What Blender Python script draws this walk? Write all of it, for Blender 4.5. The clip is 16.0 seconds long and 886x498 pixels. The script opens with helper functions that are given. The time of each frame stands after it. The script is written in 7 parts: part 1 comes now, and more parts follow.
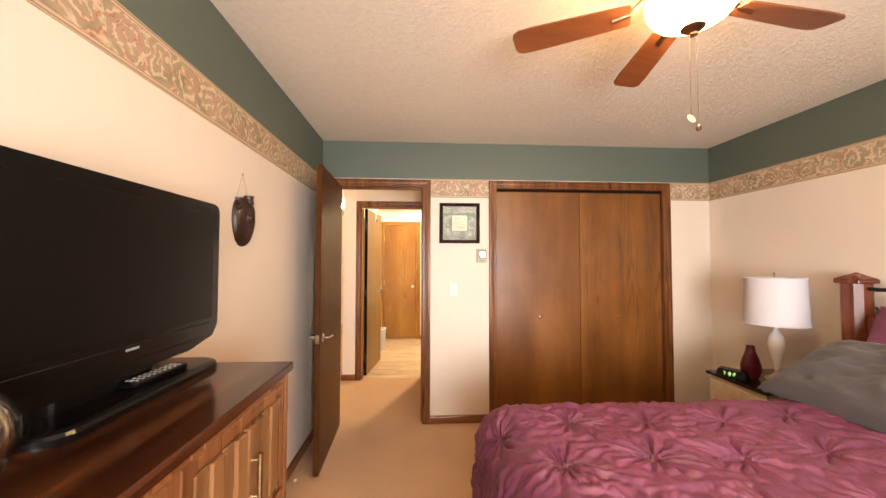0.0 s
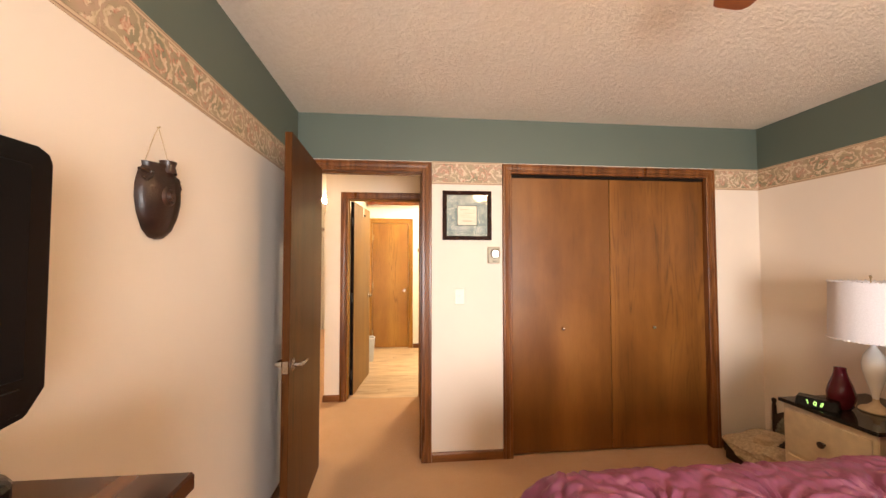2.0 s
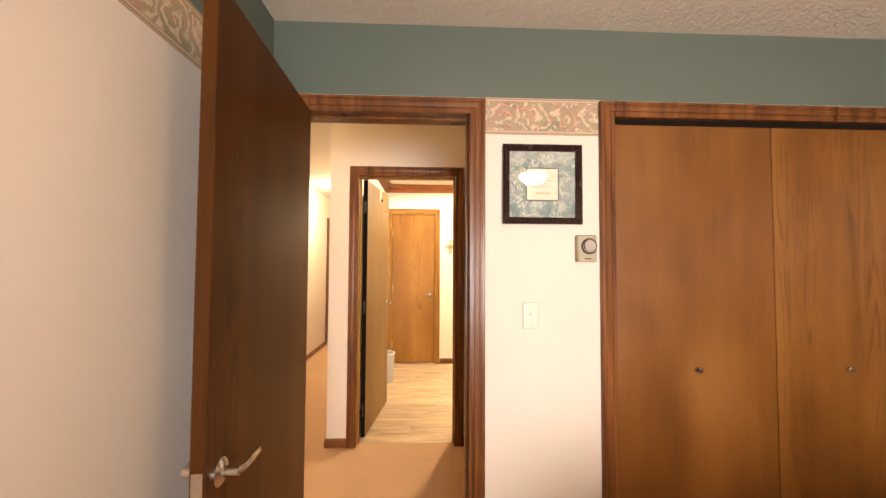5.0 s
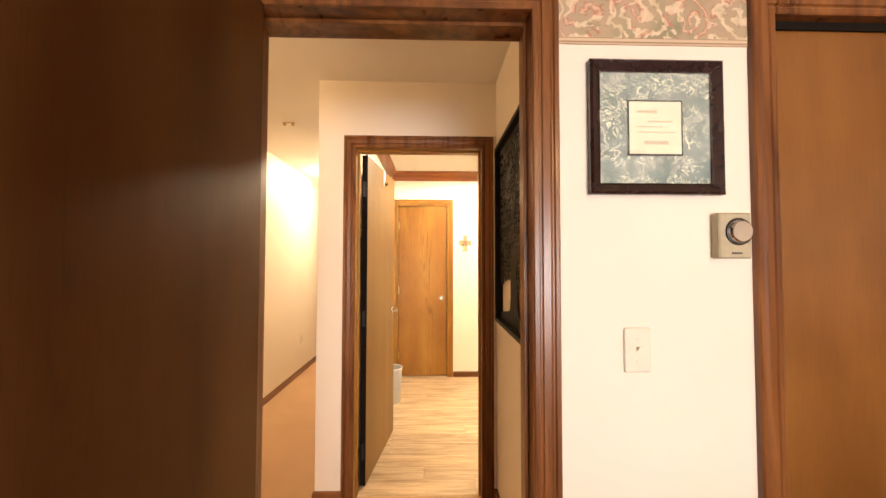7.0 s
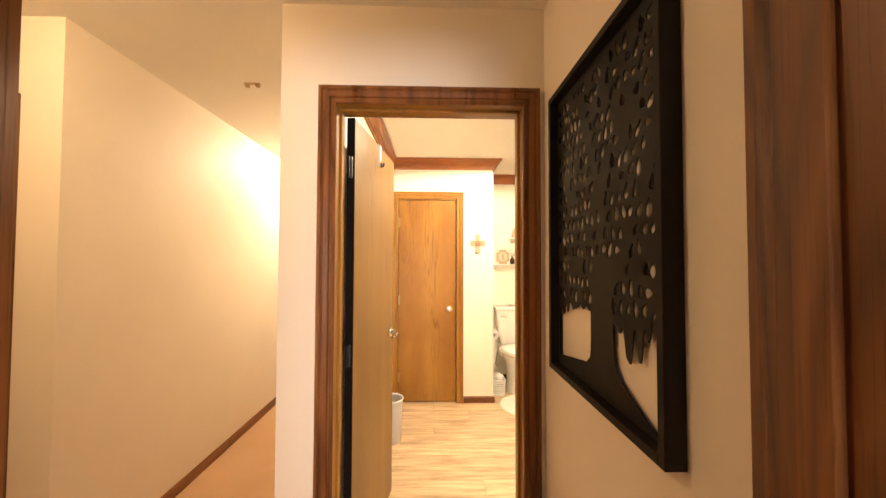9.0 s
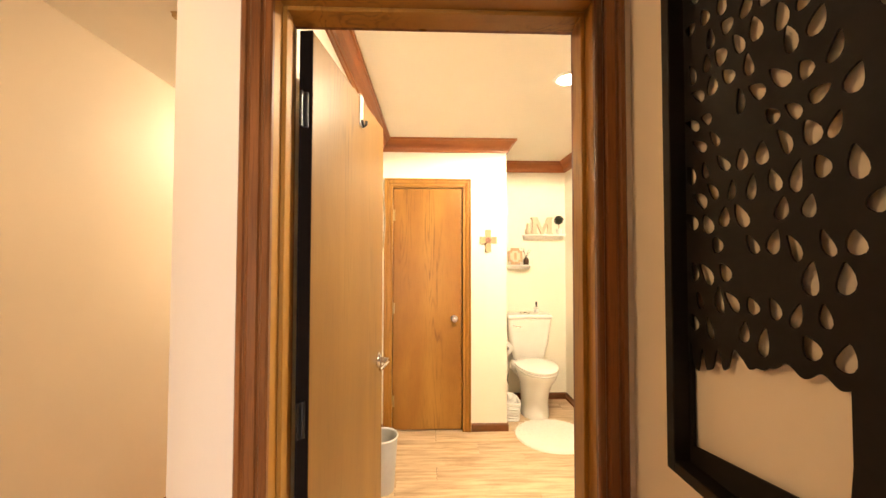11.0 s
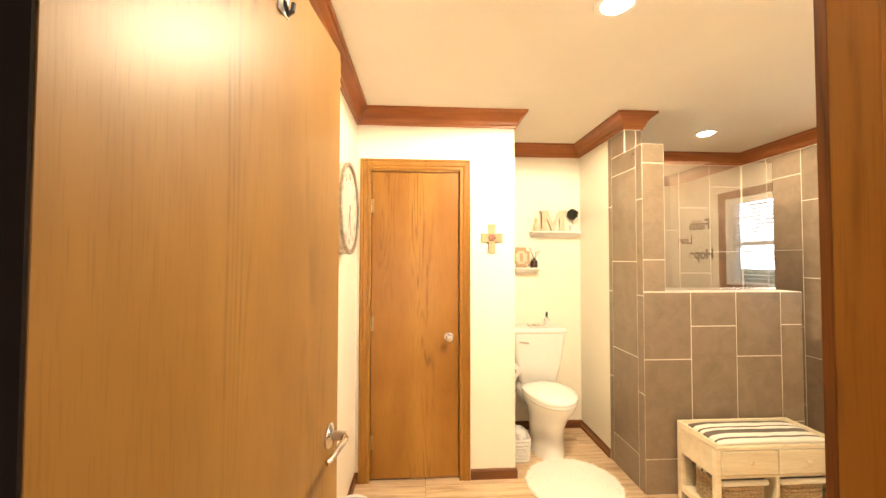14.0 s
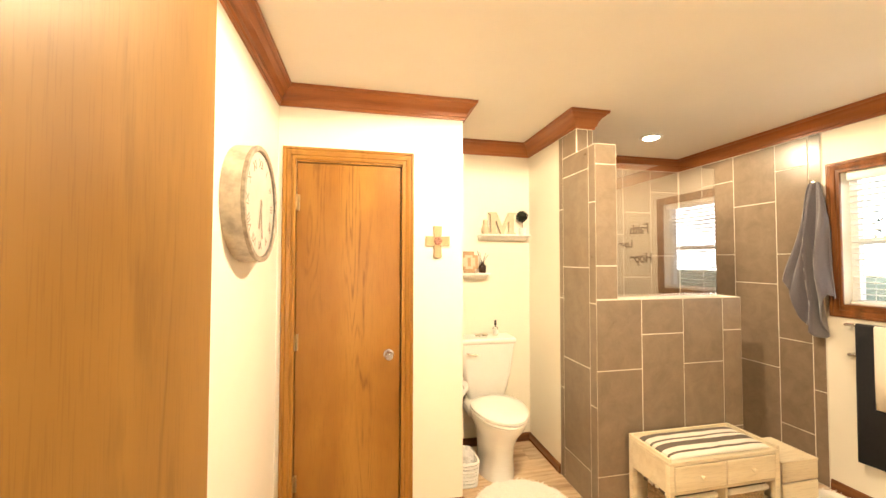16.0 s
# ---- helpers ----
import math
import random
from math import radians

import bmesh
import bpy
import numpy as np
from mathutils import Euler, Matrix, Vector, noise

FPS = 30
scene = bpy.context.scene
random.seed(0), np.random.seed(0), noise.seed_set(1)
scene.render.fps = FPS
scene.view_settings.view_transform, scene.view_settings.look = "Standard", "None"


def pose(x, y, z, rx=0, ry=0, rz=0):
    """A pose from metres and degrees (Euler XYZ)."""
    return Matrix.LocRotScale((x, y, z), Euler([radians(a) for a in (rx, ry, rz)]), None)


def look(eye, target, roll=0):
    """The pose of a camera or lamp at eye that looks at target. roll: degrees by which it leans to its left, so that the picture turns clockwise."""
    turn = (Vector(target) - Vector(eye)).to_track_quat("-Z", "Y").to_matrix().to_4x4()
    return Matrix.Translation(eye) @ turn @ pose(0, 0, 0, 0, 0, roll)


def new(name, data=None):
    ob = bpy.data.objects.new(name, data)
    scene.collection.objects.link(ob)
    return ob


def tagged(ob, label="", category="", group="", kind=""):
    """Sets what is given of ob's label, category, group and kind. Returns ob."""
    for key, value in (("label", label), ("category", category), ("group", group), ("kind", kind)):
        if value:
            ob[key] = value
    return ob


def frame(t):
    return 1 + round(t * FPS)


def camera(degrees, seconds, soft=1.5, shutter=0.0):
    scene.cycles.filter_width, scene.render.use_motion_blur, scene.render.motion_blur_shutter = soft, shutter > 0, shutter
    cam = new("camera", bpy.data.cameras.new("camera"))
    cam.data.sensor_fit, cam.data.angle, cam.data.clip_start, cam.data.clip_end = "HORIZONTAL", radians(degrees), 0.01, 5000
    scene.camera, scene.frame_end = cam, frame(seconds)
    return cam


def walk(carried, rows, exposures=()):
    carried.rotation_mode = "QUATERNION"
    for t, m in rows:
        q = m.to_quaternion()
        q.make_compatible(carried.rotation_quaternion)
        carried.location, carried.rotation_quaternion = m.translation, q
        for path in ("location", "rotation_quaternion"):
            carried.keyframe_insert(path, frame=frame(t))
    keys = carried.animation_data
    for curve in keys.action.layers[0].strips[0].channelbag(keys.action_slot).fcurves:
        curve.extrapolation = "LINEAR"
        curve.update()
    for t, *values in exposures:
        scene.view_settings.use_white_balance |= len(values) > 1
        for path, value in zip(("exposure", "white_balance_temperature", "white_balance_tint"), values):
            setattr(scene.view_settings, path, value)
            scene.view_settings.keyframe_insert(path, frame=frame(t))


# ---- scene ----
cam = camera(101.3, 16.0)
PATH = [
    (0, (0.362, 0.285, 1.394), (0.483, 2.28, 1.462), 0.1),
    (0.5, (0.343, 0.427, 1.382), (0.471, 2.422, 1.46), 0.1),
    (1, (0.339, 0.552, 1.384), (0.477, 2.546, 1.455), 0.0),
    (1.5, (0.321, 0.697, 1.392), (0.482, 2.689, 1.464), 0.1),
    (2, (0.281, 0.875, 1.393), (0.47, 2.864, 1.466), -0.0),
    (2.5, (0.269, 1.042, 1.381), (0.47, 3.031, 1.45), 0.0),
    (3, (0.262, 1.236, 1.37), (0.47, 3.224, 1.442), 0.0),
    (3.5, (0.26, 1.413, 1.356), (0.474, 3.4, 1.432), -0.0),
    (4, (0.245, 1.56, 1.373), (0.397, 3.553, 1.448), 0.1),
    (4.2, (0.234, 1.617, 1.384), (0.34, 3.613, 1.457), 0.1),
    (6.3, (0.159, 2.28, 1.38), (0.218, 4.278, 1.449), 0.3),
    (6.5, (0.152, 2.338, 1.383), (0.199, 4.337, 1.45), 0.1),
    (7, (0.119, 2.522, 1.38), (0.171, 4.52, 1.443), 0.1),
    (7.5, (0.107, 2.685, 1.37), (0.156, 4.683, 1.438), 0.1),
    (8, (0.101, 2.866, 1.39), (0.151, 4.864, 1.456), 0.0),
    (8.5, (0.079, 3.043, 1.411), (0.132, 5.042, 1.473), 0.1),
    (9, (0.046, 3.22, 1.427), (0.101, 5.219, 1.485), 0.2),
    (9.5, (0.021, 3.371, 1.419), (0.075, 5.37, 1.477), 0.2),
    (10, (0.026, 3.517, 1.421), (0.078, 5.516, 1.48), 0.2),
    (10.2, (0.026, 3.58, 1.43), (0.08, 5.578, 1.484), 0.2),
    (12.3, (0.013, 4.139, 1.431), (0.077, 6.137, 1.492), 0.1),
    (12.5, (0.008, 4.177, 1.432), (0.074, 6.175, 1.492), 0.2),
    (13, (0.006, 4.284, 1.442), (0.076, 6.282, 1.492), 0.1),
    (13.5, (0.026, 4.384, 1.445), (0.104, 6.382, 1.499), 0.2),
    (14, (0.03, 4.464, 1.449), (0.147, 6.46, 1.503), 0.1),
    (14.5, (0.047, 4.527, 1.446), (0.212, 6.52, 1.503), 0.1),
    (15, (0.054, 4.587, 1.439), (0.281, 6.573, 1.503), 0.1),
    (15.5, (0.065, 4.665, 1.458), (0.372, 6.641, 1.521), 0.1),
    (16, (0.085, 4.738, 1.48), (0.494, 6.695, 1.539), 0.1),
]
walk(cam, [(t, look(eye, target, roll)) for t, eye, target, roll in PATH])

# ---- world and lights ----
EXPOSURE = 0.0
scene.view_settings.exposure = EXPOSURE
world = bpy.data.worlds.new("sky")
scene.world = world
world.use_nodes = True
wn = world.node_tree
sky = wn.nodes.new("ShaderNodeTexSky")
sky.sky_type = "NISHITA"
sky.sun_disc = False
sky.sun_elevation = radians(38)
sky.sun_rotation = radians(150)
wn.nodes["Background"].inputs["Strength"].default_value = 0.15
wn.links.new(sky.outputs["Color"], wn.nodes["Background"].inputs["Color"])


def lamp(name, kind, m, energy, colour, **more):
    data = bpy.data.lights.new(name, kind)
    data.energy, data.color = energy, colour
    ob = new(name, data)
    ob.matrix_world = m
    for key, value in more.items():
        if key == "size":
            if kind == "AREA":
                data.shape = "RECTANGLE"
                data.size, data.size_y = value
            else:
                data.shadow_soft_size = value
        elif key == "spot":
            data.spot_size, data.spot_blend = radians(value), 0.15
    return ob


WARM = (1.0, 0.80, 0.53)
AMBER = (1.0, 0.64, 0.30)
lamp("sun", "SUN", look((0, 0, 10), (9, 5, 0)), 2.5, (1.0, 0.95, 0.88)).data.angle = radians(8)
lamp("bedroom_window_daylight", "AREA", pose(1.05, -1.19, 1.15, 90, 0, 0), 98, (1.0, 0.95, 0.935), size=(1.6, 1.15)).data.spread = radians(125)
lamp("bath_downlight", "SPOT", pose(0.78, 5.80, 2.412), 320, WARM, size=0.06, spot=178)
lamp("shower_downlight", "SPOT", pose(2.25, 7.16, 2.412), 105, WARM, size=0.06, spot=178)

# ---- materials ----


def rgb(r, g, b):
    return (r, g, b, 1.0)


class Nodes:
    """Shorthand for one node material."""

    def __init__(self, name, colour=(0.5, 0.5, 0.5), rough=0.5, metal=0.0, **inputs):
        self.m = bpy.data.materials.new(name)
        self.m.use_nodes = True
        self.t = self.m.node_tree
        self.b = self.t.nodes["Principled BSDF"]
        self.set("Base Color", rgb(*colour)).set("Roughness", rough).set("Metallic", metal)
        for key, value in inputs.items():
            self.set(key.replace("_", " "), value)
        self.co = self.node("ShaderNodeTexCoord").outputs["Object"]

    def set(self, socket, value):
        self.b.inputs[socket].default_value = value
        return self

    def node(self, kind, **values):
        n = self.t.nodes.new(kind)
        for key, value in values.items():
            n.inputs[key].default_value = value
        return n

    def link(self, a, b):
        self.t.links.new(a, b)

    def mapped(self, scale, source=None):
        n = self.node("ShaderNodeMapping", Scale=scale)
        self.link(source or self.co, n.inputs["Vector"])
        return n.outputs["Vector"]

    def noise(self, scale, stretch=(1, 1, 1), detail=3.0, rough=0.55, distort=0.0, source=None):
        n = self.node("ShaderNodeTexNoise", Scale=scale, Detail=detail, Roughness=rough, Distortion=distort)
        self.link(self.mapped(stretch, source), n.inputs["Vector"])
        return n.outputs["Fac"]

    def ramp(self, fac, stops):
        n = self.node("ShaderNodeValToRGB")
        e = n.color_ramp.elements
        while len(e) < len(stops):
            e.new(0.5)
        for el, (p, c) in zip(e, stops):
            el.position, el.color = p, rgb(*c)
        self.link(fac, n.inputs["Fac"])
        return n.outputs["Color"]

    def mix(self, fac, a, b, how="MIX"):
        n = self.t.nodes.new("ShaderNodeMix")
        n.data_type, n.blend_type = "RGBA", how
        for sock, v in ((n.inputs[0], fac), (n.inputs[6], a), (n.inputs[7], b)):
            if isinstance(v, (int, float)):
                sock.default_value = v
            elif isinstance(v, tuple):
                sock.default_value = rgb(*v)
            else:
                self.link(v, sock)
        return n.outputs[2]

    def maths(self, how, a, b=0.0, c=0.0):
        n = self.t.nodes.new("ShaderNodeMath")
        n.operation = how
        for sock, v in zip(n.inputs, (a, b, c)):
            if isinstance(v, (int, float)):
                sock.default_value = v
            else:
                self.link(v, sock)
        return n.outputs[0]

    def colour(self, out):
        self.link(out, self.b.inputs["Base Color"])
        return self

    def rough(self, out, low, high):
        n = self.node("ShaderNodeMapRange")
        n.inputs["To Min"].default_value, n.inputs["To Max"].default_value = low, high
        self.link(out, n.inputs["Value"])
        self.link(n.outputs["Result"], self.b.inputs["Roughness"])
        return self

    def bump(self, height, strength=0.3, distance=0.01):
        n = self.node("ShaderNodeBump", Strength=strength, Distance=distance)
        self.link(height, n.inputs["Height"])
        self.link(n.outputs["Normal"], self.b.inputs["Normal"])
        return self


def paint(name, colour, rough=0.6, bump=0.12):
    n = Nodes(name, colour, rough)
    big = n.noise(1.3, detail=4)
    c = tuple(v * 0.93 for v in colour)
    n.colour(n.ramp(big, [(0.3, c), (0.7, colour)]))
    fine = n.noise(160, detail=3)
    n.rough(big, rough - 0.06, rough + 0.06)
    return n.bump(fine, bump, 0.002).m


def wood(name, dark, mid, light, rough=(0.28, 0.45), along="z", grain=1.0, figure=0.5, pore_depth=0.3):
    """Stained oak: cathedral figure, open pores along the grain."""
    n = Nodes(name, mid, rough[0])
    info = n.node("ShaderNodeObjectInfo").outputs["Random"]
    shift = n.node("ShaderNodeCombineXYZ")
    n.link(n.maths("MULTIPLY", info, 7.0), shift.inputs["X"])
    n.link(n.maths("MULTIPLY", info, 3.0), shift.inputs["Y"])
    n.link(n.maths("MULTIPLY", info, 11.0), shift.inputs["Z"])
    add = n.node("ShaderNodeVectorMath")
    n.link(n.co, add.inputs[0])
    n.link(shift.outputs[0], add.inputs[1])
    src = add.outputs[0]
    squash = {"x": (0.10, 1, 1), "y": (1, 0.10, 1), "z": (1, 1, 0.10)}[along]
    pore = {"x": (0.03, 1, 1), "y": (1, 0.03, 1), "z": (1, 1, 0.03)}[along]
    warp = n.noise(3.2 * grain, squash, 3, 0.5, 0.6, src)
    rings = n.maths("FRACT", n.maths("MULTIPLY", warp, 9.0))
    rings = n.maths("ABSOLUTE", n.maths("SUBTRACT", rings, 0.5))
    fine = n.noise(260 * grain, pore, 2, 0.6, 0.0, src)
    streak = n.noise(13 * grain, pore, 3, 0.55, 0.0, src)
    base = n.ramp(streak, [(0.25, dark), (0.5, mid), (0.8, light)])
    fig = n.ramp(rings, [(0.0, dark), (0.16, mid), (0.5, light)])
    c = n.mix(figure, base, fig)
    pores = n.ramp(fine, [(0.34, (0.45, 0.40, 0.36)), (0.46, (1, 1, 1))])
    c = n.mix(pore_depth, c, pores, "MULTIPLY")
    stain = n.ramp(n.noise(1.7, squash, 3, 0.5, 0.0, src), [(0.3, (0.8, 0.78, 0.74)), (0.7, (1.08, 1.06, 1.02))])
    n.colour(n.mix(0.8, c, stain, "MULTIPLY"))
    n.rough(streak, *rough)
    return n.bump(fine, 0.12, 0.001).m


def veneer(name, dark, mid, light, rough=(0.3, 0.42), gloss=0.4, lines=0.55):
    """Plain-sliced oak door skin: cloudy stain, broad leaves of veneer, and columns of broken cathedral grain."""
    n = Nodes(name, mid, rough[0])
    info = n.node("ShaderNodeObjectInfo").outputs["Random"]
    shift = n.node("ShaderNodeCombineXYZ")
    for axis, k in (("X", 7.0), ("Y", 3.0), ("Z", 11.0)):
        n.link(n.maths("MULTIPLY", info, k), shift.inputs[axis])
    add = n.node("ShaderNodeVectorMath")
    n.link(n.co, add.inputs[0])
    n.link(shift.outputs[0], add.inputs[1])
    src = add.outputs[0]
    cloud = n.noise(2.6, (1, 1, 0.40), 4, 0.55, 0.3, src)
    leaf = n.noise(5.5, (1, 1, 0.02), 2, 0.5, 0.0, src)
    base = n.ramp(n.maths("ADD", n.maths("MULTIPLY", cloud, 0.6), n.maths("MULTIPLY", leaf, 0.4)), [(0.34, dark), (0.5, mid), (0.66, light)])
    warp = n.noise(6.0, (1, 1, 0.085), 2, 0.45, 0.35, src)
    rings = n.maths("ABSOLUTE", n.maths("SUBTRACT", n.maths("FRACT", n.maths("MULTIPLY", warp, 15.0)), 0.5))
    edge = n.ramp(rings, [(0.05, (1, 1, 1)), (0.26, (0, 0, 0))])
    column = n.ramp(n.noise(3.4, (1, 1, 0.10), 2, 0.5, 0.0, src), [(0.50, (0.06, 0.06, 0.06)), (0.60, (1, 1, 1))])
    dash = n.ramp(n.noise(60, (1, 1, 0.12), 2, 0.6, 0.0, src), [(0.38, (0.15, 0.15, 0.15)), (0.60, (1, 1, 1))])
    fac = n.maths("MULTIPLY", n.maths("MULTIPLY", edge, column), n.maths("MULTIPLY", dash, lines))
    c = n.mix(fac, base, tuple(v * 0.45 for v in dark))
    fine = n.noise(330, (1, 1, 0.03), 2, 0.6, 0.0, src)
    c = n.mix(0.22, c, n.ramp(fine, [(0.34, (0.50, 0.45, 0.40)), (0.46, (1, 1, 1))]), "MULTIPLY")
    n.colour(c)
    n.rough(cloud, *rough)
    n.set("Specular IOR Level", gloss)
    return n.bump(n.maths("ADD", fine, n.maths("MULTIPLY", fac, -1.5)), 0.10, 0.001).m


def plain(name, colour, rough=0.4, metal=0.0, scale=40, vary=0.12, bump=0.05, **more):
    n = Nodes(name, colour, rough, metal, **more)
    f = n.noise(scale, detail=4)
    n.colour(n.ramp(f, [(0.3, tuple(v * (1 - vary) for v in colour)), (0.7, tuple(min(1, v * (1 + vary * 0.4)) for v in colour))]))
    n.rough(n.noise(scale * 0.35), max(0.02, rough - 0.05), min(1, rough + 0.07))
    return n.bump(f, bump, 0.002).m


CREAM = (0.80, 0.70, 0.59)
M = {}
M["cream"] = paint("cream_wall_paint", CREAM)
M["green"] = paint("sage_green_paint", (0.108, 0.135, 0.106), 0.55)
M["hall"] = paint("hall_wall_paint", (0.80, 0.71, 0.60), 0.55)
M["bath"] = paint("bath_wall_paint", (0.84, 0.79, 0.68), 0.5)
M["smooth_ceiling"] = paint("smooth_ceiling_paint", (0.84, 0.80, 0.73), 0.7, 0.2)


def popcorn():
    n = Nodes("popcorn_ceiling", (0.8, 0.73, 0.64), 0.9)
    a = n.noise(42, detail=5, rough=0.65, distort=0.4)
    b = n.noise(13, detail=3)
    h = n.maths("ADD", n.maths("MULTIPLY", n.maths("POWER", a, 2.2), 1.6), n.maths("MULTIPLY", b, 0.35))
    n.colour(n.ramp(a, [(0.25, (0.74, 0.655, 0.53)), (0.6, (0.82, 0.74, 0.62))]))
    return n.bump(h, 0.45, 0.014).m


M["popcorn"] = popcorn()


def border_paper():
    """Acanthus scroll wallpaper border: spiral tendrils in cream and rose on a sage and tan ground, with edge lines."""
    n = Nodes("scroll_wallpaper_border", (0.5, 0.4, 0.28), 0.6)
    sep = n.node("ShaderNodeSeparateXYZ")
    n.link(n.co, sep.inputs[0])
    along = n.maths("ADD", sep.outputs["X"], sep.outputs["Y"])
    z = sep.outputs["Z"]
    com = n.node("ShaderNodeCombineXYZ")
    n.link(along, com.inputs["X"])
    n.link(z, com.inputs["Y"])
    v = com.outputs[0]
    warp = n.maths("MULTIPLY", n.maths("SUBTRACT", n.noise(11, (1, 1, 1), 2, 0.5, 0, v), 0.5), 0.15)
    warp2 = n.maths("MULTIPLY", n.maths("SUBTRACT", n.noise(13, (1, 1, 1), 2, 0.5, 0, n.mapped((1, 1, 1), v)), 0.5), 0.10)
    cell = n.maths("MULTIPLY", n.maths("ADD", along, warp), 7.4)
    par = n.maths("SUBTRACT", n.maths("MULTIPLY", n.maths("GREATER_THAN", n.maths("FRACT", n.maths("MULTIPLY", cell, 0.5)), 0.5), 2.0), 1.0)
    u = n.maths("DIVIDE", n.maths("SUBTRACT", n.maths("FRACT", cell), 0.5), 7.4)
    w = n.maths("ADD", n.maths("MULTIPLY", z, par), warp2)
    r = n.maths("SQRT", n.maths("ADD", n.maths("MULTIPLY", u, u), n.maths("MULTIPLY", w, w)))
    th = n.maths("ARCTAN2", w, u)
    arm = n.maths("SINE", n.maths("ADD", n.maths("ADD", th, n.maths("MULTIPLY", r, 165.0)), n.maths("MULTIPLY", n.noise(46, (1, 1, 1), 3, 0.6, 0.8, v), 7.0)))
    tone = n.noise(14, (1, 1, 1), 2, 0.5, 1.0, v)
    ground = n.ramp(n.noise(6.0, (1, 1, 1), 2, 0.5, 1.0, v), [(0.36, (0.25, 0.225, 0.135)), (0.5, (0.38, 0.29, 0.18)), (0.66, (0.45, 0.31, 0.21))])
    leaf = n.ramp(tone, [(0.38, (0.44, 0.34, 0.20)), (0.52, (0.66, 0.53, 0.37)), (0.61, (0.42, 0.16, 0.095)), (0.72, (0.52, 0.30, 0.20))])
    c = n.mix(n.ramp(arm, [(0.05, (0, 0, 0)), (0.22, (1, 1, 1))]), ground, leaf)
    c = n.mix(n.maths("MULTIPLY", n.ramp(arm, [(0.72, (0, 0, 0)), (0.92, (1, 1, 1))]), 0.55), c, (0.66, 0.52, 0.36))
    rim = n.maths("LESS_THAN", n.maths("ABSOLUTE", n.maths("SUBTRACT", arm, 0.02)), 0.10)
    c = n.mix(n.maths("MULTIPLY", rim, 0.5), c, (0.15, 0.075, 0.04))
    az = n.maths("ABSOLUTE", z)
    edge = n.maths("GREATER_THAN", az, 0.064)
    band = n.ramp(n.maths("MULTIPLY", az, 10.0), [(0.64, (0.20, 0.105, 0.06)), (0.67, (0.56, 0.42, 0.28)), (0.73, (0.60, 0.45, 0.30)), (0.755, (0.20, 0.105, 0.06)), (0.79, (0.52, 0.38, 0.25))])
    n.colour(n.mix(edge, c, band))
    return n.bump(arm, 0.12, 0.002).m


M["border"] = border_paper()
M["trim"] = wood("dark_oak_trim", (0.060, 0.018, 0.006), (0.160, 0.055, 0.0145), (0.285, 0.112, 0.033), (0.22, 0.38), "z", 1.3, 0.5, 0.5)
M["trim_x"] = wood("dark_oak_trim_along_x", (0.060, 0.018, 0.006), (0.160, 0.055, 0.0145), (0.285, 0.112, 0.033), (0.22, 0.38), "x", 1.3, 0.5, 0.5)
M["trim_y"] = wood("dark_oak_trim_along_y", (0.060, 0.018, 0.006), (0.160, 0.055, 0.0145), (0.285, 0.112, 0.033), (0.22, 0.38), "y", 1.3, 0.5, 0.5)
for key in ("trim", "trim_x", "trim_y"):
    M[key].node_tree.nodes["Principled BSDF"].inputs["Specular IOR Level"].default_value = 0.45
M["crown_x"] = wood("red_oak_crown_along_x", (0.20, 0.060, 0.014), (0.33, 0.105, 0.026), (0.46, 0.17, 0.05), (0.25, 0.4), "x", 1.0, 0.3)
M["crown_y"] = wood("red_oak_crown_along_y", (0.20, 0.060, 0.014), (0.33, 0.105, 0.026), (0.46, 0.17, 0.05), (0.25, 0.4), "y", 1.0, 0.3)
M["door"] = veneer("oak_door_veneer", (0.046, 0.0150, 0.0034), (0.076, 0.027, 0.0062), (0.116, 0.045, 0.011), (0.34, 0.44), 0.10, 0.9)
M["closet"] = veneer("closet_oak_veneer", (0.125, 0.044, 0.0075), (0.198, 0.075, 0.0135), (0.270, 0.110, 0.022), (0.28, 0.40), 0.5, 0.5)
M["light_door"] = veneer("golden_oak_door_veneer", (0.225, 0.092, 0.013), (0.300, 0.136, 0.022), (0.370, 0.182, 0.034), (0.32, 0.42), 0.35, 0.6)
M["bath_door"] = veneer("pale_oak_door_veneer", (0.165, 0.078, 0.016), (0.220, 0.110, 0.024), (0.275, 0.145, 0.035), (0.32, 0.44), 0.20, 0.60)


def carpet():
    n = Nodes("tan_carpet", (0.5, 0.33, 0.2), 0.95)
    tuft = n.noise(420, detail=2)
    mid = n.noise(55, detail=4)
    wear = n.noise(2.6, detail=4)
    c = n.ramp(tuft, [(0.3, (0.50, 0.275, 0.125)), (0.7, (0.78, 0.485, 0.26))])
    c = n.mix(0.5, c, n.ramp(wear, [(0.35, (0.80, 0.76, 0.72)), (0.65, (1.0, 1.0, 1.0))]), "MULTIPLY")
    c = n.mix(0.35, c, n.ramp(mid, [(0.3, (0.75, 0.72, 0.7)), (0.7, (1.0, 1.0, 1.0))]), "MULTIPLY")
    n.colour(c)
    n.set("Sheen Weight", 0.25)
    return n.bump(n.maths("ADD", tuft, n.maths("MULTIPLY", mid, 0.8)), 0.8, 0.006).m


M["carpet"] = carpet()


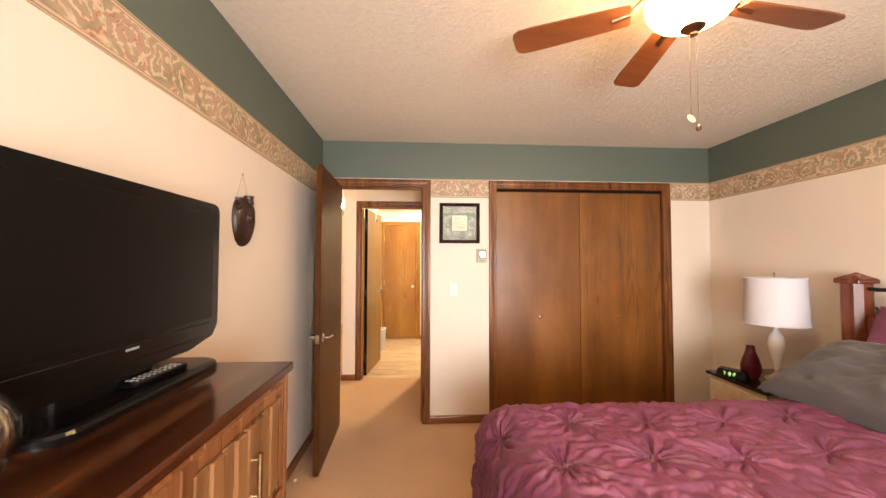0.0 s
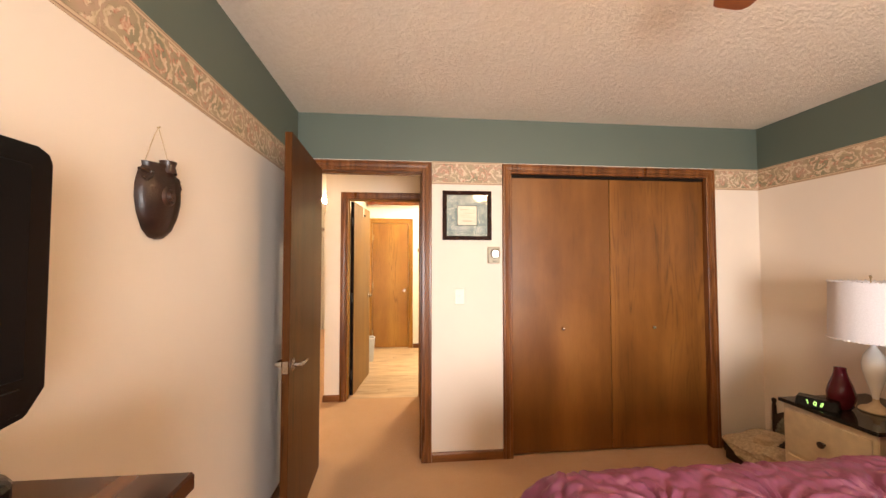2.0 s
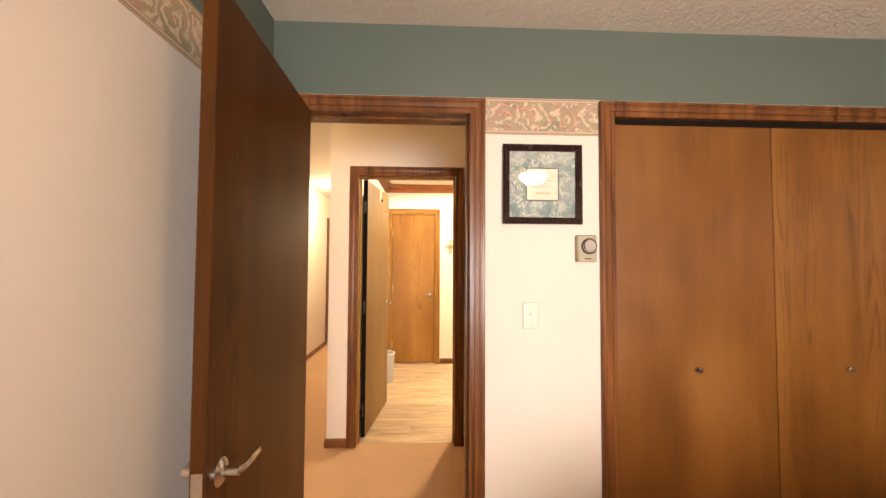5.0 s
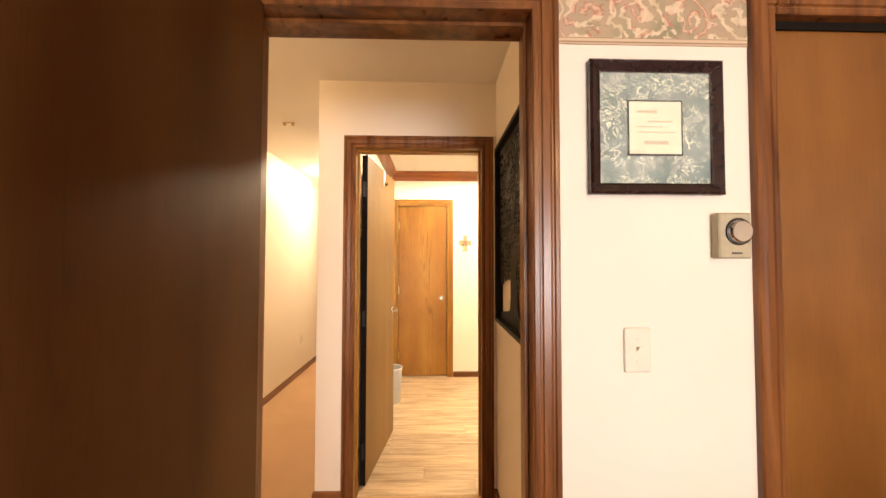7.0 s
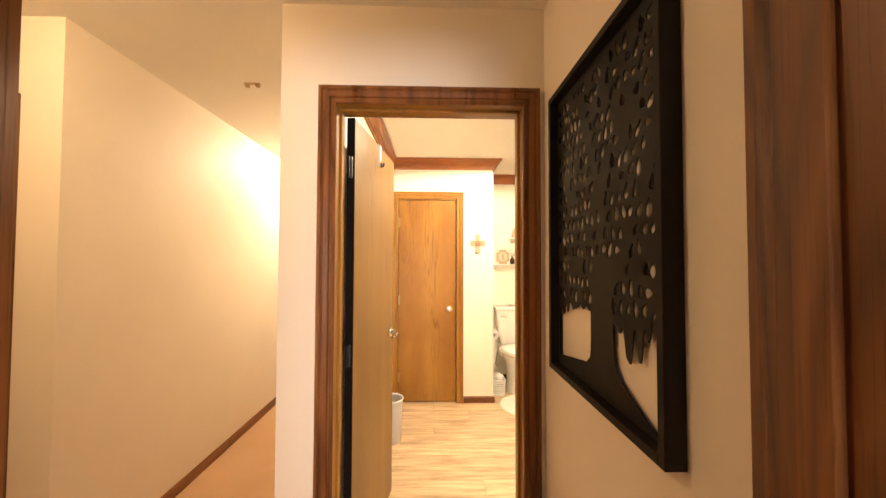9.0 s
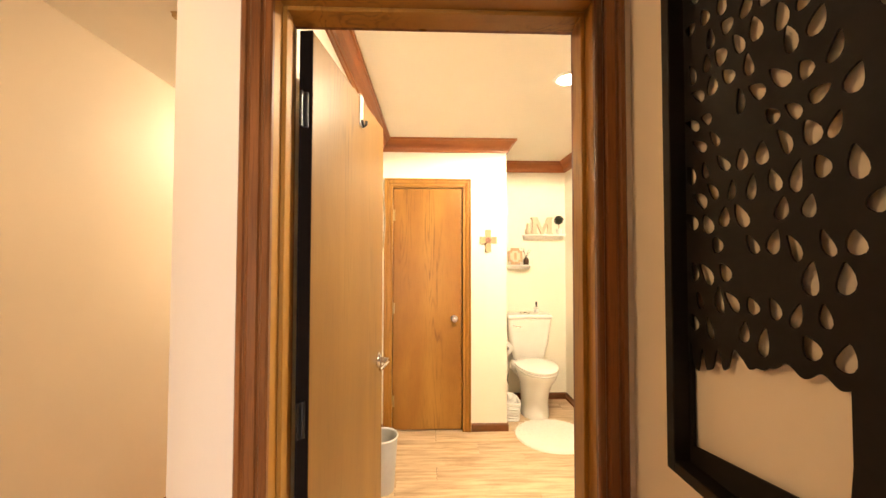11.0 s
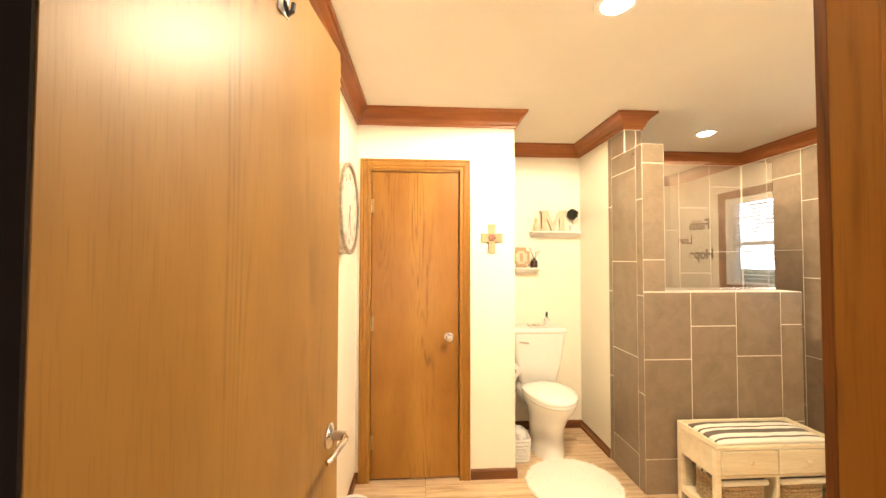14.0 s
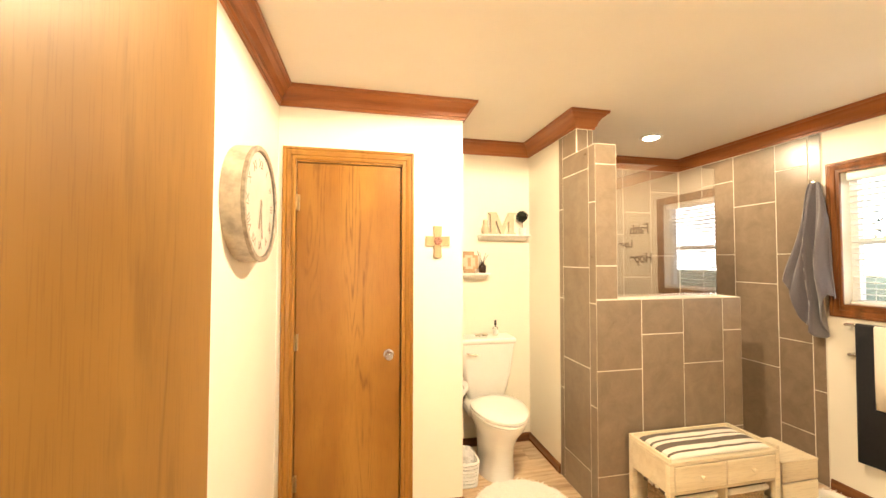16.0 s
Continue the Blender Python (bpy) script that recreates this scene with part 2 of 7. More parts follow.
def plank_vinyl():
    n = Nodes("light_plank_vinyl", (0.5, 0.37, 0.22), 0.35)
    r = n.node("ShaderNodeObjectInfo").outputs["Random"]
    geo = n.node("ShaderNodeNewGeometry").outputs["Position"]
    off = n.node("ShaderNodeCombineXYZ")
    n.link(n.maths("MULTIPLY", r, 9.0), off.inputs["X"])
    n.link(n.maths("MULTIPLY", r, 5.0), off.inputs["Y"])
    add = n.node("ShaderNodeVectorMath")
    n.link(geo, add.inputs[0])
    n.link(off.outputs[0], add.inputs[1])
    streak = n.noise(30, (0.09, 1, 1), 4, 0.6, 0.2, add.outputs[0])
    cloud = n.noise(5, (0.35, 1, 1), 4, 0.6, 0.8, add.outputs[0])
    c = n.ramp(streak, [(0.28, (0.38, 0.25, 0.135)), (0.5, (0.62, 0.46, 0.30)), (0.75, (0.78, 0.63, 0.44))])
    c = n.mix(0.6, c, n.ramp(cloud, [(0.3, (0.55, 0.46, 0.38)), (0.55, (1, 1, 1)), (0.75, (1.1, 1.08, 1.05))]), "MULTIPLY")
    tone = n.ramp(r, [(0.0, (0.84, 0.82, 0.8)), (1.0, (1.06, 1.04, 1.0))])
    n.colour(n.mix(0.9, c, tone, "MULTIPLY"))
    n.rough(streak, 0.28, 0.42)
    return n.bump(streak, 0.1, 0.001).m


M["plank"] = plank_vinyl()


def wall_tile():
    n = Nodes("taupe_porcelain_tile", (0.2, 0.165, 0.13), 0.28)
    r = n.node("ShaderNodeObjectInfo").outputs["Random"]
    geo = n.node("ShaderNodeNewGeometry").outputs["Position"]
    f = n.noise(9, (1, 1, 1), 5, 0.65, 0.5, geo)
    g = n.noise(180, (1, 1, 1), 2, 0.5, 0, geo)
    c = n.ramp(f, [(0.3, (0.195, 0.143, 0.097)), (0.7, (0.268, 0.202, 0.141))])
    c = n.mix(0.4, c, n.ramp(g, [(0.3, (0.8, 0.8, 0.8)), (0.7, (1.05, 1.05, 1.05))]), "MULTIPLY")
    n.colour(n.mix(0.8, c, n.ramp(r, [(0, (0.88, 0.88, 0.88)), (1, (1.06, 1.06, 1.06))]), "MULTIPLY"))
    n.rough(f, 0.24, 0.36)
    return n.bump(g, 0.05, 0.001).m


M["tile"] = wall_tile()
M["grout"] = plain("pale_grout", (0.76, 0.70, 0.60), 0.8, scale=90)
M["white"] = plain("white_satin_paint", (0.80, 0.79, 0.76), 0.35, scale=25, vary=0.05)
M["porcelain"] = plain("white_porcelain", (0.86, 0.84, 0.80), 0.12, scale=8, vary=0.03, bump=0.0)
M["chrome"] = plain("brushed_nickel", (0.66, 0.62, 0.56), 0.22, 1.0, scale=90, vary=0.1)
M["brass"] = plain("antique_brass", (0.45, 0.33, 0.17), 0.32, 1.0, scale=70)
M["black"] = plain("black_satin", (0.012, 0.011, 0.011), 0.4, scale=30)
# Near-black for slots and subfloor; also the painted shade on the bath door's edge.
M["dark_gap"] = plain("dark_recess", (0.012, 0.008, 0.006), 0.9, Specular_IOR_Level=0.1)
M["concrete"] = plain("exterior_masonry", (0.35, 0.32, 0.28), 0.9)


def glass(name, rough=0.0, tint=(1, 1, 1)):
    n = Nodes(name, tint, rough)
    n.set("Transmission Weight", 1.0).set("IOR", 1.45)
    return n.m


M["glass"] = glass("clear_glass")


def glow(name, colour, strength):
    m = bpy.data.materials.new(name)
    m.use_nodes = True
    b = m.node_tree.nodes["Principled BSDF"]
    b.inputs["Base Color"].default_value = rgb(*colour)
    b.inputs["Emission Color"].default_value = rgb(*colour)
    b.inputs["Emission Strength"].default_value = strength
    return m


M["bulb"] = glow("lit_lens", (1.0, 0.84, 0.6), 30)
M["fan_glass"] = glow("lit_fan_bowl", AMBER, 98)
M["dome_glass"] = glow("lit_corridor_dome", WARM, 520)
M["hall_glass"] = glow("lit_hall_dome", (1, 0.67, 0.34), 200)
M["panel_glass"] = glass("coated_panel_glass")
M["panel_glass"].node_tree.nodes["Principled BSDF"].inputs["IOR"].default_value = 2.5

# ---- mesh helpers ----


def link_mesh(name, bm, material, smooth=False):
    me = bpy.data.meshes.new(name)
    bmesh.ops.recalc_face_normals(bm, faces=bm.faces)
    bm.to_mesh(me)
    bm.free()
    mats = material if isinstance(material, (list, tuple)) else [material]
    for mt in mats:
        me.materials.append(mt)
    if smooth:
        me.shade_smooth()
        me.set_sharp_from_angle(angle=radians(40))
    return new(name, me)


def part(name, bm, material, parent, label="", smooth=False):
    ob = link_mesh(name, bm, material, smooth)
    ob.parent = parent
    if label:
        ob["label"] = label
    return ob


def thing(name, m, label, category, group=""):
    ob = new(name)
    ob.empty_display_size = 0.05
    ob.matrix_world = m
    return tagged(ob, label, category, group)


def structure(name, bm, material, label, category="", smooth=False):
    return tagged(link_mesh(name, bm, material, smooth), label, category or name.split("_")[0], kind="structure")


def box(bm, x0, x1, y0, y1, z0, z1, bevel=0.0, seg=1):
    made = bmesh.ops.create_cube(bm, size=1.0, matrix=Matrix.LocRotScale(((x0 + x1) / 2, (y0 + y1) / 2, (z0 + z1) / 2), None, (abs(x1 - x0), abs(y1 - y0), abs(z1 - z0))))
    if bevel:
        vs = set(made["verts"])
        edges = [e for e in bm.edges if e.verts[0] in vs and e.verts[1] in vs]
        bmesh.ops.bevel(bm, geom=edges, offset=bevel, segments=seg, profile=0.5, affect="EDGES")
    return bm


def boxes(*dims, bevel=0.0):
    bm = bmesh.new()
    for d in dims:
        box(bm, *d, bevel=bevel)
    return bm


def rod(bm, a, b, r0, r1=None, seg=16, caps=True):
    a, b = Vector(a), Vector(b)
    d = b - a
    q = d.to_track_quat("Z", "Y").to_matrix().to_4x4()
    bmesh.ops.create_cone(bm, cap_ends=caps, segments=seg, radius1=r0, radius2=r0 if r1 is None else r1, depth=d.length,
                          matrix=Matrix.Translation((a + b) / 2) @ q)
    return bm


def lathe(profile, seg=32, bm=None, m=None):
    """Spin (radius, height) pairs about z."""
    bm = bm or bmesh.new()
    m = m or Matrix()
    rings = []
    for r, z in profile:
        if r < 1e-5:
            rings.append([bm.verts.new(m @ Vector((0, 0, z)))])
        else:
            rings.append([bm.verts.new(m @ Vector((r * math.cos(2 * math.pi * k / seg), r * math.sin(2 * math.pi * k / seg), z))) for k in range(seg)])
    for a, b in zip(rings, rings[1:]):
        for k in range(seg):
            j = (k + 1) % seg
            if len(a) == 1 and len(b) == 1:
                continue
            if len(a) == 1:
                bm.faces.new((a[0], b[j], b[k]))
            elif len(b) == 1:
                bm.faces.new((a[k], a[j], b[0]))
            else:
                bm.faces.new((a[k], a[j], b[j], b[k]))
    return bm


def tube(points, r, seg=8, bm=None):
    """A round bar through the points."""
    bm = bm or bmesh.new()
    pts = [Vector(p) for p in points]
    rings = []
    for i, p in enumerate(pts):
        d = (pts[min(i + 1, len(pts) - 1)] - pts[max(i - 1, 0)]).normalized()
        q = d.to_track_quat("Z", "Y").to_matrix()
        rr = r(i / (len(pts) - 1)) if callable(r) else r
        rings.append([bm.verts.new(p + q @ Vector((rr * math.cos(2 * math.pi * k / seg), rr * math.sin(2 * math.pi * k / seg), 0))) for k in range(seg)])
    for a, b in zip(rings, rings[1:]):
        for k in range(seg):
            j = (k + 1) % seg
            bm.faces.new((a[k], a[j], b[j], b[k]))
    bm.faces.new(rings[0][::-1])
    bm.faces.new(rings[-1])
    return bm


def wall(name, along, at, depth, a0, a1, material, label, z1=2.5, openings=()):
    """A wall slab: along 'x' or 'y', its seen face at 'at', its body going 'depth' behind. openings: (from, to, bottom, top)."""
    bm = bmesh.new()
    lo, hi = min(at, at + depth), max(at, at + depth)

    def piece(u0, u1, w0, w1):
        if u1 - u0 < 1e-4 or w1 - w0 < 1e-4:
            return
        if along == "x":
            box(bm, u0, u1, lo, hi, w0, w1)
        else:
            box(bm, lo, hi, u0, u1, w0, w1)

    cur = a0
    for o0, o1, b, t in sorted(openings):
        piece(cur, o0, 0, z1)
        piece(o0, o1, 0, b)
        piece(o0, o1, t, z1)
        cur = o1
    piece(cur, a1, 0, z1)
    return structure(name, bm, material, label, "wall")


CASING = [(0.0, 0.0), (0.0, 0.011), (0.004, 0.014), (0.016, 0.014), (0.019, 0.0105), (0.023, 0.0105), (0.026, 0.016), (0.044, 0.018), (0.050, 0.014), (0.054, 0.014), (0.057, 0.019), (0.066, 0.019), (0.070, 0.015), (0.070, 0.0)]


def casing(name, plane, at, out, u0, u1, top, label, material=None, profile=CASING, sill=None):
    """Moulded casing round an opening on a wall. plane 'x': the wall runs along x. out: +1 or -1, the way the wall faces.
    With sill the casing closes below, as on a window."""
    bm = bmesh.new()
    path = [(u0, sill or 0.0, -1, -1 if sill else 0), (u0, top, -1, 1), (u1, top, 1, 1), (u1, sill or 0.0, 1, -1 if sill else 0)]
    rings = []
    for u, z, su, sz in path:
        ring = []
        for w, d in profile:
            a, b, c = u + su * w, at + out * d, z + sz * w
            ring.append(bm.verts.new((a, b, c) if plane == "x" else (b, a, c)))
        rings.append(ring)
    pairs = list(zip(rings, rings[1:])) + ([(rings[-1], rings[0])] if sill else [])
    for r0, r1 in pairs:
        for k in range(len(profile) - 1):
            bm.faces.new((r0[k], r0[k + 1], r1[k + 1], r1[k]))
    if not sill:
        bm.faces.new(rings[0])
        bm.faces.new(rings[-1])
    return structure(name, bm, material or M["trim"], label, "trim")


def jamb(plane, y0, y1, u0, u1, top, stop=None, thick=0.019, material=None):
    """Jamb boards lining an opening from y0 to y1 through the wall, with a stop strip."""
    dims = [(u0 - thick, u0, y0, y1, 0, top + thick), (u1, u1 + thick, y0, y1, 0, top + thick), (u0, u1, y0, y1, top, top + thick)]
    if stop:
        s0, s1 = stop
        dims += [(u0, u0 + 0.011, s0, s1, 0, top), (u1 - 0.011, u1, s0, s1, 0, top), (u0 + 0.011, u1 - 0.011, s0, s1, top - 0.011, top)]
    if plane == "y":
        dims = [(c, d, a, b, e, f) for a, b, c, d, e, f in dims]
    return structure("trim", boxes(*dims, bevel=0.0015), material or M["trim"], "dark oak door jamb and stop", "trim")


BASE = [(0.0, 0.0), (0.012, 0.0), (0.012, 0.050), (0.009, 0.060), (0.004, 0.066), (0.0, 0.066)]


def sweep(path, profile, closed=False, bm=None):
    """Sweep (offset to the right of travel, z) pairs along a plan path, with mitred corners."""
    bm = bm or bmesh.new()
    n = len(path)
    pts = [Vector(p) for p in path]
    rings = []
    for i in range(n):
        a = pts[i - 1] if (i > 0 or closed) else None
        b = pts[(i + 1) % n] if (i < n - 1 or closed) else None
        d0 = (pts[i] - a).normalized() if a is not None else (b - pts[i]).normalized()
        d1 = (b - pts[i]).normalized() if b is not None else d0
        n0, n1 = Vector((d0.y, -d0.x)), Vector((d1.y, -d1.x))
        mid = (n0 + n1)
        mid = mid / mid.dot(n0) if mid.length > 1e-6 else n0
        rings.append([bm.verts.new((pts[i].x + mid.x * o, pts[i].y + mid.y * o, z)) for o, z in profile])
    last = n if closed else n - 1
    for i in range(last):
        r0, r1 = rings[i], rings[(i + 1) % n]
        along_x = abs(pts[(i + 1) % n].x - pts[i].x) > abs(pts[(i + 1) % n].y - pts[i].y)
        for k in range(len(profile) - 1):
            f = bm.faces.new((r0[k], r0[k + 1], r1[k + 1], r1[k]))
            f.material_index = 0 if along_x else 1
    if not closed:
        bm.faces.new(rings[0])
        bm.faces.new(rings[-1])
    return bm


def baseboard(path, label):
    return structure("baseboard", sweep(path, BASE), [M["trim_x"], M["trim_y"]], label, "baseboard")

# ---- plan (metres) ----
BX0, BX1, BY0, BY1 = -0.49, 3.01, -1.20, 3.46     # bedroom
HX1, HY0, HY1 = 0.49, 3.58, 4.65                  # hall
CX0, CX1 = -1.50, -0.555                          # corridor
AX0, AX1, AY0 = -0.40, 3.05, 4.77                 # bath
CLY = 6.88                                        # linen closet wall
LX = 0.655                                        # its outer corner
ALY = 7.56                                        # toilet alcove back
WX0, WX1 = 1.41, 1.53                             # shower wing wall
SHY = 7.72                                        # shower back
FRY, FRB = 6.65, 6.80                             # shower front wall faces
H = 2.44
D0, D1 = -0.370, 0.375                            # bedroom door
K0, K1 = 1.03, 2.56                               # bedroom closet
E0, E1 = -0.335, 0.40                             # bath door
DH = 2.04

# ---- floors, ceilings ----
for name, dims, label in (("floor_bedroom", (-0.61, 3.15, -1.34, 3.53, -0.12, 0.0), "tan cut-pile carpet in the bedroom"), ("floor_hall", (-3.2, 0.61, 3.53, 4.70, -0.12, 0.0), "tan cut-pile carpet in the hall"),
                          ("floor_closet", (0.61, 3.1, 3.53, 4.06, -0.12, 0.0), "tan carpet inside the closet"), ("floor_corridor", (-2.6, -0.48, 4.70, 8.82, -0.12, 0.0), "tan cut-pile carpet along the corridor")):
    structure(name, boxes(dims), M["carpet"], label, "carpet")
structure("floor_bath", boxes((-0.48, 3.2, 4.70, 7.9, -0.12, -0.006)), M["dark_gap"], "subfloor under the bath planks", "floor")
structure("ceiling_bedroom", boxes((-0.62, 3.15, -1.34, 3.52, H, H + 0.1)), M["popcorn"], "white popcorn-textured bedroom ceiling", "ceiling")
structure("ceiling_hall", boxes((-3.2, 0.62, 3.52, 4.71, H, H + 0.1), (-2.6, -0.48, 4.71, 8.82, H, H + 0.1)), M["smooth_ceiling"], "smooth cream hall ceiling", "ceiling")
structure("ceiling_bath", boxes((-0.48, 3.2, 4.71, 7.9, H, H + 0.1)), M["smooth_ceiling"], "smooth white bath ceiling", "ceiling")

# ---- bedroom walls ----
WIN = (0.20, 1.90, 0.55, 1.77)
wall("wall_bedroom_door_side", "x", BY1, 0.059, BX0 - 0.12, BX1 + 0.1, M["cream"], "cream painted wall with door and closet openings",
     openings=[(D0 - 0.019, D1 + 0.019, 0, DH + 0.019), (K0 - 0.019, K1 + 0.019, 0, DH + 0.019)])
wall("wall_bedroom_west", "y", BX0, -0.12, BY0 - 0.12, BY1, M["cream"], "cream painted long bedroom wall")
wall("wall_bedroom_east", "y", BX1, 0.14, BY0 - 0.12, BY1, M["cream"], "cream painted wall behind the bed")
wall("wall_bedroom_window_side", "x", BY0, -0.14, BX0, BX1, M["cream"], "cream painted wall with a wide window", openings=[WIN])
GZ = 2.118
for dims in ((BX0, BX1, BY1 - 0.003, BY1, GZ, H), (BX0, BX0 + 0.003, BY0, BY1 - 0.003, GZ, H), (BX1 - 0.003, BX1, BY0, BY1 - 0.003, GZ, H), (BX0 + 0.003, BX1 - 0.003, BY0, BY0 + 0.003, GZ, H)):
    structure("wall_green_band", boxes(dims), M["green"], "sage green painted band above the wallpaper border", "wall")


def border(x0, x1, y0, y1):
    bm = boxes((x0, x1, y0, y1, -0.082, 0.082))
    ob = structure("trim", bm, M["border"], "scrolled acanthus wallpaper border in tan and rose", "wallpaper border")
    ob.location.z = 2.036


border(D1 + 0.0715, K0 - 0.0715, BY1 - 0.004, BY1)
border(K1 + 0.0715, BX1 - 0.004, BY1 - 0.004, BY1)
border(BX0, BX0 + 0.004, BY0, BY1)
border(BX1 - 0.004, BX1, BY0, BY1)
structure("wall_outside", boxes((-0.75, 3.25, -1.46, -1.35, -0.6, 0.54)), M["concrete"], "masonry below the bedroom window", "wall")

# bedroom window
bm = bmesh.new()
wf = tagged(new("window_1"), "wide white-framed bedroom window", "window", kind="structure")
for a, b, c, d in ((WIN[0], WIN[1], WIN[2], WIN[2] + 0.05), (WIN[0], WIN[1], WIN[3] - 0.05, WIN[3]), (WIN[0], WIN[0] + 0.05, WIN[2] + 0.05, WIN[3] - 0.05), (WIN[1] - 0.05, WIN[1], WIN[2] + 0.05, WIN[3] - 0.05), (1.025, 1.075, WIN[2] + 0.05, WIN[3] - 0.05)):
    part("window_frame", boxes((a, b, BY0 - 0.10, BY0 - 0.04, c, d), bevel=0.003), M["white"], wf)
for a, b in ((WIN[0] + 0.05, 1.025), (1.075, WIN[1] - 0.05)):
    p = part("pane", boxes((a, b, BY0 - 0.075, BY0 - 0.069, WIN[2] + 0.05, WIN[3] - 0.05)), M["glass"], wf)
    p.visible_shadow = False
casing("trim", "x", BY0, 1, WIN[0], WIN[1], WIN[3], "dark oak casing round the bedroom window", sill=WIN[2])

# ---- bedroom door opening, closet ----
casing("trim", "x", BY1, -1, D0, D1, DH, "moulded dark oak casing of the bedroom door")
jamb("x", BY1 - 0.002, HY0 + 0.002, D0, D1, DH, (3.502, 3.535))
casing("trim", "x", BY1, -1, K0, K1, DH, "moulded dark oak casing of the closet")
structure("trim", boxes((K0 - 0.019, K0, BY1 - 0.002, 3.56, 0, DH + 0.019), (K1, K1 + 0.019, BY1 - 0.002, 3.56, 0, DH + 0.019), (K0, K1, BY1 - 0.002, 3.56, DH, DH + 0.019), bevel=0.0015), M["trim"], "dark oak closet jamb", "trim")
structure("wall_closet", boxes((0.62, 3.1, 4.0, 4.06, 0, 2.5), (0.615, 0.66, 3.52, 4.0, 0, 2.5), (3.01, 3.1, 3.52, 4.0, 0, 2.5), (0.66, 3.01, 3.52, 4.0, 2.14, 2.5)), M["hall"], "plain walls inside the closet", "wall")
for i, (a, b, kx) in enumerate(((K0 + 0.004, 1.793, 1.419), (1.797, K1 - 0.004, 2.130))):
    d = tagged(new("door_%d" % (i + 3)), "flush dark oak bypass closet door, closed", "closet door", kind="structure")
    yy = 3.487
    part("door_leaf", boxes((a, b, yy, yy + 0.03, 0.012, DH - 0.008 - 0.002 * i), bevel=0.002), M["closet"], d)
    part("knob", lathe([(0.0, 0), (0.007, 0), (0.006, 0.008), (0.012, 0.014), (0.0135, 0.020), (0.010, 0.026), (0.0, 0.028)], 20, m=pose(kx, yy + 0.001, 0.903, 90)), M["chrome"], d, "small round pale metal knob", True)
structure("trim", boxes((K0, K1, 3.478, 3.483, DH - 0.022, DH)), M["dark_gap"], "shadowed closet head track", "trim")

baseboard([(BX0, BY0), (BX0, BY1), (D0 - 0.0715, BY1)], "dark oak baseboard in the bedroom")
baseboard([(D1 + 0.0715, BY1), (K0 - 0.0715, BY1)], "dark oak baseboard between door and closet")
baseboard([(K1 + 0.0715, BY1), (BX1, BY1), (BX1, BY0), (BX0, BY0)], "dark oak baseboard behind the bed")


def lever(parent, m, mirror=1):
    """A lever handle on a round rose; local y points out of the door face."""
    rose = lathe([(0, 0), (0.032, 0), (0.032, 0.004), (0.026, 0.009), (0.013, 0.012), (0.0115, 0.045), (0, 0.045)], 28, m=m @ pose(0, 0, 0, -90))
    r = part("handle_rose", rose, M["chrome"], parent, "round brushed nickel rose", True)
    pts = [m @ Vector(p) for p in ((0, 0.036, 0), (mirror * 0.012, 0.047, 0), (mirror * 0.035, 0.050, 0.001), (mirror * 0.07, 0.049, 0.0), (mirror * 0.105, 0.046, -0.004), (mirror * 0.118, 0.040, -0.006))]
    part("lever_handle", tube(pts, lambda f: 0.0095 - 0.003 * f, 12), M["chrome"], r, "curved brushed nickel lever", True)


def hinge(parent, x, y, z, material=None):
    part("hinge", rod(boxes((x - 0.018, x + 0.018, y - 0.0025, y + 0.0025, z - 0.045, z + 0.045)), (x, y - 0.006, z - 0.046), (x, y - 0.006, z + 0.046), 0.006, seg=12), material or M["brass"], parent, "butt hinge with a rounded knuckle")


# bedroom door, open against the west wall
d = tagged(new("door_1"), "flush oak bedroom door standing open", "door", kind="structure")
d.matrix_world = pose(-0.352, 3.445, 0, 0, 0, -87.9)
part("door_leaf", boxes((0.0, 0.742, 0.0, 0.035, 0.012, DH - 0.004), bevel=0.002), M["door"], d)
lever(d, pose(0.682, 0.035, 0.885), -1)
lever(d, pose(0.682, 0.0, 0.885, 0, 0, 180), 1)
part("latch_plate", boxes((0.7415, 0.7432, 0.005, 0.030, 0.856, 0.914)), M["chrome"], d)
for z in (0.22, 1.02, 1.82):
    hinge(d, -0.002, 0.0, z)

# ---- hall and corridor ----
wall("wall_hall_bedroom_side", "x", HY0, -0.059, -3.2, HX1 + 0.12, M["hall"], "cream hall wall beside the bedroom door", openings=[(D0 - 0.019, D1 + 0.019, 0, DH + 0.019)])
casing("trim", "x", HY0, 1, D0, D1, DH, "dark oak casing on the hall side")
wall("wall_hall_east", "y", HX1, 0.12, HY0, HY1, M["hall"], "cream hall wall with the tree panel")
wall("wall_bath_hall_side", "x", HY1, 0.059, CX1, HX1 + 0.12, M["hall"], "cream wall round the bath door", openings=[(E0 - 0.019, E1 + 0.019, 0, DH + 0.019)])
wall("wall_corridor_east", "y", CX1, 0.075, HY1 + 0.059, 8.7, M["hall"], "cream corridor wall", z1=2.5)
wall("wall_corridor_west", "y", CX0, -0.12, 4.76, 8.7, M["hall"], "cream corridor wall washed by a downlight", openings=[(8.05, 8.70, 0, DH)])
wall("wall_hall_west_end", "x", 4.76, 0.12, -3.2, CX0 - 0.12, M["hall"], "cream hall wall with another door", openings=[(-2.52, -1.74, 0, DH)])
wall("wall_corridor_end", "x", 8.7, 0.12, -2.6, CX1 + 0.1, M["hall"], "cream wall at the end of the corridor")
wall("wall_hall_far_west", "y", -3.1, -0.12, HY0, 4.9, M["hall"], "plain wall closing the hall")
casing("trim", "x", 4.76, -1, -2.52, -1.74, DH, "dark oak casing of another hall door")
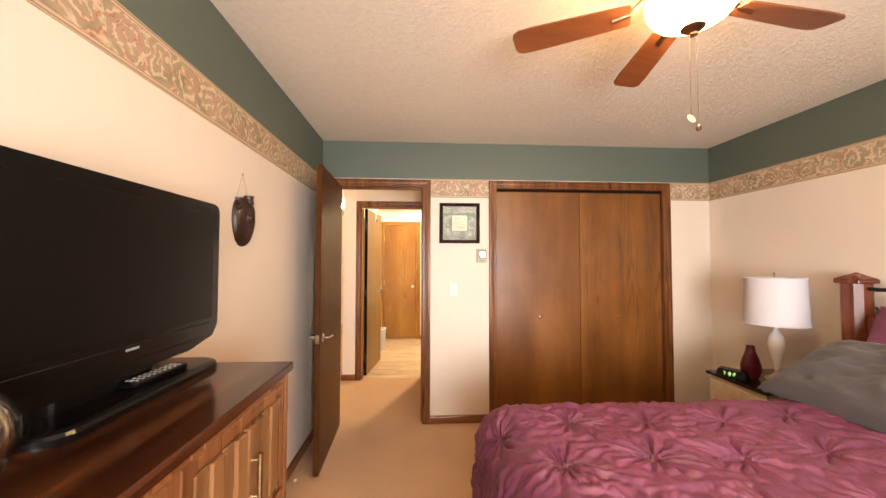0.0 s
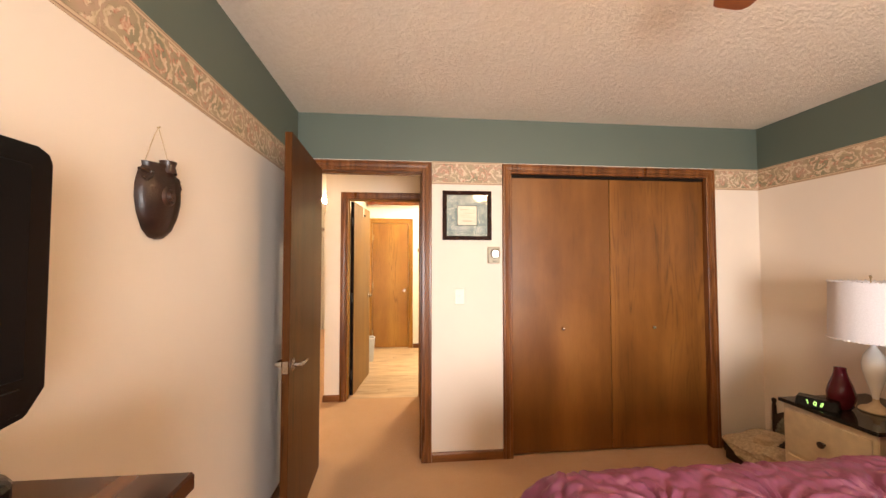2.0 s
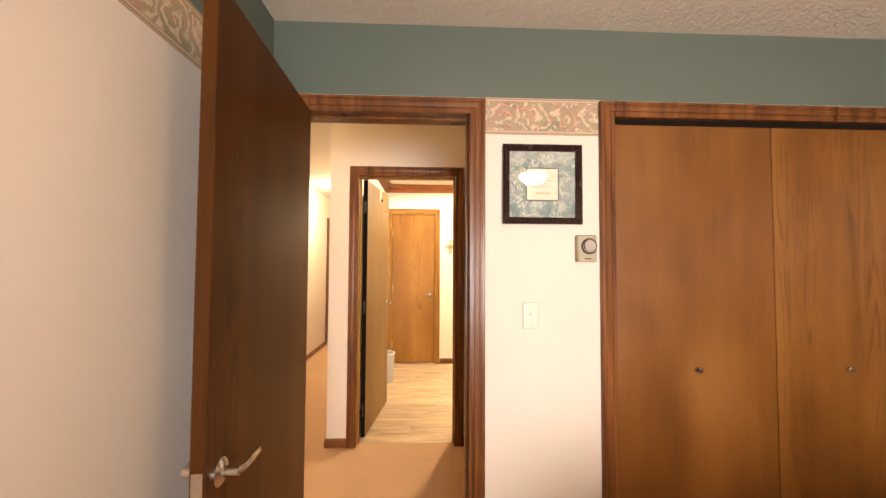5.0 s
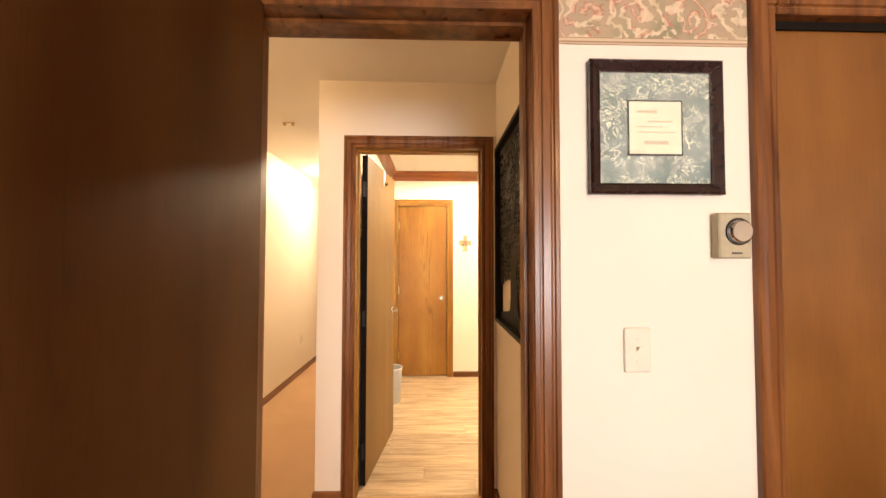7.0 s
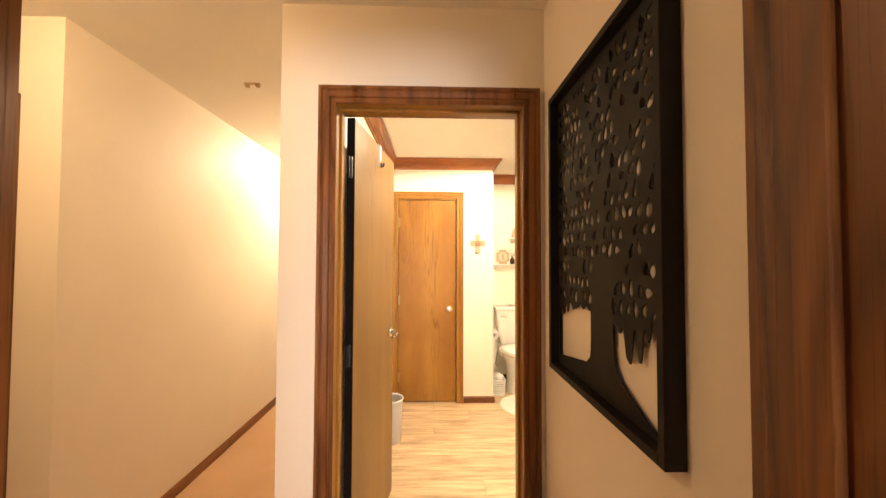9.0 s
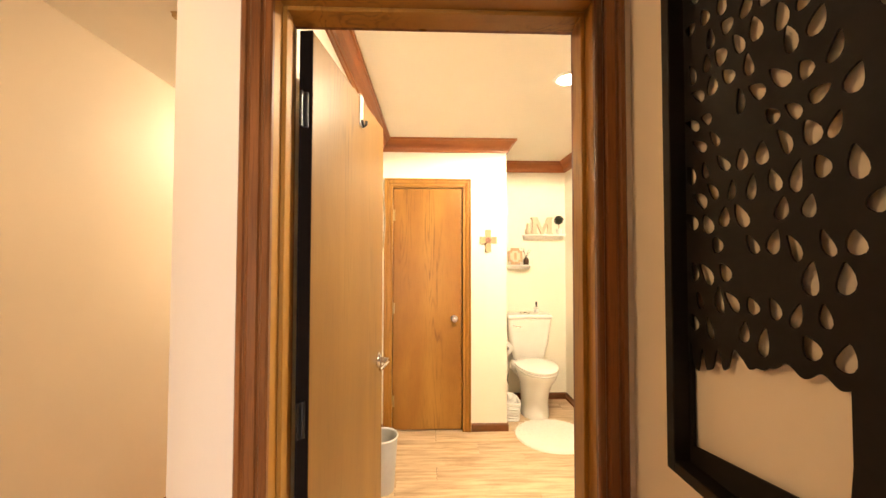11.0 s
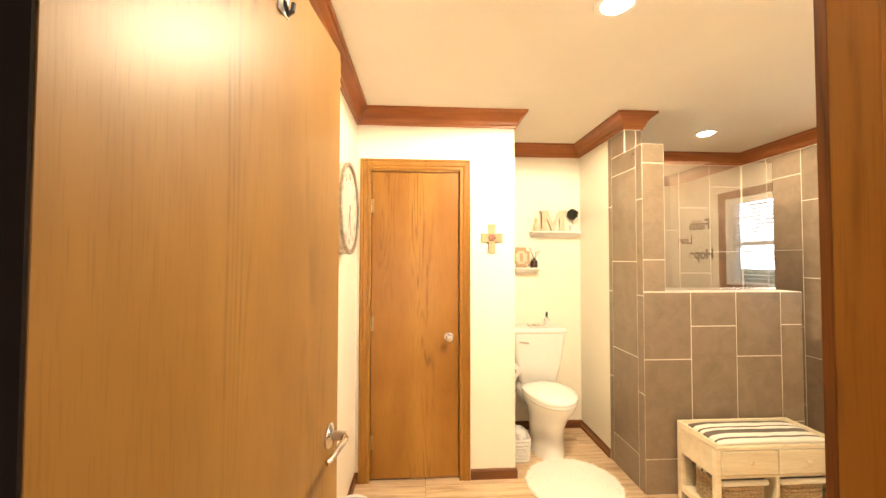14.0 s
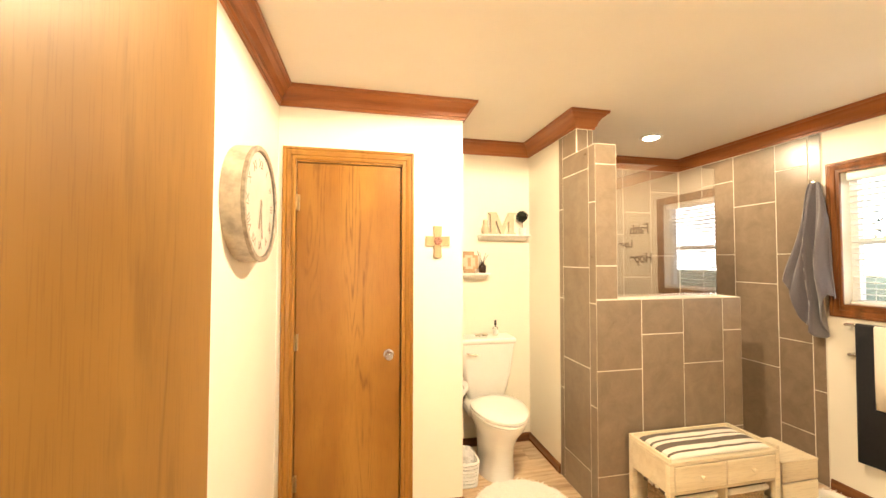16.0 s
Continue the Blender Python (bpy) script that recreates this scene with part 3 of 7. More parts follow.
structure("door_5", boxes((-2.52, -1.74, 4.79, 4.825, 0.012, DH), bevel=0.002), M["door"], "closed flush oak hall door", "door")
casing("trim", "y", CX0, 1, 8.05, 8.70, DH, "dark oak casing at the corridor's end")
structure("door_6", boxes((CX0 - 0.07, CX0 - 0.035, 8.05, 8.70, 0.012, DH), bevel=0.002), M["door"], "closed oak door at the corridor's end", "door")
casing("trim", "x", HY1, -1, E0, E1, DH, "moulded dark oak casing of the bath door")
# Golden veneer on this jamb paints in the bath light's sheen on dark oak.
jamb("x", HY1 - 0.002, AY0 + 0.002, E0, E1, DH, (4.69, 4.725), material=M["light_door"])
baseboard([(CX1, 8.7), (CX1, HY1), (E0 - 0.0715, HY1)], "dark oak baseboard in the corridor")
baseboard([(CX0, 4.76), (CX0, 7.97)], "dark oak baseboard along the corridor wall")
baseboard([(E1 + 0.0715, HY1), (HX1, HY1), (HX1, HY0), (D1 + 0.0715, HY0)], "dark oak baseboard in the hall")
baseboard([(-1.66, 4.76), (CX0, 4.76)], "dark oak baseboard at the hall corner")

# ---- bath ----
wall("wall_bath_door_side", "x", AY0, -0.059, AX0 - 0.05, AX1 + 0.1, M["bath"], "cream bath wall with the door", openings=[(E0 - 0.019, E1 + 0.019, 0, DH + 0.019)])
wall("wall_bath_west", "y", AX0, -0.079, AY0, CLY, M["bath"], "cream bath wall with a round clock")
wall("wall_linen_closet", "x", CLY, 0.10, AX0 - 0.05, LX, M["bath"], "cream wall with the linen closet door", openings=[(-0.315, 0.293, 0, DH)])
wall("wall_alcove_west", "y", LX, -0.10, CLY + 0.1, ALY, M["bath"], "cream side wall of the toilet alcove")
wall("wall_alcove_back", "x", ALY, 0.25, LX - 0.1, WX0, M["bath"], "cream back wall of the toilet alcove")
wall("wall_shower_wing", "y", WX0, WX1 - WX0, 6.85, SHY + 0.1, M["bath"], "wing wall between toilet and shower")
wall("wall_shower_back", "x", SHY, 0.1, WX1, AX1 + 0.1, M["grout"], "grouted backing of the shower wall")
BW = (5.56, 6.48, 1.19, 2.04)
wall("wall_bath_east", "y", AX1, 0.14, AY0, SHY + 0.1, M["bath"], "cream outer bath wall with a window", openings=[BW])
wall("wall_linen_inside", "x", 7.4, 0.05, AX0 - 0.05, LX - 0.1, M["hall"], "plain back of the linen closet")
structure("wall_shower_front", boxes((WX0, 2.455, FRY + 0.006, FRB, 0, 1.243), (WX0, 1.553, FRB, 6.849, 0, 1.243), (WX0, 1.553, FRY + 0.006, 6.849, 1.243, 2.178)), M["grout"], "stepped shower front wall, grouted", "wall")

casing("trim", "x", AY0, 1, E0, E1, DH, "oak casing inside the bath door")
casing("trim", "x", CLY, -1, -0.305, 0.283, DH, "oak casing of the linen closet", material=M["light_door"])
structure("trim", boxes((-0.315, -0.305, CLY - 0.001, CLY + 0.1, 0, DH), (0.283, 0.293, CLY - 0.001, CLY + 0.1, 0, DH), (-0.305, 0.283, CLY - 0.001, CLY + 0.1, DH - 0.01, DH)), M["light_door"], "oak jamb of the linen closet", "trim")
d = tagged(new("door_7"), "flush golden oak linen closet door, closed", "door", kind="structure")
part("door_leaf", boxes((-0.302, 0.280, CLY + 0.012, CLY + 0.045, 0.012, DH - 0.013), bevel=0.002), M["light_door"], d)
part("knob", lathe([(0, 0), (0.030, 0), (0.030, 0.004), (0.012, 0.008), (0.010, 0.030), (0.022, 0.038), (0.026, 0.050), (0.022, 0.060), (0, 0.062)], 28, m=pose(0.212, CLY + 0.012, 0.93, 90)), M["chrome"], d, "round brushed nickel knob", True)
for z in (0.25, 1.02, 1.80):
    hinge(d, -0.304, CLY + 0.008, z)

d = tagged(new("door_2"), "flush oak bath door standing open", "door", kind="structure")
d.matrix_world = pose(-0.326, 4.785, 0, 0, 0, 83.0)
part("door_leaf", boxes((0.0, 0.728, -0.035, 0.0, 0.012, DH - 0.004), bevel=0.002), M["bath_door"], d)
lever(d, pose(0.665, 0.0, 0.988), -1)
lever(d, pose(0.665, -0.035, 0.988, 0, 0, 180), 1)
# Thin dark strip paints in the shade that lies on the leaf's hinge edge.
part("hinge_edge", boxes((-0.0035, -0.0005, -0.035, 0.0, 0.012, DH - 0.004)), M["dark_gap"], d, "near-black strip painting in the shade on the hinge edge")
part("latch_plate", boxes((0.7275, 0.7292, -0.030, -0.005, 0.959, 1.017)), M["chrome"], d)
for z in (0.22, 1.02, 1.82):
    hinge(d, -0.010, -0.017, z, M["black"])

CROWN = [(0.0, 2.335), (0.010, 2.335), (0.012, 2.349), (0.020, 2.353), (0.024, 2.372), (0.040, 2.397), (0.058, 2.410), (0.064, 2.419), (0.075, 2.422), (0.078, 2.4385), (0.0, 2.4385)]
loop = [(AX0, AY0), (AX0, CLY), (LX, CLY), (LX, ALY), (WX0, ALY), (WX0, 6.85), (WX1, 6.85), (WX1, SHY), (AX1, SHY), (AX1, AY0)]
structure("trim_crown", sweep(loop, CROWN, True), [M["crown_x"], M["crown_y"]], "reddish oak crown moulding round the bath", "crown moulding")
baseboard([(AX0, AY0 + 0.02), (AX0, CLY), (-0.378, CLY)], "oak baseboard along the bath wall")
baseboard([(0.356, CLY), (LX, CLY), (LX, ALY), (WX0, ALY), (WX0, 7.075)], "oak baseboard round the toilet alcove")
baseboard([(AX1, 6.57), (AX1, AY0), (0.48, AY0)], "oak baseboard under the bath window")

# bath window with blinds
wf = tagged(new("window_2"), "white sash window in dark oak casing", "window", kind="structure")
structure("wall_shower_east_backing", boxes((AX1 - 0.004, AX1, 6.575, SHY, 0, 2.34)), M["grout"], "grouted backing of the shower side wall", "wall")
cy = (BW[0] + BW[1]) / 2
zm = 1.60
for y0, y1, z0, z1 in ((BW[0], BW[1], BW[2], BW[2] + 0.04), (BW[0], BW[1], BW[3] - 0.04, BW[3]), (BW[0], BW[0] + 0.04, BW[2] + 0.04, BW[3] - 0.04), (BW[1] - 0.04, BW[1], BW[2] + 0.04, BW[3] - 0.04), (BW[0] + 0.04, BW[1] - 0.04, zm - 0.02, zm + 0.02)):
    part("window_frame", boxes((AX1 + 0.07, AX1 + 0.12, y0, y1, z0, z1), bevel=0.003), M["white"], wf)
for z0, z1 in ((BW[2] + 0.04, zm - 0.02), (zm + 0.02, BW[3] - 0.04)):
    p = part("pane", boxes((AX1 + 0.092, AX1 + 0.097, BW[0] + 0.04, BW[1] - 0.04, z0, z1)), M["glass"], wf)
    p.visible_shadow = False
part("window_sill", boxes((AX1 - 0.018, AX1 + 0.07, BW[0], BW[1], BW[2] - 0.001, BW[2] + 0.012), bevel=0.002), M["trim_y"], wf, "dark oak sill")
casing("trim", "y", AX1, -1, BW[0], BW[1], BW[3], "dark oak casing round the bath window", sill=BW[2])
bl = thing("window_blind", pose(AX1 + 0.035, cy, BW[3]), "white horizontal slat blind, lowered and open", "blind")
part("head_rail", boxes((-0.025, 0.025, -0.44, 0.44, -0.055, -0.002), bevel=0.004), M["white"], bl)
slat = boxes((-0.022, 0.022, -0.435, 0.435, -0.0012, 0.0012))
sl = link_mesh("slat", slat, M["white"])
z = -0.085
k = 0
while z > -0.82:
    o = sl if k == 0 else new("slat", sl.data)
    o.parent = bl
    o.matrix_local = pose(0, 0, z, 0, 8, 0)
    z -= 0.036
    k += 1
part("bottom_rail", boxes((-0.025, 0.025, -0.435, 0.435, -0.835, -0.815), bevel=0.003), M["white"], bl)
for y in (-0.33, 0.33):
    part("ladder_cord", rod(bmesh.new(), (0.0, y, -0.82), (0.0, y, -0.05), 0.0014, seg=6), M["white"], bl)

# glass panel of the shower
g = thing("shower_glass_panel", pose(1.555, 6.735, 1.252), "clear fixed glass panel on the shower half wall", "glass panel")
part("pane", boxes((0.001, 0.80, -0.005, 0.005, 0.001, 0.84), bevel=0.001), M["panel_glass"], g)
part("channel", boxes((0.001, 0.80, -0.009, -0.0055, -0.0, 0.014), (0.001, 0.80, 0.0055, 0.009, -0.0, 0.014)), M["chrome"], g)

# ---- outdoors ----
M["grass"] = plain("lawn_grass", (0.07, 0.10, 0.035), 0.95, scale=3, vary=0.5)
M["leaf"] = plain("tree_leaves", (0.06, 0.10, 0.03), 0.7, scale=2, vary=0.4)
M["bark"] = plain("tree_bark", (0.10, 0.075, 0.05), 0.9, scale=12, vary=0.4, bump=0.4)
M["siding"] = plain("pale_house_siding", (0.55, 0.52, 0.47), 0.8, scale=4)
M["roof"] = plain("grey_roof_shingles", (0.12, 0.115, 0.11), 0.9, scale=20, vary=0.3)
bm = bmesh.new()
bmesh.ops.create_grid(bm, x_segments=8, y_segments=8, size=400)
g = structure("ground", bm, M["grass"], "lawn round the house reaching the horizon", "ground")
g.location.z = -0.6


def neighbour_house(x, y, w, dpt, h):
    t = thing("neighbour_house", pose(x, y, -0.6, 0, 0, 8), "pale-sided house with a grey shingle roof", "house")
    part("wall", boxes((-w / 2, w / 2, -dpt / 2, dpt / 2, 0, h)), M["siding"], t)
    b = bmesh.new()
    v = [b.verts.new(p) for p in ((-w / 2 - .5, -dpt / 2 - .5, h), (w / 2 + .5, -dpt / 2 - .5, h), (w / 2 + .5, dpt / 2 + .5, h), (-w / 2 - .5, dpt / 2 + .5, h), (0, -dpt / 2 - .5, h + 1.9), (0, dpt / 2 + .5, h + 1.9))]
    for f in ((0, 1, 4), (2, 3, 5), (1, 2, 5, 4), (3, 0, 4, 5), (3, 2, 1, 0)):
        b.faces.new([v[i] for i in f])
    part("roof", b, M["roof"], t)
    for yy in (-dpt * 0.25, dpt * 0.2):
        wn2 = part("window", boxes((-w / 2 - 0.05, -w / 2 - 0.003, yy - 0.7, yy + 0.7, 1.0, 2.2), bevel=0.02), M["white"], t)
        part("pane", boxes((-w / 2 - 0.06, -w / 2 - 0.051, yy - 0.6, yy + 0.6, 1.1, 2.1)), M["roof"], wn2)


def tree(x, y, h, seed):
    r = random.Random(seed)
    t = thing("tree", pose(x, y, -0.6), "leafy green tree on the lawn outside", "tree", "trees outside")
    b = tube([(0, 0, 0), (0.05, 0.02, h * 0.25), (0.0, 0.08, h * 0.5), (0.05, 0.05, h * 0.8)], lambda f: 0.16 * (1 - 0.75 * f), 8)
    for k in range(7):
        a = r.uniform(0, 6.28)
        z0 = h * r.uniform(0.3, 0.65)
        tube([(0.03, 0.04, z0), (math.cos(a) * 0.5, math.sin(a) * 0.5, z0 + 0.4), (math.cos(a) * 1.2, math.sin(a) * 1.2, z0 + 0.9)], lambda f: 0.06 * (1 - 0.8 * f), 6, b)
    part("trunk", b, M["bark"], t)
    b = bmesh.new()
    for k in range(1500):
        a, e, q = r.uniform(0, 6.28), math.asin(r.uniform(-0.9, 1)), r.uniform(0.35, 1.0) ** 0.5
        lump = 1 + 0.28 * math.sin(3 * a + seed) * math.cos(4 * e)
        c = Vector((math.cos(a) * math.cos(e) * 1.5, math.sin(a) * math.cos(e) * 1.5, math.sin(e) * h * 0.36)) * q * lump + Vector((0, 0, h * 0.66))
        s = r.uniform(0.06, 0.13)
        m = Matrix.Translation(c) @ Euler((r.uniform(0, 3), r.uniform(0, 3), r.uniform(0, 3))).to_matrix().to_4x4()
        b.faces.new([b.verts.new(m @ Vector(p)) for p in ((-s, 0, 0), (0, -s * 0.5, 0.02), (s, 0, 0), (0, s * 0.5, 0.02))])
    part("crown", b, M["leaf"], t)


bm = bmesh.new()
for p in ((70, -90, -1), (70, 90, -1), (70, 90, 45), (70, -90, 45)):
    bm.verts.new(p)
bm.faces.new(bm.verts[:])
M["sky_card"] = glow("bright_overcast_sky", (0.95, 0.98, 1.0), 9.0)
structure("backdrop", bm, M["sky_card"], "bright overcast sky beyond the garden", "sky")
neighbour_house(30, 6, 9, 14, 2.4)
tree(12.5, 9.5, 4.2, 3)
tree(15.5, 4.0, 5.0, 8)
tree(10.0, 15.5, 4.6, 5)

# ---- bedroom things ----
M["dresser"] = wood("dresser_walnut", (0.014, 0.0040, 0.0016), (0.055, 0.0150, 0.005), (0.30, 0.115, 0.042), (0.10, 0.20), "y", 1.1, 0.1)
M["dresser_z"] = wood("dresser_walnut_upright", (0.12, 0.042, 0.014), (0.19, 0.070, 0.024), (0.27, 0.11, 0.040), (0.2, 0.34), "z", 1.2, 0.35)
M["strip"] = wood("sculpted_drawer_strips", (0.115, 0.046, 0.016), (0.20, 0.088, 0.032), (0.32, 0.16, 0.066), (0.22, 0.36), "z", 1.5, 0.4)

dr = thing("dresser", pose(-0.262, 0.66, 0), "walnut dresser with sculpted drawer fronts and brass pulls", "dresser")
DZ, DW, DL = 1.08, 0.222, 0.80
part("top", boxes((-DW, DW + 0.004, -DL - 0.004, DL + 0.006, DZ - 0.028, DZ), bevel=0.004), M["dresser"], dr, "glossy dark walnut top")
for sy in (-1, 1):
    part("side_panel", boxes((-DW, DW - 0.01, sy * DL - 0.012, sy * DL + 0.002 * sy + 0.012 * (sy < 0), 0.0, DZ - 0.028), bevel=0.003) if sy < 0 else boxes((-DW, DW - 0.01, DL - 0.022, DL, 0.0, DZ - 0.028), bevel=0.003), M["dresser_z"], dr)
part("back_panel", boxes((-DW, -DW + 0.012, -DL + 0.03, DL - 0.024, 0.05, DZ - 0.028)), M["dresser_z"], dr)
part("plinth", boxes((-DW + 0.02, DW - 0.03, -DL + 0.03, DL - 0.024, 0.0, 0.07)), M["dresser_z"], dr)
for ya, yb in ((-0.287, -0.230), (0.266, 0.300)):
    part("divider", boxes((DW - 0.05, DW - 0.016, ya, yb, 0.07, DZ - 0.03), bevel=0.003), M["dresser_z"], dr)
for row in range(3):
    z0 = 0.075 + row * 0.322
    z1 = z0 + 0.315
    part("rail", boxes((DW - 0.05, DW - 0.012, -DL + 0.024, DL - 0.024, z1 - 0.003, z1 + 0.007)), M["dresser_z"], dr)
    for col in range(3):
        y0 = -0.77 + col * 0.53 + (0.008 if col else 0)
        y1 = y0 + (0.485 if col != 1 else 0.50)
        if col == 2:
            y1 = DL - 0.026
        dw = part("drawer", boxes((DW - 0.05, DW - 0.014, y0, y1, z0 + 0.006, z1 - 0.006), bevel=0.004), M["dresser_z"], dr)
        n = 9
        for k in range(n):
            a, b = y0 + 0.03 + k * (y1 - y0 - 0.06) / n, y0 + 0.03 + (k + 1) * (y1 - y0 - 0.06) / n
            dep = (0.004, 0.010, 0.006, 0.013, 0.016, 0.012, 0.007, 0.011, 0.005)[k]
            b2 = boxes((DW - 0.014, DW - 0.012 + dep, a + 0.0015, b - 0.0015, z0 + 0.035 + 0.004 * (k % 3), z1 - 0.035 - 0.003 * (k % 2)), bevel=0.003)
            part("strip", b2, M["strip"], dw)
        yc = (y0 + y1) / 2
        part("pull", rod(rod(rod(bmesh.new(), (DW + 0.020, yc, z0 + 0.10), (DW + 0.020, yc, z1 - 0.10), 0.006, seg=10), (DW, yc, z0 + 0.115), (DW + 0.020, yc, z0 + 0.115), 0.004, seg=8), (DW, yc, z1 - 0.115), (DW + 0.020, yc, z1 - 0.115), 0.004, seg=8), M["brass"], dw, "upright antique brass bar pull", True)

# television
M["tv_case"] = plain("gloss_black_plastic", (0.005, 0.0045, 0.0045), 0.2, scale=20, Specular_IOR_Level=0.3)
M["screen"] = plain("dark_lcd_screen", (0.004, 0.0035, 0.0035), 0.30, scale=60, vary=0.02, bump=0.0, Specular_IOR_Level=0.2)
M["button"] = plain("grey_rubber_buttons", (0.42, 0.41, 0.40), 0.45)
tv = thing("television", pose(-0.335, 1.145, DZ), "black flat-screen television switched off on its stand", "television")
b = bmesh.new()
prof = [(-0.39, 0.11), (-0.36, 0.072), (-0.24, 0.055), (0.24, 0.055), (0.36, 0.072), (0.39, 0.11), (0.39, 0.475), (0.383, 0.492), (0.368, 0.50), (-0.368, 0.50), (-0.383, 0.492), (-0.39, 0.475)]
front = [b.verts.new((0.03, y, z)) for y, z in prof]
back = [b.verts.new((-0.045, y * 0.94, 0.06 + (z - 0.06) * 0.95 + 0.008)) for y, z in prof]
b.faces.new(front)
b.faces.new(back[::-1])
for k in range(len(prof)):
    j = (k + 1) % len(prof)
    b.faces.new((front[k], front[j], back[j], back[k]))
bmesh.ops.bevel(b, geom=[e for e in b.edges if all(v.co.x > 0.02 for v in e.verts)], offset=0.006, segments=2, affect="EDGES")
part("case", b, M["tv_case"], tv)
part("screen", boxes((0.029, 0.0312, -0.350, 0.350, 0.135, 0.465), bevel=0.0005), M["screen"], tv, "matt dark screen")
part("speaker_bar", boxes((0.029, 0.0335, -0.345, 0.345, 0.082, 0.122), bevel=0.002), M["tv_case"], tv)
part("maker_mark", boxes(*[(0.0335, 0.0340, 0.008 + k * 0.0068, 0.0128 + k * 0.0068, 0.108, 0.114) for k in range(6)]), M["button"], tv, "small silver maker's mark")
part("neck", boxes((-0.035, 0.01, -0.13, 0.13, 0.015, 0.07), bevel=0.006), M["tv_case"], tv)
b = bmesh.new()
levels = []
for z, inset in ((0.0, 0.0), (0.012, 0.0), (0.018, 0.004), (0.022, 0.014)):
    ring = []
    for cx, cy, q0 in ((0.035, 0.250, 0), (-0.05, 0.250, 90), (-0.05, -0.16, 180), (0.035, -0.16, 270)):
        for k in range(8):
            q = math.radians(q0 + 90 * k / 7)
            ring.append(b.verts.new((cx + (0.06 - inset) * math.cos(q), cy + (0.06 - inset) * math.sin(q), z)))
    levels.append(ring)
for low, high in zip(levels, levels[1:]):
    for k in range(len(low)):
        j = (k + 1) % len(low)
        b.faces.new((low[k], low[j], high[j], high[k]))
b.faces.new(levels[-1])
b.faces.new(levels[0][::-1])
part("stand", b, M["tv_case"], tv)
rc = thing("remote_control", pose(-0.300, 1.250, DZ + 0.022, 0, 0, -3), "slim black remote control with silver buttons", "remote control")
part("body", boxes((-0.019, 0.019, -0.088, 0.088, 0.0, 0.014), bevel=0.004), M["tv_case"], rc)
for k in range(9):
    for j in (-1, 0, 1):
        part("button", boxes((j * 0.011 - 0.0034, j * 0.011 + 0.0034, -0.076 + k * 0.017, -0.069 + k * 0.017, 0.0138, 0.0155), bevel=0.0006), M["button"], rc)

gb = thing("glass_bowl", pose(-0.255, 0.768, DZ), "round thick clear glass bowl with a candle on the dresser", "bowl")
outer = [(0.030, 0.0)] + [(0.092 * math.cos(radians(q)), 0.082 + 0.084 * math.sin(radians(q))) for q in range(-68, 66, 8)]
inner = [(r0 - 0.015, max(0.010, z0 + (0.006 if z0 < 0.06 else 0.0))) for r0, z0 in reversed(outer)]
part("bowl", lathe([(0.0, 0.0)] + outer + inner + [(0.0, 0.010)], 48), M["glass"], gb, "", True)
part("candle", lathe([(0.0, 0.0175), (0.03, 0.0175), (0.03, 0.062), (0.026, 0.065), (0.0, 0.062)], 28), M["white"], gb, "short white candle", True)

# carved wall urn
M["carved"] = plain("carved_dark_wood", (0.036, 0.016, 0.010), 0.34, scale=28, vary=0.55, bump=0.9)
M["cord"] = plain("natural_cord", (0.5, 0.38, 0.24), 0.9)
ur = thing("wall_urn", pose(BX0, 2.056, 1.58), "carved dark wooden half urn hung on a cord", "wall ornament")
b = bmesh.new()
prof = [(0.0, -0.118), (0.03, -0.113), (0.058, -0.09), (0.080, -0.045), (0.090, 0.0), (0.089, 0.04), (0.078, 0.075), (0.062, 0.095), (0.066, 0.108)]
rings = []
for w, z in prof:
    ring = []
    for k in range(13):
        a = math.pi * (k / 12 - 0.5)
        flute = 1 + 0.05 * math.cos(a * 10)
        ring.append(b.verts.new((0.002 + 0.55 * w * math.cos(a) * flute, w * math.sin(a), z)))
    rings.append(ring)
for r0, r1 in zip(rings, rings[1:]):
    for k in range(12):
        b.faces.new((r0[k], r0[k + 1], r1[k + 1], r1[k]))
    b.faces.new((r0[0], r1[0], r1[12], r0[12]))
b.faces.new(rings[-1])
part("body", b, M["carved"], ur, "", True)
part("neck", lathe([(0.024, 0.085), (0.019, 0.108), (0.022, 0.118), (0.023, 0.123), (0.017, 0.123), (0.014, 0.10), (0.0, 0.098)], 20, m=pose(0.030, 0.008, 0.0)), M["carved"], ur, "short flared neck", True)
for sy in (-1, 1):
    pts = [(0.020 + 0.006 * math.sin(k * 0.5), sy * (0.078 - 0.020 * math.sin(k * 0.42)), 0.050 + 0.0085 * k - 0.0006 * k * k) for k in range(10)]
    part("ear", tube(pts, lambda f: 0.010 - 0.005 * f, 8), M["carved"], ur, "curled carved ear", True)
part("rosette", lathe([(0, 0.010), (0.008, 0.012), (0.014, 0.004), (0.022, 0.008), (0.029, 0.003), (0.034, -0.006)], 18, m=pose(0.046, -0.012, 0.012, 0, 86, 0)), M["carved"], ur, "", True)
part("cord", tube([(0.006, -0.06, 0.10), (0.004, -0.02, 0.19), (0.004, 0.0, 0.228), (0.004, 0.02, 0.19), (0.006, 0.06, 0.10)], 0.0016, 6), M["cord"], ur, "thin hanging cord")
part("nail", rod(bmesh.new(), (0.0, 0, 0.227), (0.010, 0, 0.229), 0.002, seg=8), M["brass"], ur)

# framed verse
M["frame_dark"] = plain("dark_mahogany_frame", (0.030, 0.012, 0.009), 0.25, scale=50, vary=0.3)


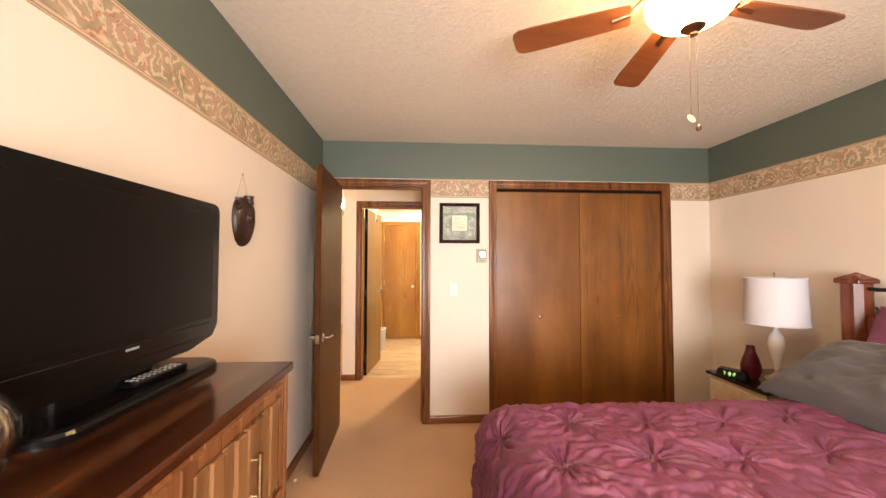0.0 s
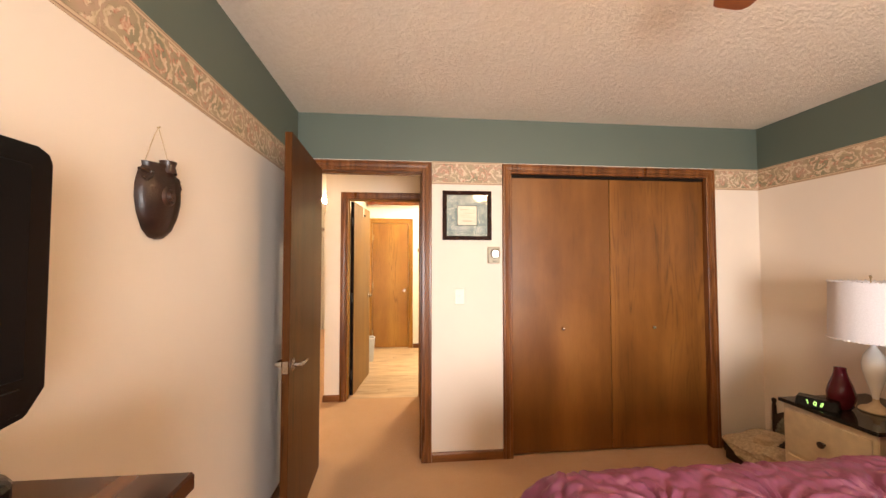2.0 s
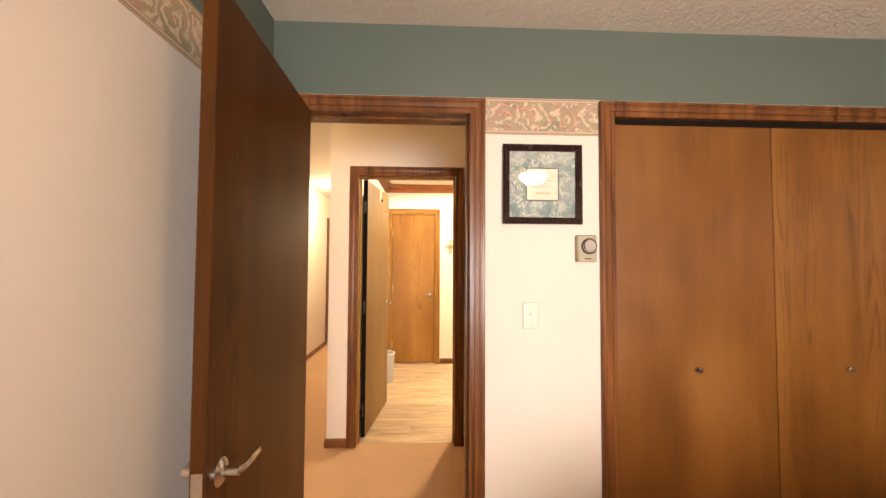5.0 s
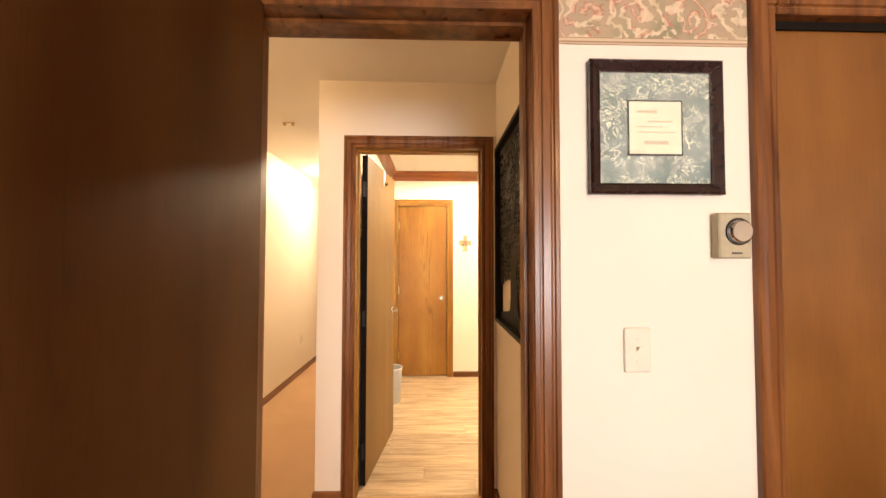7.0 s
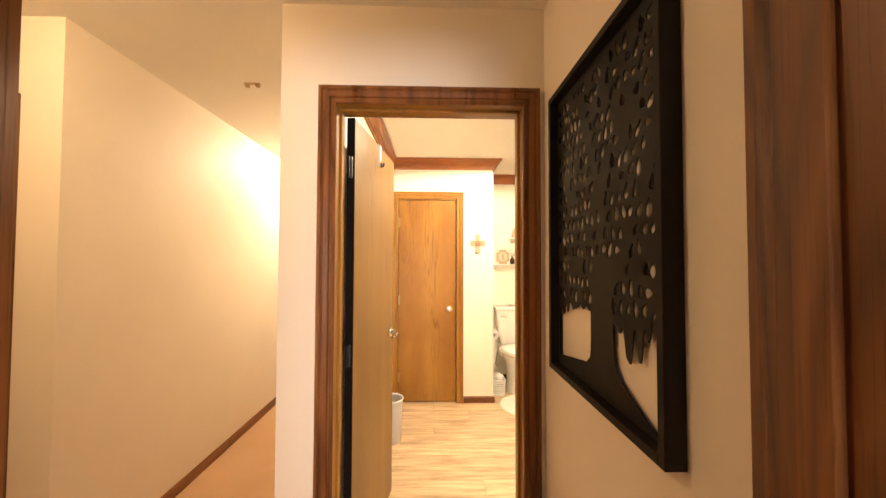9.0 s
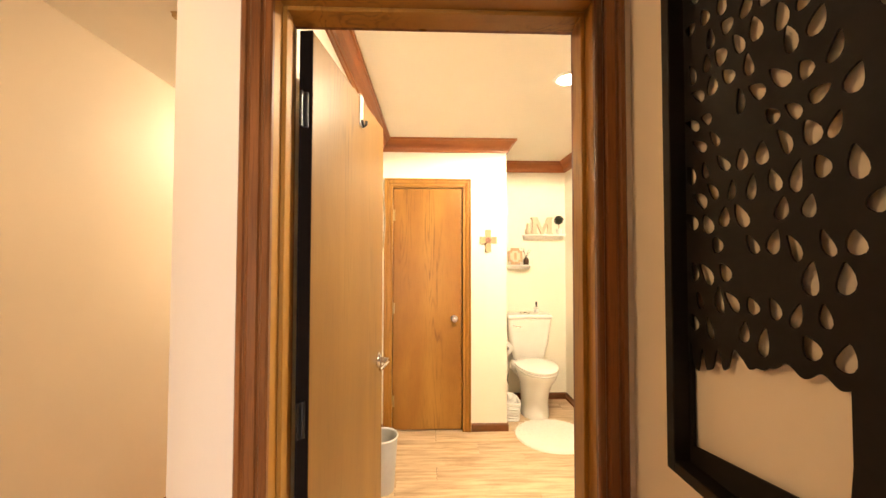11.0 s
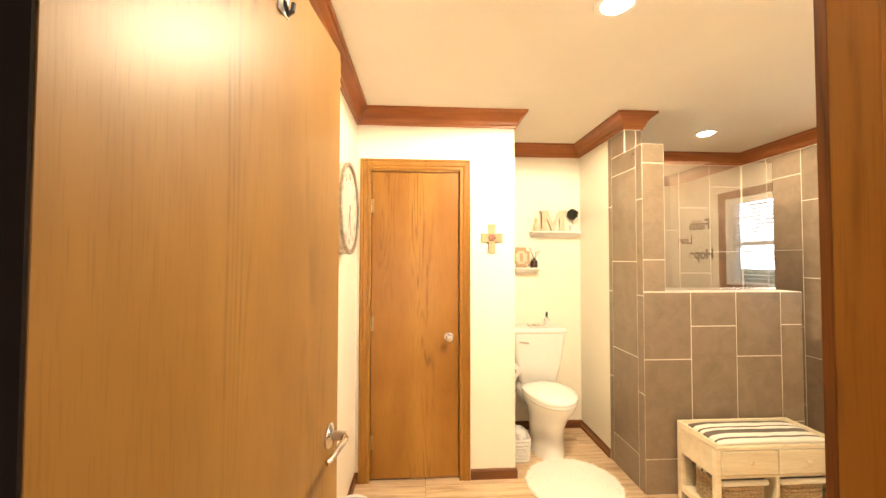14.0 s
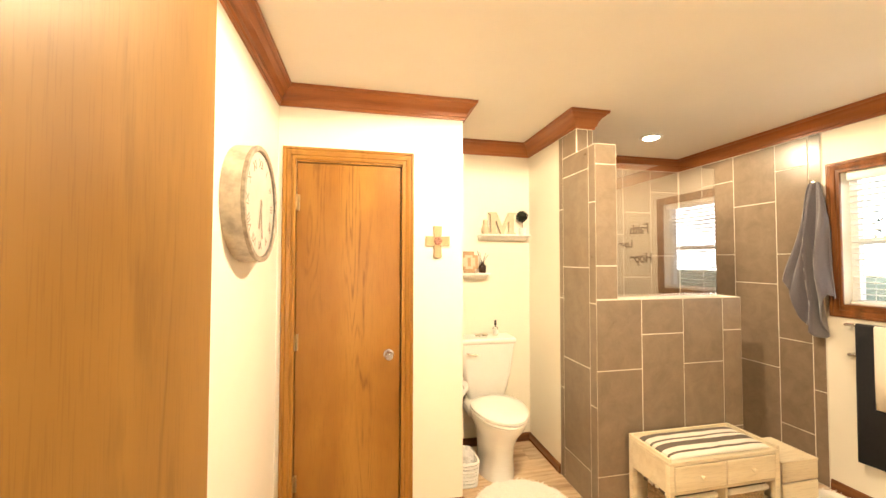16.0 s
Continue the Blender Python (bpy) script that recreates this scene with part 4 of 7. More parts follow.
def leaf_mat():
    n = Nodes("leafy_blue_green_mat", (0.2, 0.25, 0.24), 0.7)
    s = n.noise(16, (1, 1, 1), 1.2, 0.5, 4.0)
    lines = n.maths("ABSOLUTE", n.maths("SUBTRACT", n.maths("FRACT", n.maths("MULTIPLY", s, 5.0)), 0.5))
    base = n.ramp(n.noise(9), [(0.35, (0.10, 0.13, 0.115)), (0.65, (0.18, 0.20, 0.18))])
    mask = n.maths("MULTIPLY", n.ramp(lines, [(0.33, (0, 0, 0)), (0.42, (1, 1, 1))]), n.ramp(n.noise(20), [(0.40, (0, 0, 0)), (0.50, (1, 1, 1))]))
    return n.colour(n.mix(mask, base, (0.50, 0.46, 0.33))).m


M["mat"] = leaf_mat()
M["paper"] = plain("cream_paper", (0.50, 0.44, 0.32), 0.8, scale=30, vary=0.08)
M["ink"] = plain("faded_gold_ink", (0.36, 0.29, 0.20), 0.8)
pf = thing("framed_verse", pose(0.700, BY1, 1.729), "square dark frame with a verse on a leafy mat", "picture")
W = 0.177
prof = [(0.0, 0.004), (0.0, 0.020), (0.006, 0.026), (0.016, 0.020), (0.022, 0.016), (0.030, 0.011), (0.030, 0.004)]
b = bmesh.new()
rings = []
for sx, sz in ((-1, -1), (-1, 1), (1, 1), (1, -1)):
    rings.append([b.verts.new((sx * (W - w), -d, sz * (W - w))) for w, d in prof])
for k in range(4):
    r0, r1 = rings[k], rings[(k + 1) % 4]
    for j in range(len(prof) - 1):
        b.faces.new((r0[j], r0[j + 1], r1[j + 1], r1[j]))
part("frame", b, M["frame_dark"], pf)
part("backing", boxes((-W + 0.004, W - 0.004, -0.004, -0.001, -W + 0.004, W - 0.004)), M["black"], pf)
part("mat_board", boxes((-W + 0.028, W - 0.028, -0.007, -0.005, -W + 0.028, W - 0.028)), M["mat"], pf, "blue-green mat with pale leaf scrolls")
part("inner_rule", boxes((-0.074, 0.074, -0.0085, -0.0072, -0.074, 0.074)), M["black"], pf)
ver = part("verse", boxes((-0.069, 0.069, -0.0100, -0.0087, -0.069, 0.069)), M["paper"], pf, "cream card with faded script")
for z, a, c, h in ((0.042, -0.05, 0.005, 0.007), (0.016, -0.02, 0.045, 0.004), (0.002, -0.05, 0.02, 0.003), (-0.012, -0.045, 0.05, 0.003), (-0.040, -0.03, 0.035, 0.009)):
    part("line_of_script", boxes((a, c, -0.0106, -0.0102, z - h / 2, z + h / 2)), M["ink"], ver)
gp = part("glass", boxes((-W + 0.028, W - 0.028, -0.0145, -0.0125, -W + 0.028, W - 0.028)), M["glass"], pf)
gp.visible_shadow = False

# thermostat, switch
M["thermo"] = plain("beige_metal_cover", (0.42, 0.36, 0.24), 0.4, scale=40)
M["almond"] = plain("almond_plastic", (0.72, 0.66, 0.53), 0.35, scale=30, vary=0.04)
th = thing("thermostat", pose(0.892, BY1, 1.445), "beige wall thermostat with a round metal dial", "thermostat")
part("cover", boxes((-0.043, 0.043, -0.030, 0.0, -0.059, 0.059), bevel=0.004), M["thermo"], th)
dial = part("dial", lathe([(0, 0.014), (0.025, 0.014), (0.029, 0.010), (0.031, 0.0), (0.0, 0.0)], 36, m=pose(0.008, -0.030, 0.010, 90)), M["chrome"], th, "spun aluminium dial", True)
part("dial_ring", lathe([(0.0312, 0), (0.0355, 0.0), (0.034, 0.004), (0.0312, 0.005)], 36, m=pose(0.008, -0.030, 0.010, 90)), M["black"], th, "", True)
part("name_mark", boxes((-0.012, 0.016, -0.0307, -0.0302, -0.047, -0.043)), M["black"], th)


def wall_plate(name, m, label, toggle):
    t = thing(name, m, label, "switch" if toggle else "outlet")
    part("plate", boxes((-0.035, 0.035, -0.006, 0.0, -0.0575, 0.0575), bevel=0.003), M["almond"], t)
    if toggle:
        part("slot", boxes((-0.0055, 0.0055, -0.0068, -0.0062, -0.012, 0.012)), M["almond"], t)
        part("toggle", boxes((-0.004, 0.004, -0.016, -0.0065, 0.0, 0.009), bevel=0.001), M["almond"], t)
        zs = (-0.030, 0.030)
    else:
        for z in (-0.020, 0.020):
            soc = part("socket", boxes((-0.016, 0.016, -0.0085, -0.0062, z - 0.013, z + 0.013), bevel=0.002), M["almond"], t)
            for x in (-0.006, 0.006):
                part("slot", boxes((x - 0.001, x + 0.001, -0.0089, -0.0086, z - 0.005, z + 0.005)), M["dark_gap"], soc)
        zs = (0.0,)
    for z in zs:
        part("screw", lathe([(0, 0.002), (0.003, 0.001), (0.003, 0)], 10, m=pose(0, -0.006, z, 90)), M["almond"], t)


wall_plate("light_switch", pose(0.647, BY1, 1.149), "almond toggle switch plate on the cream wall", True)

# ceiling fan
M["blade"] = wood("cherry_fan_blade", (0.16, 0.045, 0.014), (0.24, 0.075, 0.024), (0.32, 0.11, 0.04), (0.3, 0.45), "x", 1.0, 0.3)
M["bronze"] = plain("aged_bronze", (0.22, 0.13, 0.075), 0.35, 1.0, scale=50)
cf = thing("ceiling_fan", pose(1.25, 1.40, H), "cherry-bladed ceiling fan with a lit glass bowl", "ceiling fan")
part("canopy", lathe([(0, 0), (0.07, 0), (0.066, -0.03), (0.03, -0.05), (0.016, -0.052), (0, -0.052)], 32), M["bronze"], cf, "", True)
part("downrod", rod(bmesh.new(), (0, 0, -0.045), (0, 0, -0.06), 0.013), M["bronze"], cf)
part("motor", lathe([(0, -0.055), (0.06, -0.057), (0.10, -0.068), (0.115, -0.09), (0.11, -0.12), (0.075, -0.135), (0.05, -0.142), (0, -0.142)], 36), M["bronze"], cf, "aged bronze motor housing", True)
part("light_fitter", lathe([(0.05, -0.141), (0.09, -0.149), (0.115, -0.160), (0.112, -0.167), (0, -0.167)], 36), M["bronze"], cf, "", True)
part("glass_bowl", lathe([(0.128, -0.162), (0.138, -0.177), (0.131, -0.210), (0.107, -0.240), (0.07, -0.262), (0.035, -0.273), (0.0, -0.275)], 40), M["fan_glass"], cf, "lit frosted glass bowl", True)
part("finial", lathe([(0.0, -0.2752), (0.036, -0.2752), (0.037, -0.281), (0.022, -0.289), (0.012, -0.295), (0.014, -0.304), (0.0, -0.309)], 24), M["bronze"], cf, "", True)
for k in range(5):
    ang = 80 + 72 * k
    m = pose(0, 0, -0.20, 0, 0, ang)
    arm = boxes()
    tube([m @ Vector(p) for p in ((0.10, 0, 0.085), (0.145, 0, 0.05), (0.19, 0, 0.015), (0.24, 0, 0.007))], 0.009, 8, arm)
    part("blade_arm", arm, M["bronze"], cf, "", True)
    b = bmesh.new()
    out = [(0.19, -0.046), (0.50, -0.060), (0.565, -0.058), (0.585, -0.046), (0.59, -0.03), (0.59, 0.03), (0.585, 0.046), (0.565, 0.058), (0.50, 0.060), (0.19, 0.046), (0.18, 0.04), (0.18, -0.04)]
    mm = m @ pose(0, 0, 0.012, 11)
    lo = [b.verts.new(mm @ Vector((x, y, 0))) for x, y in out]
    hi = [b.verts.new(mm @ Vector((x, y, 0.006))) for x, y in out]
    b.faces.new(lo[::-1])
    b.faces.new(hi)
    for i in range(len(out)):
        j = (i + 1) % len(out)
        b.faces.new((lo[i], lo[j], hi[j], hi[i]))
    part("blade", b, M["blade"], cf, "reddish cherry blade")
for x, z1, kind in ((0.012, -0.60, "bead"), (-0.012, -0.565, "disc")):
    ch = part("pull_chain", rod(bmesh.new(), (x, 0.0, -0.305), (x, 0.0, z1), 0.0011, seg=6), M["brass"], cf)
    if kind == "bead":
        part("pull", lathe([(0, 0.012), (0.005, 0.009), (0.0085, 0.0), (0.007, -0.008), (0, -0.012)], 14, m=pose(x, 0, z1 - 0.01)), M["bronze"], ch, "", True)
    else:
        part("pull", lathe([(0, 0.002), (0.015, 0.0015), (0.016, 0), (0.015, -0.0015), (0, -0.002)], 20, m=pose(x, 0, z1 - 0.016, 72, 0, 12)), M["cord"], ch, "pale round pull", True)


# bed
M["satin"] = plain("plum_satin", (0.195, 0.050, 0.110), 0.48, scale=6, vary=0.18, bump=0.06)
M["grey_cloth"] = plain("charcoal_cotton", (0.062, 0.052, 0.052), 0.75, scale=160, vary=0.2, bump=0.2, Sheen_Weight=0.3)
M["cherry"] = wood("cherry_bed_wood", (0.10, 0.022, 0.010), (0.16, 0.038, 0.018), (0.22, 0.062, 0.03), (0.2, 0.34), "z", 1.0, 0.3)
M["sheet"] = plain("white_sheet", (0.7, 0.68, 0.66), 0.9, scale=80)
bed = thing("bed", pose(0, 0, 0), "cherry wood bed with iron scrolls in the headboard", "bed")
BYN, BYF, BXF, BXH, BZ = 0.72, 2.15, 0.685, 2.86, 0.645
for yy in (BYN - 0.10, 2.27):
    b = boxes((2.85, 2.97, yy - 0.06, yy + 0.06, 0, 1.27))
    bmesh.ops.bevel(b, geom=[e for e in b.edges if abs(e.verts[0].co.z - e.verts[1].co.z) > 0.5], offset=0.028, segments=1, affect="EDGES")
    po = part("post", b, M["cherry"], bed)
    b = boxes((2.842, 2.978, yy - 0.068, yy + 0.068, 1.27, 1.295), bevel=0.006)
    v = [b.verts.new(p) for p in ((2.846, yy - 0.064, 1.2955), (2.974, yy - 0.064, 1.2955), (2.974, yy + 0.064, 1.2955), (2.846, yy + 0.064, 1.2955), (2.91, yy, 1.335))]
    for f in ((0, 1, 4), (1, 2, 4), (2, 3, 4), (3, 0, 4)):
        b.faces.new([v[i] for i in f])
    part("cap", b, M["cherry"], po)
part("headboard_panel", boxes((2.885, 2.935, BYN - 0.04, 2.21, 0.55, 1.09), bevel=0.006), M["cherry"], bed)
part("top_bar", rod(bmesh.new(), (2.91, BYN - 0.04, 1.24), (2.91, 2.21, 1.24), 0.011), M["black"], bed, "black iron bar", True)
for k in range(7):
    yc = BYN + 0.10 + k * 0.215
    pts = [(2.91, yc + 0.02 * math.cos(a) * (1 + a) * 0.55, 1.165 + 0.019 * math.sin(a) * (1 + a) * 0.55) for a in [i * 0.35 for i in range(18)]]
    part("scroll", tube(pts, 0.006, 6), M["black"], bed, "black iron scroll", True)
part("side_rail", boxes((BXF + 0.05, 2.87, BYF - 0.01, BYF + 0.018, 0.22, 0.36), bevel=0.004), M["cherry"], bed)
part("side_rail", boxes((BXF + 0.05, 2.87, BYN - 0.018, BYN + 0.01, 0.22, 0.36), bevel=0.004), M["cherry"], bed)
for yy in (BYN + 0.06, BYF - 0.06):
    part("leg", boxes((BXF + 0.06, BXF + 0.12, yy - 0.03, yy + 0.03, 0, 0.22), bevel=0.004), M["cherry"], bed)
b = boxes((BXF + 0.03, 2.87, BYN + 0.02, BYF - 0.02, 0.22, BZ - 0.02), bevel=0.05)
mt = tagged(link_mesh("mattress", b, M["sheet"]), "white mattress under the plum comforter", "mattress")


def pleats(u, v):
    """Relief of the gathered rosettes: pinched centres with radiating pleats, on a staggered lattice."""
    best = None
    sx, sy = 0.34, 0.31
    row = math.floor(v / sy)
    for r in (row - 1, row, row + 1, row + 2):
        off = 0.5 * sx * (r % 2)
        c = round((u - off) / sx)
        for k in (c - 1, c, c + 1):
            px = k * sx + off + 0.03 * noise.noise((k * 1.7, r * 2.3, 0.0))
            py = r * sy + 0.03 * noise.noise((k * 2.1, r * 1.3, 5.0))
            d = math.hypot(u - px, v - py)
            if best is None or d < best[0]:
                best = (d, math.atan2(v - py, u - px), k * 13 + r * 7)
    d, a, s = best
    q = a + 0.25 * noise.noise((u * 7, v * 7, 1.0)) + 0.12 * noise.noise((u * 19, v * 19, 8.0))
    fold = 1.3 * abs(math.sin(q * 6.5 + s)) ** 0.6 + 0.6 * abs(math.sin(q * 10.5 + 2 * s)) ** 0.6 - 0.9
    reach = 0.75 + 0.5 * noise.noise((math.cos(a) * 2 + s, math.sin(a) * 2, 3.0))
    amp = 0.0150 * math.exp(-((d - 0.060) / (0.125 * reach)) ** 2) * min(1.0, d / 0.02)
    puff = 0.020 * min(1.0, d / 0.15) ** 0.8 - 0.008 * math.exp(-(d / 0.020) ** 2)
    knot = 0.007 * math.exp(-((d - 0.020) / 0.008) ** 2) * (0.5 + 0.5 * math.sin(a * 7 + s))
    crease = 0.010 * abs(noise.noise((u * 8, v * 19, 7.0))) + 0.008 * abs(noise.noise((u * 17 + 3, v * 9, 2.0)))
    return puff + amp * fold + knot + 1.3 * crease * min(1.0, d / 0.1) + 0.010 * noise.noise((u * 5, v * 5, 3.0)) + 0.003 * noise.noise((u * 30, v * 30, 4.0))


def comforter():
    b = bmesh.new()
    NU, NV = 560, 420
    R = 0.14
    u0, u1 = BXF - 0.46, 2.72
    v0, v1 = BYN - 0.44, BYF + 0.44

    def bend(s, edge):
        """Past the edge the cloth turns down over a round of radius R. s: length past the edge."""
        if s <= 0:
            return s, 0.0
        if s < R * math.pi / 2:
            return R * math.sin(s / R), R * (1 - math.cos(s / R))
        return R + 0.06 * (s - R * math.pi / 2), R + (s - R * math.pi / 2) * 0.99

    grid = []
    for i in range(NU + 1):
        col = []
        u = u0 + (u1 - u0) * i / NU
        for j in range(NV + 1):
            v = v0 + (v1 - v0) * j / NV
            h = pleats(u, v)
            ex, dx = bend(BXF + R - u, 0)
            fy, dy = bend(v - (BYF - R), 0) if v > (BYN + BYF) / 2 else bend((BYN + R) - v, 0)
            x = BXF + R - ex
            y = BYF - R + fy if v > (BYN + BYF) / 2 else BYN + R - fy
            z = BZ + 0.03 - math.hypot(dx, dy)
            down = min(1.0, max(dx, dy) / R)
            nx = -1.0 if dx >= dy else 0.0
            ny = 0.0 if dx >= dy else (1.0 if v > 1 else -1.0)
            h2 = h * (1 + 0.5 * down)
            col.append(b.verts.new((x + nx * h2 * down, y + ny * h2 * down, max(0.02, z + h2 * (1 - down)))))
        grid.append(col)
    for i in range(NU):
        for j in range(NV):
            b.faces.new((grid[i][j], grid[i + 1][j], grid[i + 1][j + 1], grid[i][j + 1]))
    return b


tagged(link_mesh("comforter", comforter(), M["satin"], True), "plum satin comforter gathered into rosettes over the bed", "comforter")


def pillow(name, m, w, h, t, material, label, seed):
    b = bmesh.new()
    n = 44
    top, bot = [], []
    for i in range(n + 1):
        r0, r1 = [], []
        for j in range(n + 1):
            u, v = 2 * i / n - 1, 2 * j / n - 1
            f = max(0.0, (1 - u ** 4)) ** 0.5 * max(0.0, (1 - v ** 4)) ** 0.5
            pin = 1 - 0.05 * (1 - abs(u)) * abs(v) ** 3 - 0.05
            wob = 0.016 * noise.noise((u * 3 + seed, v * 3, 0)) + 0.012 * abs(noise.noise((u * 7 + v * 3, v * 3 + seed, 1))) + 0.005 * noise.noise((u * 15, v * 11 + seed, 2))
            x, y = u * w / 2 * (1 - 0.06 * (1 - v * v) * abs(u) ** 3), v * h / 2 * (1 - 0.06 * (1 - u * u) * abs(v) ** 3)
            r0.append(b.verts.new(m @ Vector((x, y, t / 2 * f + wob * (0.3 + f)))))
            r1.append(b.verts.new(m @ Vector((x, y, -t / 2 * f * 0.8 - 0.001))))
        top.append(r0)
        bot.append(r1)
    for g, flip in ((top, False), (bot, True)):
        for i in range(n):
            for j in range(n):
                q = (g[i][j], g[i + 1][j], g[i + 1][j + 1], g[i][j + 1])
                b.faces.new(q[::-1] if flip else q)
    for i in range(n):
        b.faces.new((top[i][0], bot[i][0], bot[i + 1][0], top[i + 1][0]))
        b.faces.new((top[i][n], top[i + 1][n], bot[i + 1][n], bot[i][n]))
        b.faces.new((top[0][i], top[0][i + 1], bot[0][i + 1], bot[0][i]))
        b.faces.new((top[n][i], bot[n][i], bot[n][i + 1], top[n][i + 1]))
    return tagged(link_mesh(name, b, material, True), label, "pillow")


pillow("pillow", pose(2.46, 1.80, 0.825, 0, -26, 0) @ pose(0, 0, 0, 0, 0, 90), 0.80, 0.56, 0.20, M["grey_cloth"], "charcoal grey pillow leaning against the headboard", 1)
pillow("pillow", pose(2.66, 1.02, 0.84, 0, -30, 0) @ pose(0, 0, 0, 0, 0, 90), 0.72, 0.54, 0.20, M["grey_cloth"], "charcoal grey pillow on the bed", 4)
pillow("pillow_sham", pose(2.78, 1.80, 0.93, 0, -62, 0) @ pose(0, 0, 0, 0, 0, 90), 0.70, 0.50, 0.15, M["satin"], "plum satin pillow sham behind the grey pillow", 9)

# nightstand and what stands on it
M["ns"] = plain("cream_painted_wood", (0.62, 0.52, 0.36), 0.45, scale=20)
M["ns_top"] = plain("black_glass_top", (0.012, 0.012, 0.012), 0.08, scale=20)
ns = thing("nightstand", pose(2.72, 2.60, 0), "cream nightstand with a black top and dark knobs", "nightstand")
part("body", boxes((-0.275, 0.275, -0.215, 0.215, 0.06, 0.59), bevel=0.004), M["ns"], ns)
part("top", boxes((-0.295, 0.285, -0.23, 0.23, 0.59, 0.61), bevel=0.004), M["ns_top"], ns, "glossy black top")
for z0, z1 in ((0.10, 0.31), (0.33, 0.56)):
    dw = part("drawer", boxes((-0.287, -0.2755, -0.195, 0.195, z0, z1), bevel=0.003), M["ns"], ns)
    part("knob", lathe([(0, 0), (0.008, 0), (0.007, 0.012), (0.016, 0.018), (0.017, 0.026), (0, 0.032)], 18, m=pose(-0.287, 0.0, (z0 + z1) / 2, 0, -90, 0)), M["carved"], dw, "dark wooden knob", True)
for sx in (-0.24, 0.24):
    for sy in (-0.18, 0.18):
        part("foot", boxes((sx - 0.02, sx + 0.02, sy - 0.02, sy + 0.02, 0, 0.06), bevel=0.003), M["ns"], ns)

M["shade"] = plain("white_linen_shade", (0.66, 0.65, 0.69), 0.8, scale=220, vary=0.1, bump=0.15, Transmission_Weight=0.0)
M["clear"] = glass("lamp_glass", 0.05, (0.95, 0.97, 0.97))
lp = thing("table_lamp", pose(2.725, 2.585, 0.61), "glass table lamp with a white drum shade, unlit", "lamp")
part("base", lathe([(0, 0), (0.062, 0), (0.066, 0.006), (0.060, 0.016), (0.03, 0.030), (0.014, 0.05), (0.012, 0.065), (0, 0.065)], 32), M["cord"], lp, "pale stone base", True)
part("body", lathe([(0.0, 0.066), (0.012, 0.066), (0.018, 0.10), (0.034, 0.16), (0.046, 0.21), (0.048, 0.25), (0.040, 0.29), (0.022, 0.32), (0.012, 0.335), (0.012, 0.38), (0, 0.38)], 32), M["porcelain"], lp, "milky glass teardrop body", True)
part("shade", lathe([(0.168, 0.37), (0.170, 0.37), (0.160, 0.68), (0.158, 0.68), (0.166, 0.375), (0.168, 0.37)], 48), M["shade"], lp, "", True)
for z, r in ((0.372, 0.171), (0.678, 0.1615)):
    b = bmesh.new()
    for k in range(60):
        a = k * 2 * math.pi / 60
        bmesh.ops.create_icosphere(b, subdivisions=1, radius=0.005, matrix=Matrix.Translation((r * math.cos(a), r * math.sin(a), z + 0.003 * (k % 2))))
    part("trim", b, M["shade"], lp, "small white pompom trim")
part("finial", lathe([(0, 0.715), (0.006, 0.710), (0.005, 0.70), (0.0025, 0.695), (0.0025, 0.66), (0, 0.66)], 14), M["brass"], lp, "", True)
for k in range(3):
    a = k * 2.094
    part("spider", rod(bmesh.new(), (0, 0, 0.672), (0.158 * math.cos(a), 0.158 * math.sin(a), 0.672), 0.002, seg=6), M["brass"], lp)

M["ruby"] = plain("ruby_glazed_ceramic", (0.085, 0.008, 0.014), 0.08, scale=10, vary=0.3, bump=0.0)
va = thing("vase", pose(2.60, 2.645, 0.61), "ruby red teardrop vase on the nightstand", "vase")
part("body", lathe([(0, 0), (0.034, 0), (0.046, 0.012), (0.058, 0.05), (0.058, 0.085), (0.046, 0.13), (0.030, 0.175), (0.024, 0.205), (0.026, 0.215), (0.021, 0.214), (0.019, 0.20), (0.0, 0.19)], 36), M["ruby"], va, "", True)

M["digits"] = glow("green_led_digits", (0.55, 1.0, 0.25), 3.0)
ac = thing("alarm_clock", pose(2.487, 2.67, 0.61, 0, 0, -62), "black alarm clock with green lit digits", "alarm clock")
b = bmesh.new()
v = [b.verts.new(p) for p in ((-0.085, -0.035, 0), (0.085, -0.035, 0), (0.085, 0.05, 0), (-0.085, 0.05, 0), (-0.08, -0.018, 0.045), (0.08, -0.018, 0.045), (0.08, 0.04, 0.05), (-0.08, 0.04, 0.05))]
for f in ((3, 2, 1, 0), (4, 5, 6, 7), (0, 1, 5, 4), (1, 2, 6, 5), (2, 3, 7, 6), (3, 0, 4, 7)):
    b.faces.new([v[i] for i in f])
bmesh.ops.bevel(b, geom=b.edges[:], offset=0.004, segments=2, affect="EDGES")
part("case", b, M["tv_case"], ac)
SEG = {"a": (0, 0.009, 1), "b": (0.0045, 0.0045, 0), "c": (0.0045, -0.0045, 0), "d": (0, -0.009, 1), "e": (-0.0045, -0.0045, 0), "f": (-0.0045, 0.0045, 0), "g": (0, 0, 1)}
for x, segs in ((-0.036, "abc"), (-0.004, "abcdef"), (0.022, "abged")):
    for s in segs:
        dx, dz, flat = SEG[s]
        w, h = (0.0036, 0.0011) if flat else (0.0011, 0.0036)
        z = 0.023 + dz * 0.9
        yy = -0.035 + (z / 0.045) * 0.017 - 0.0012
        part("digit", boxes((x + dx - w, x + dx + w, yy - 0.0006, yy + 0.0004, z - h, z + h)), M["digits"], ac)

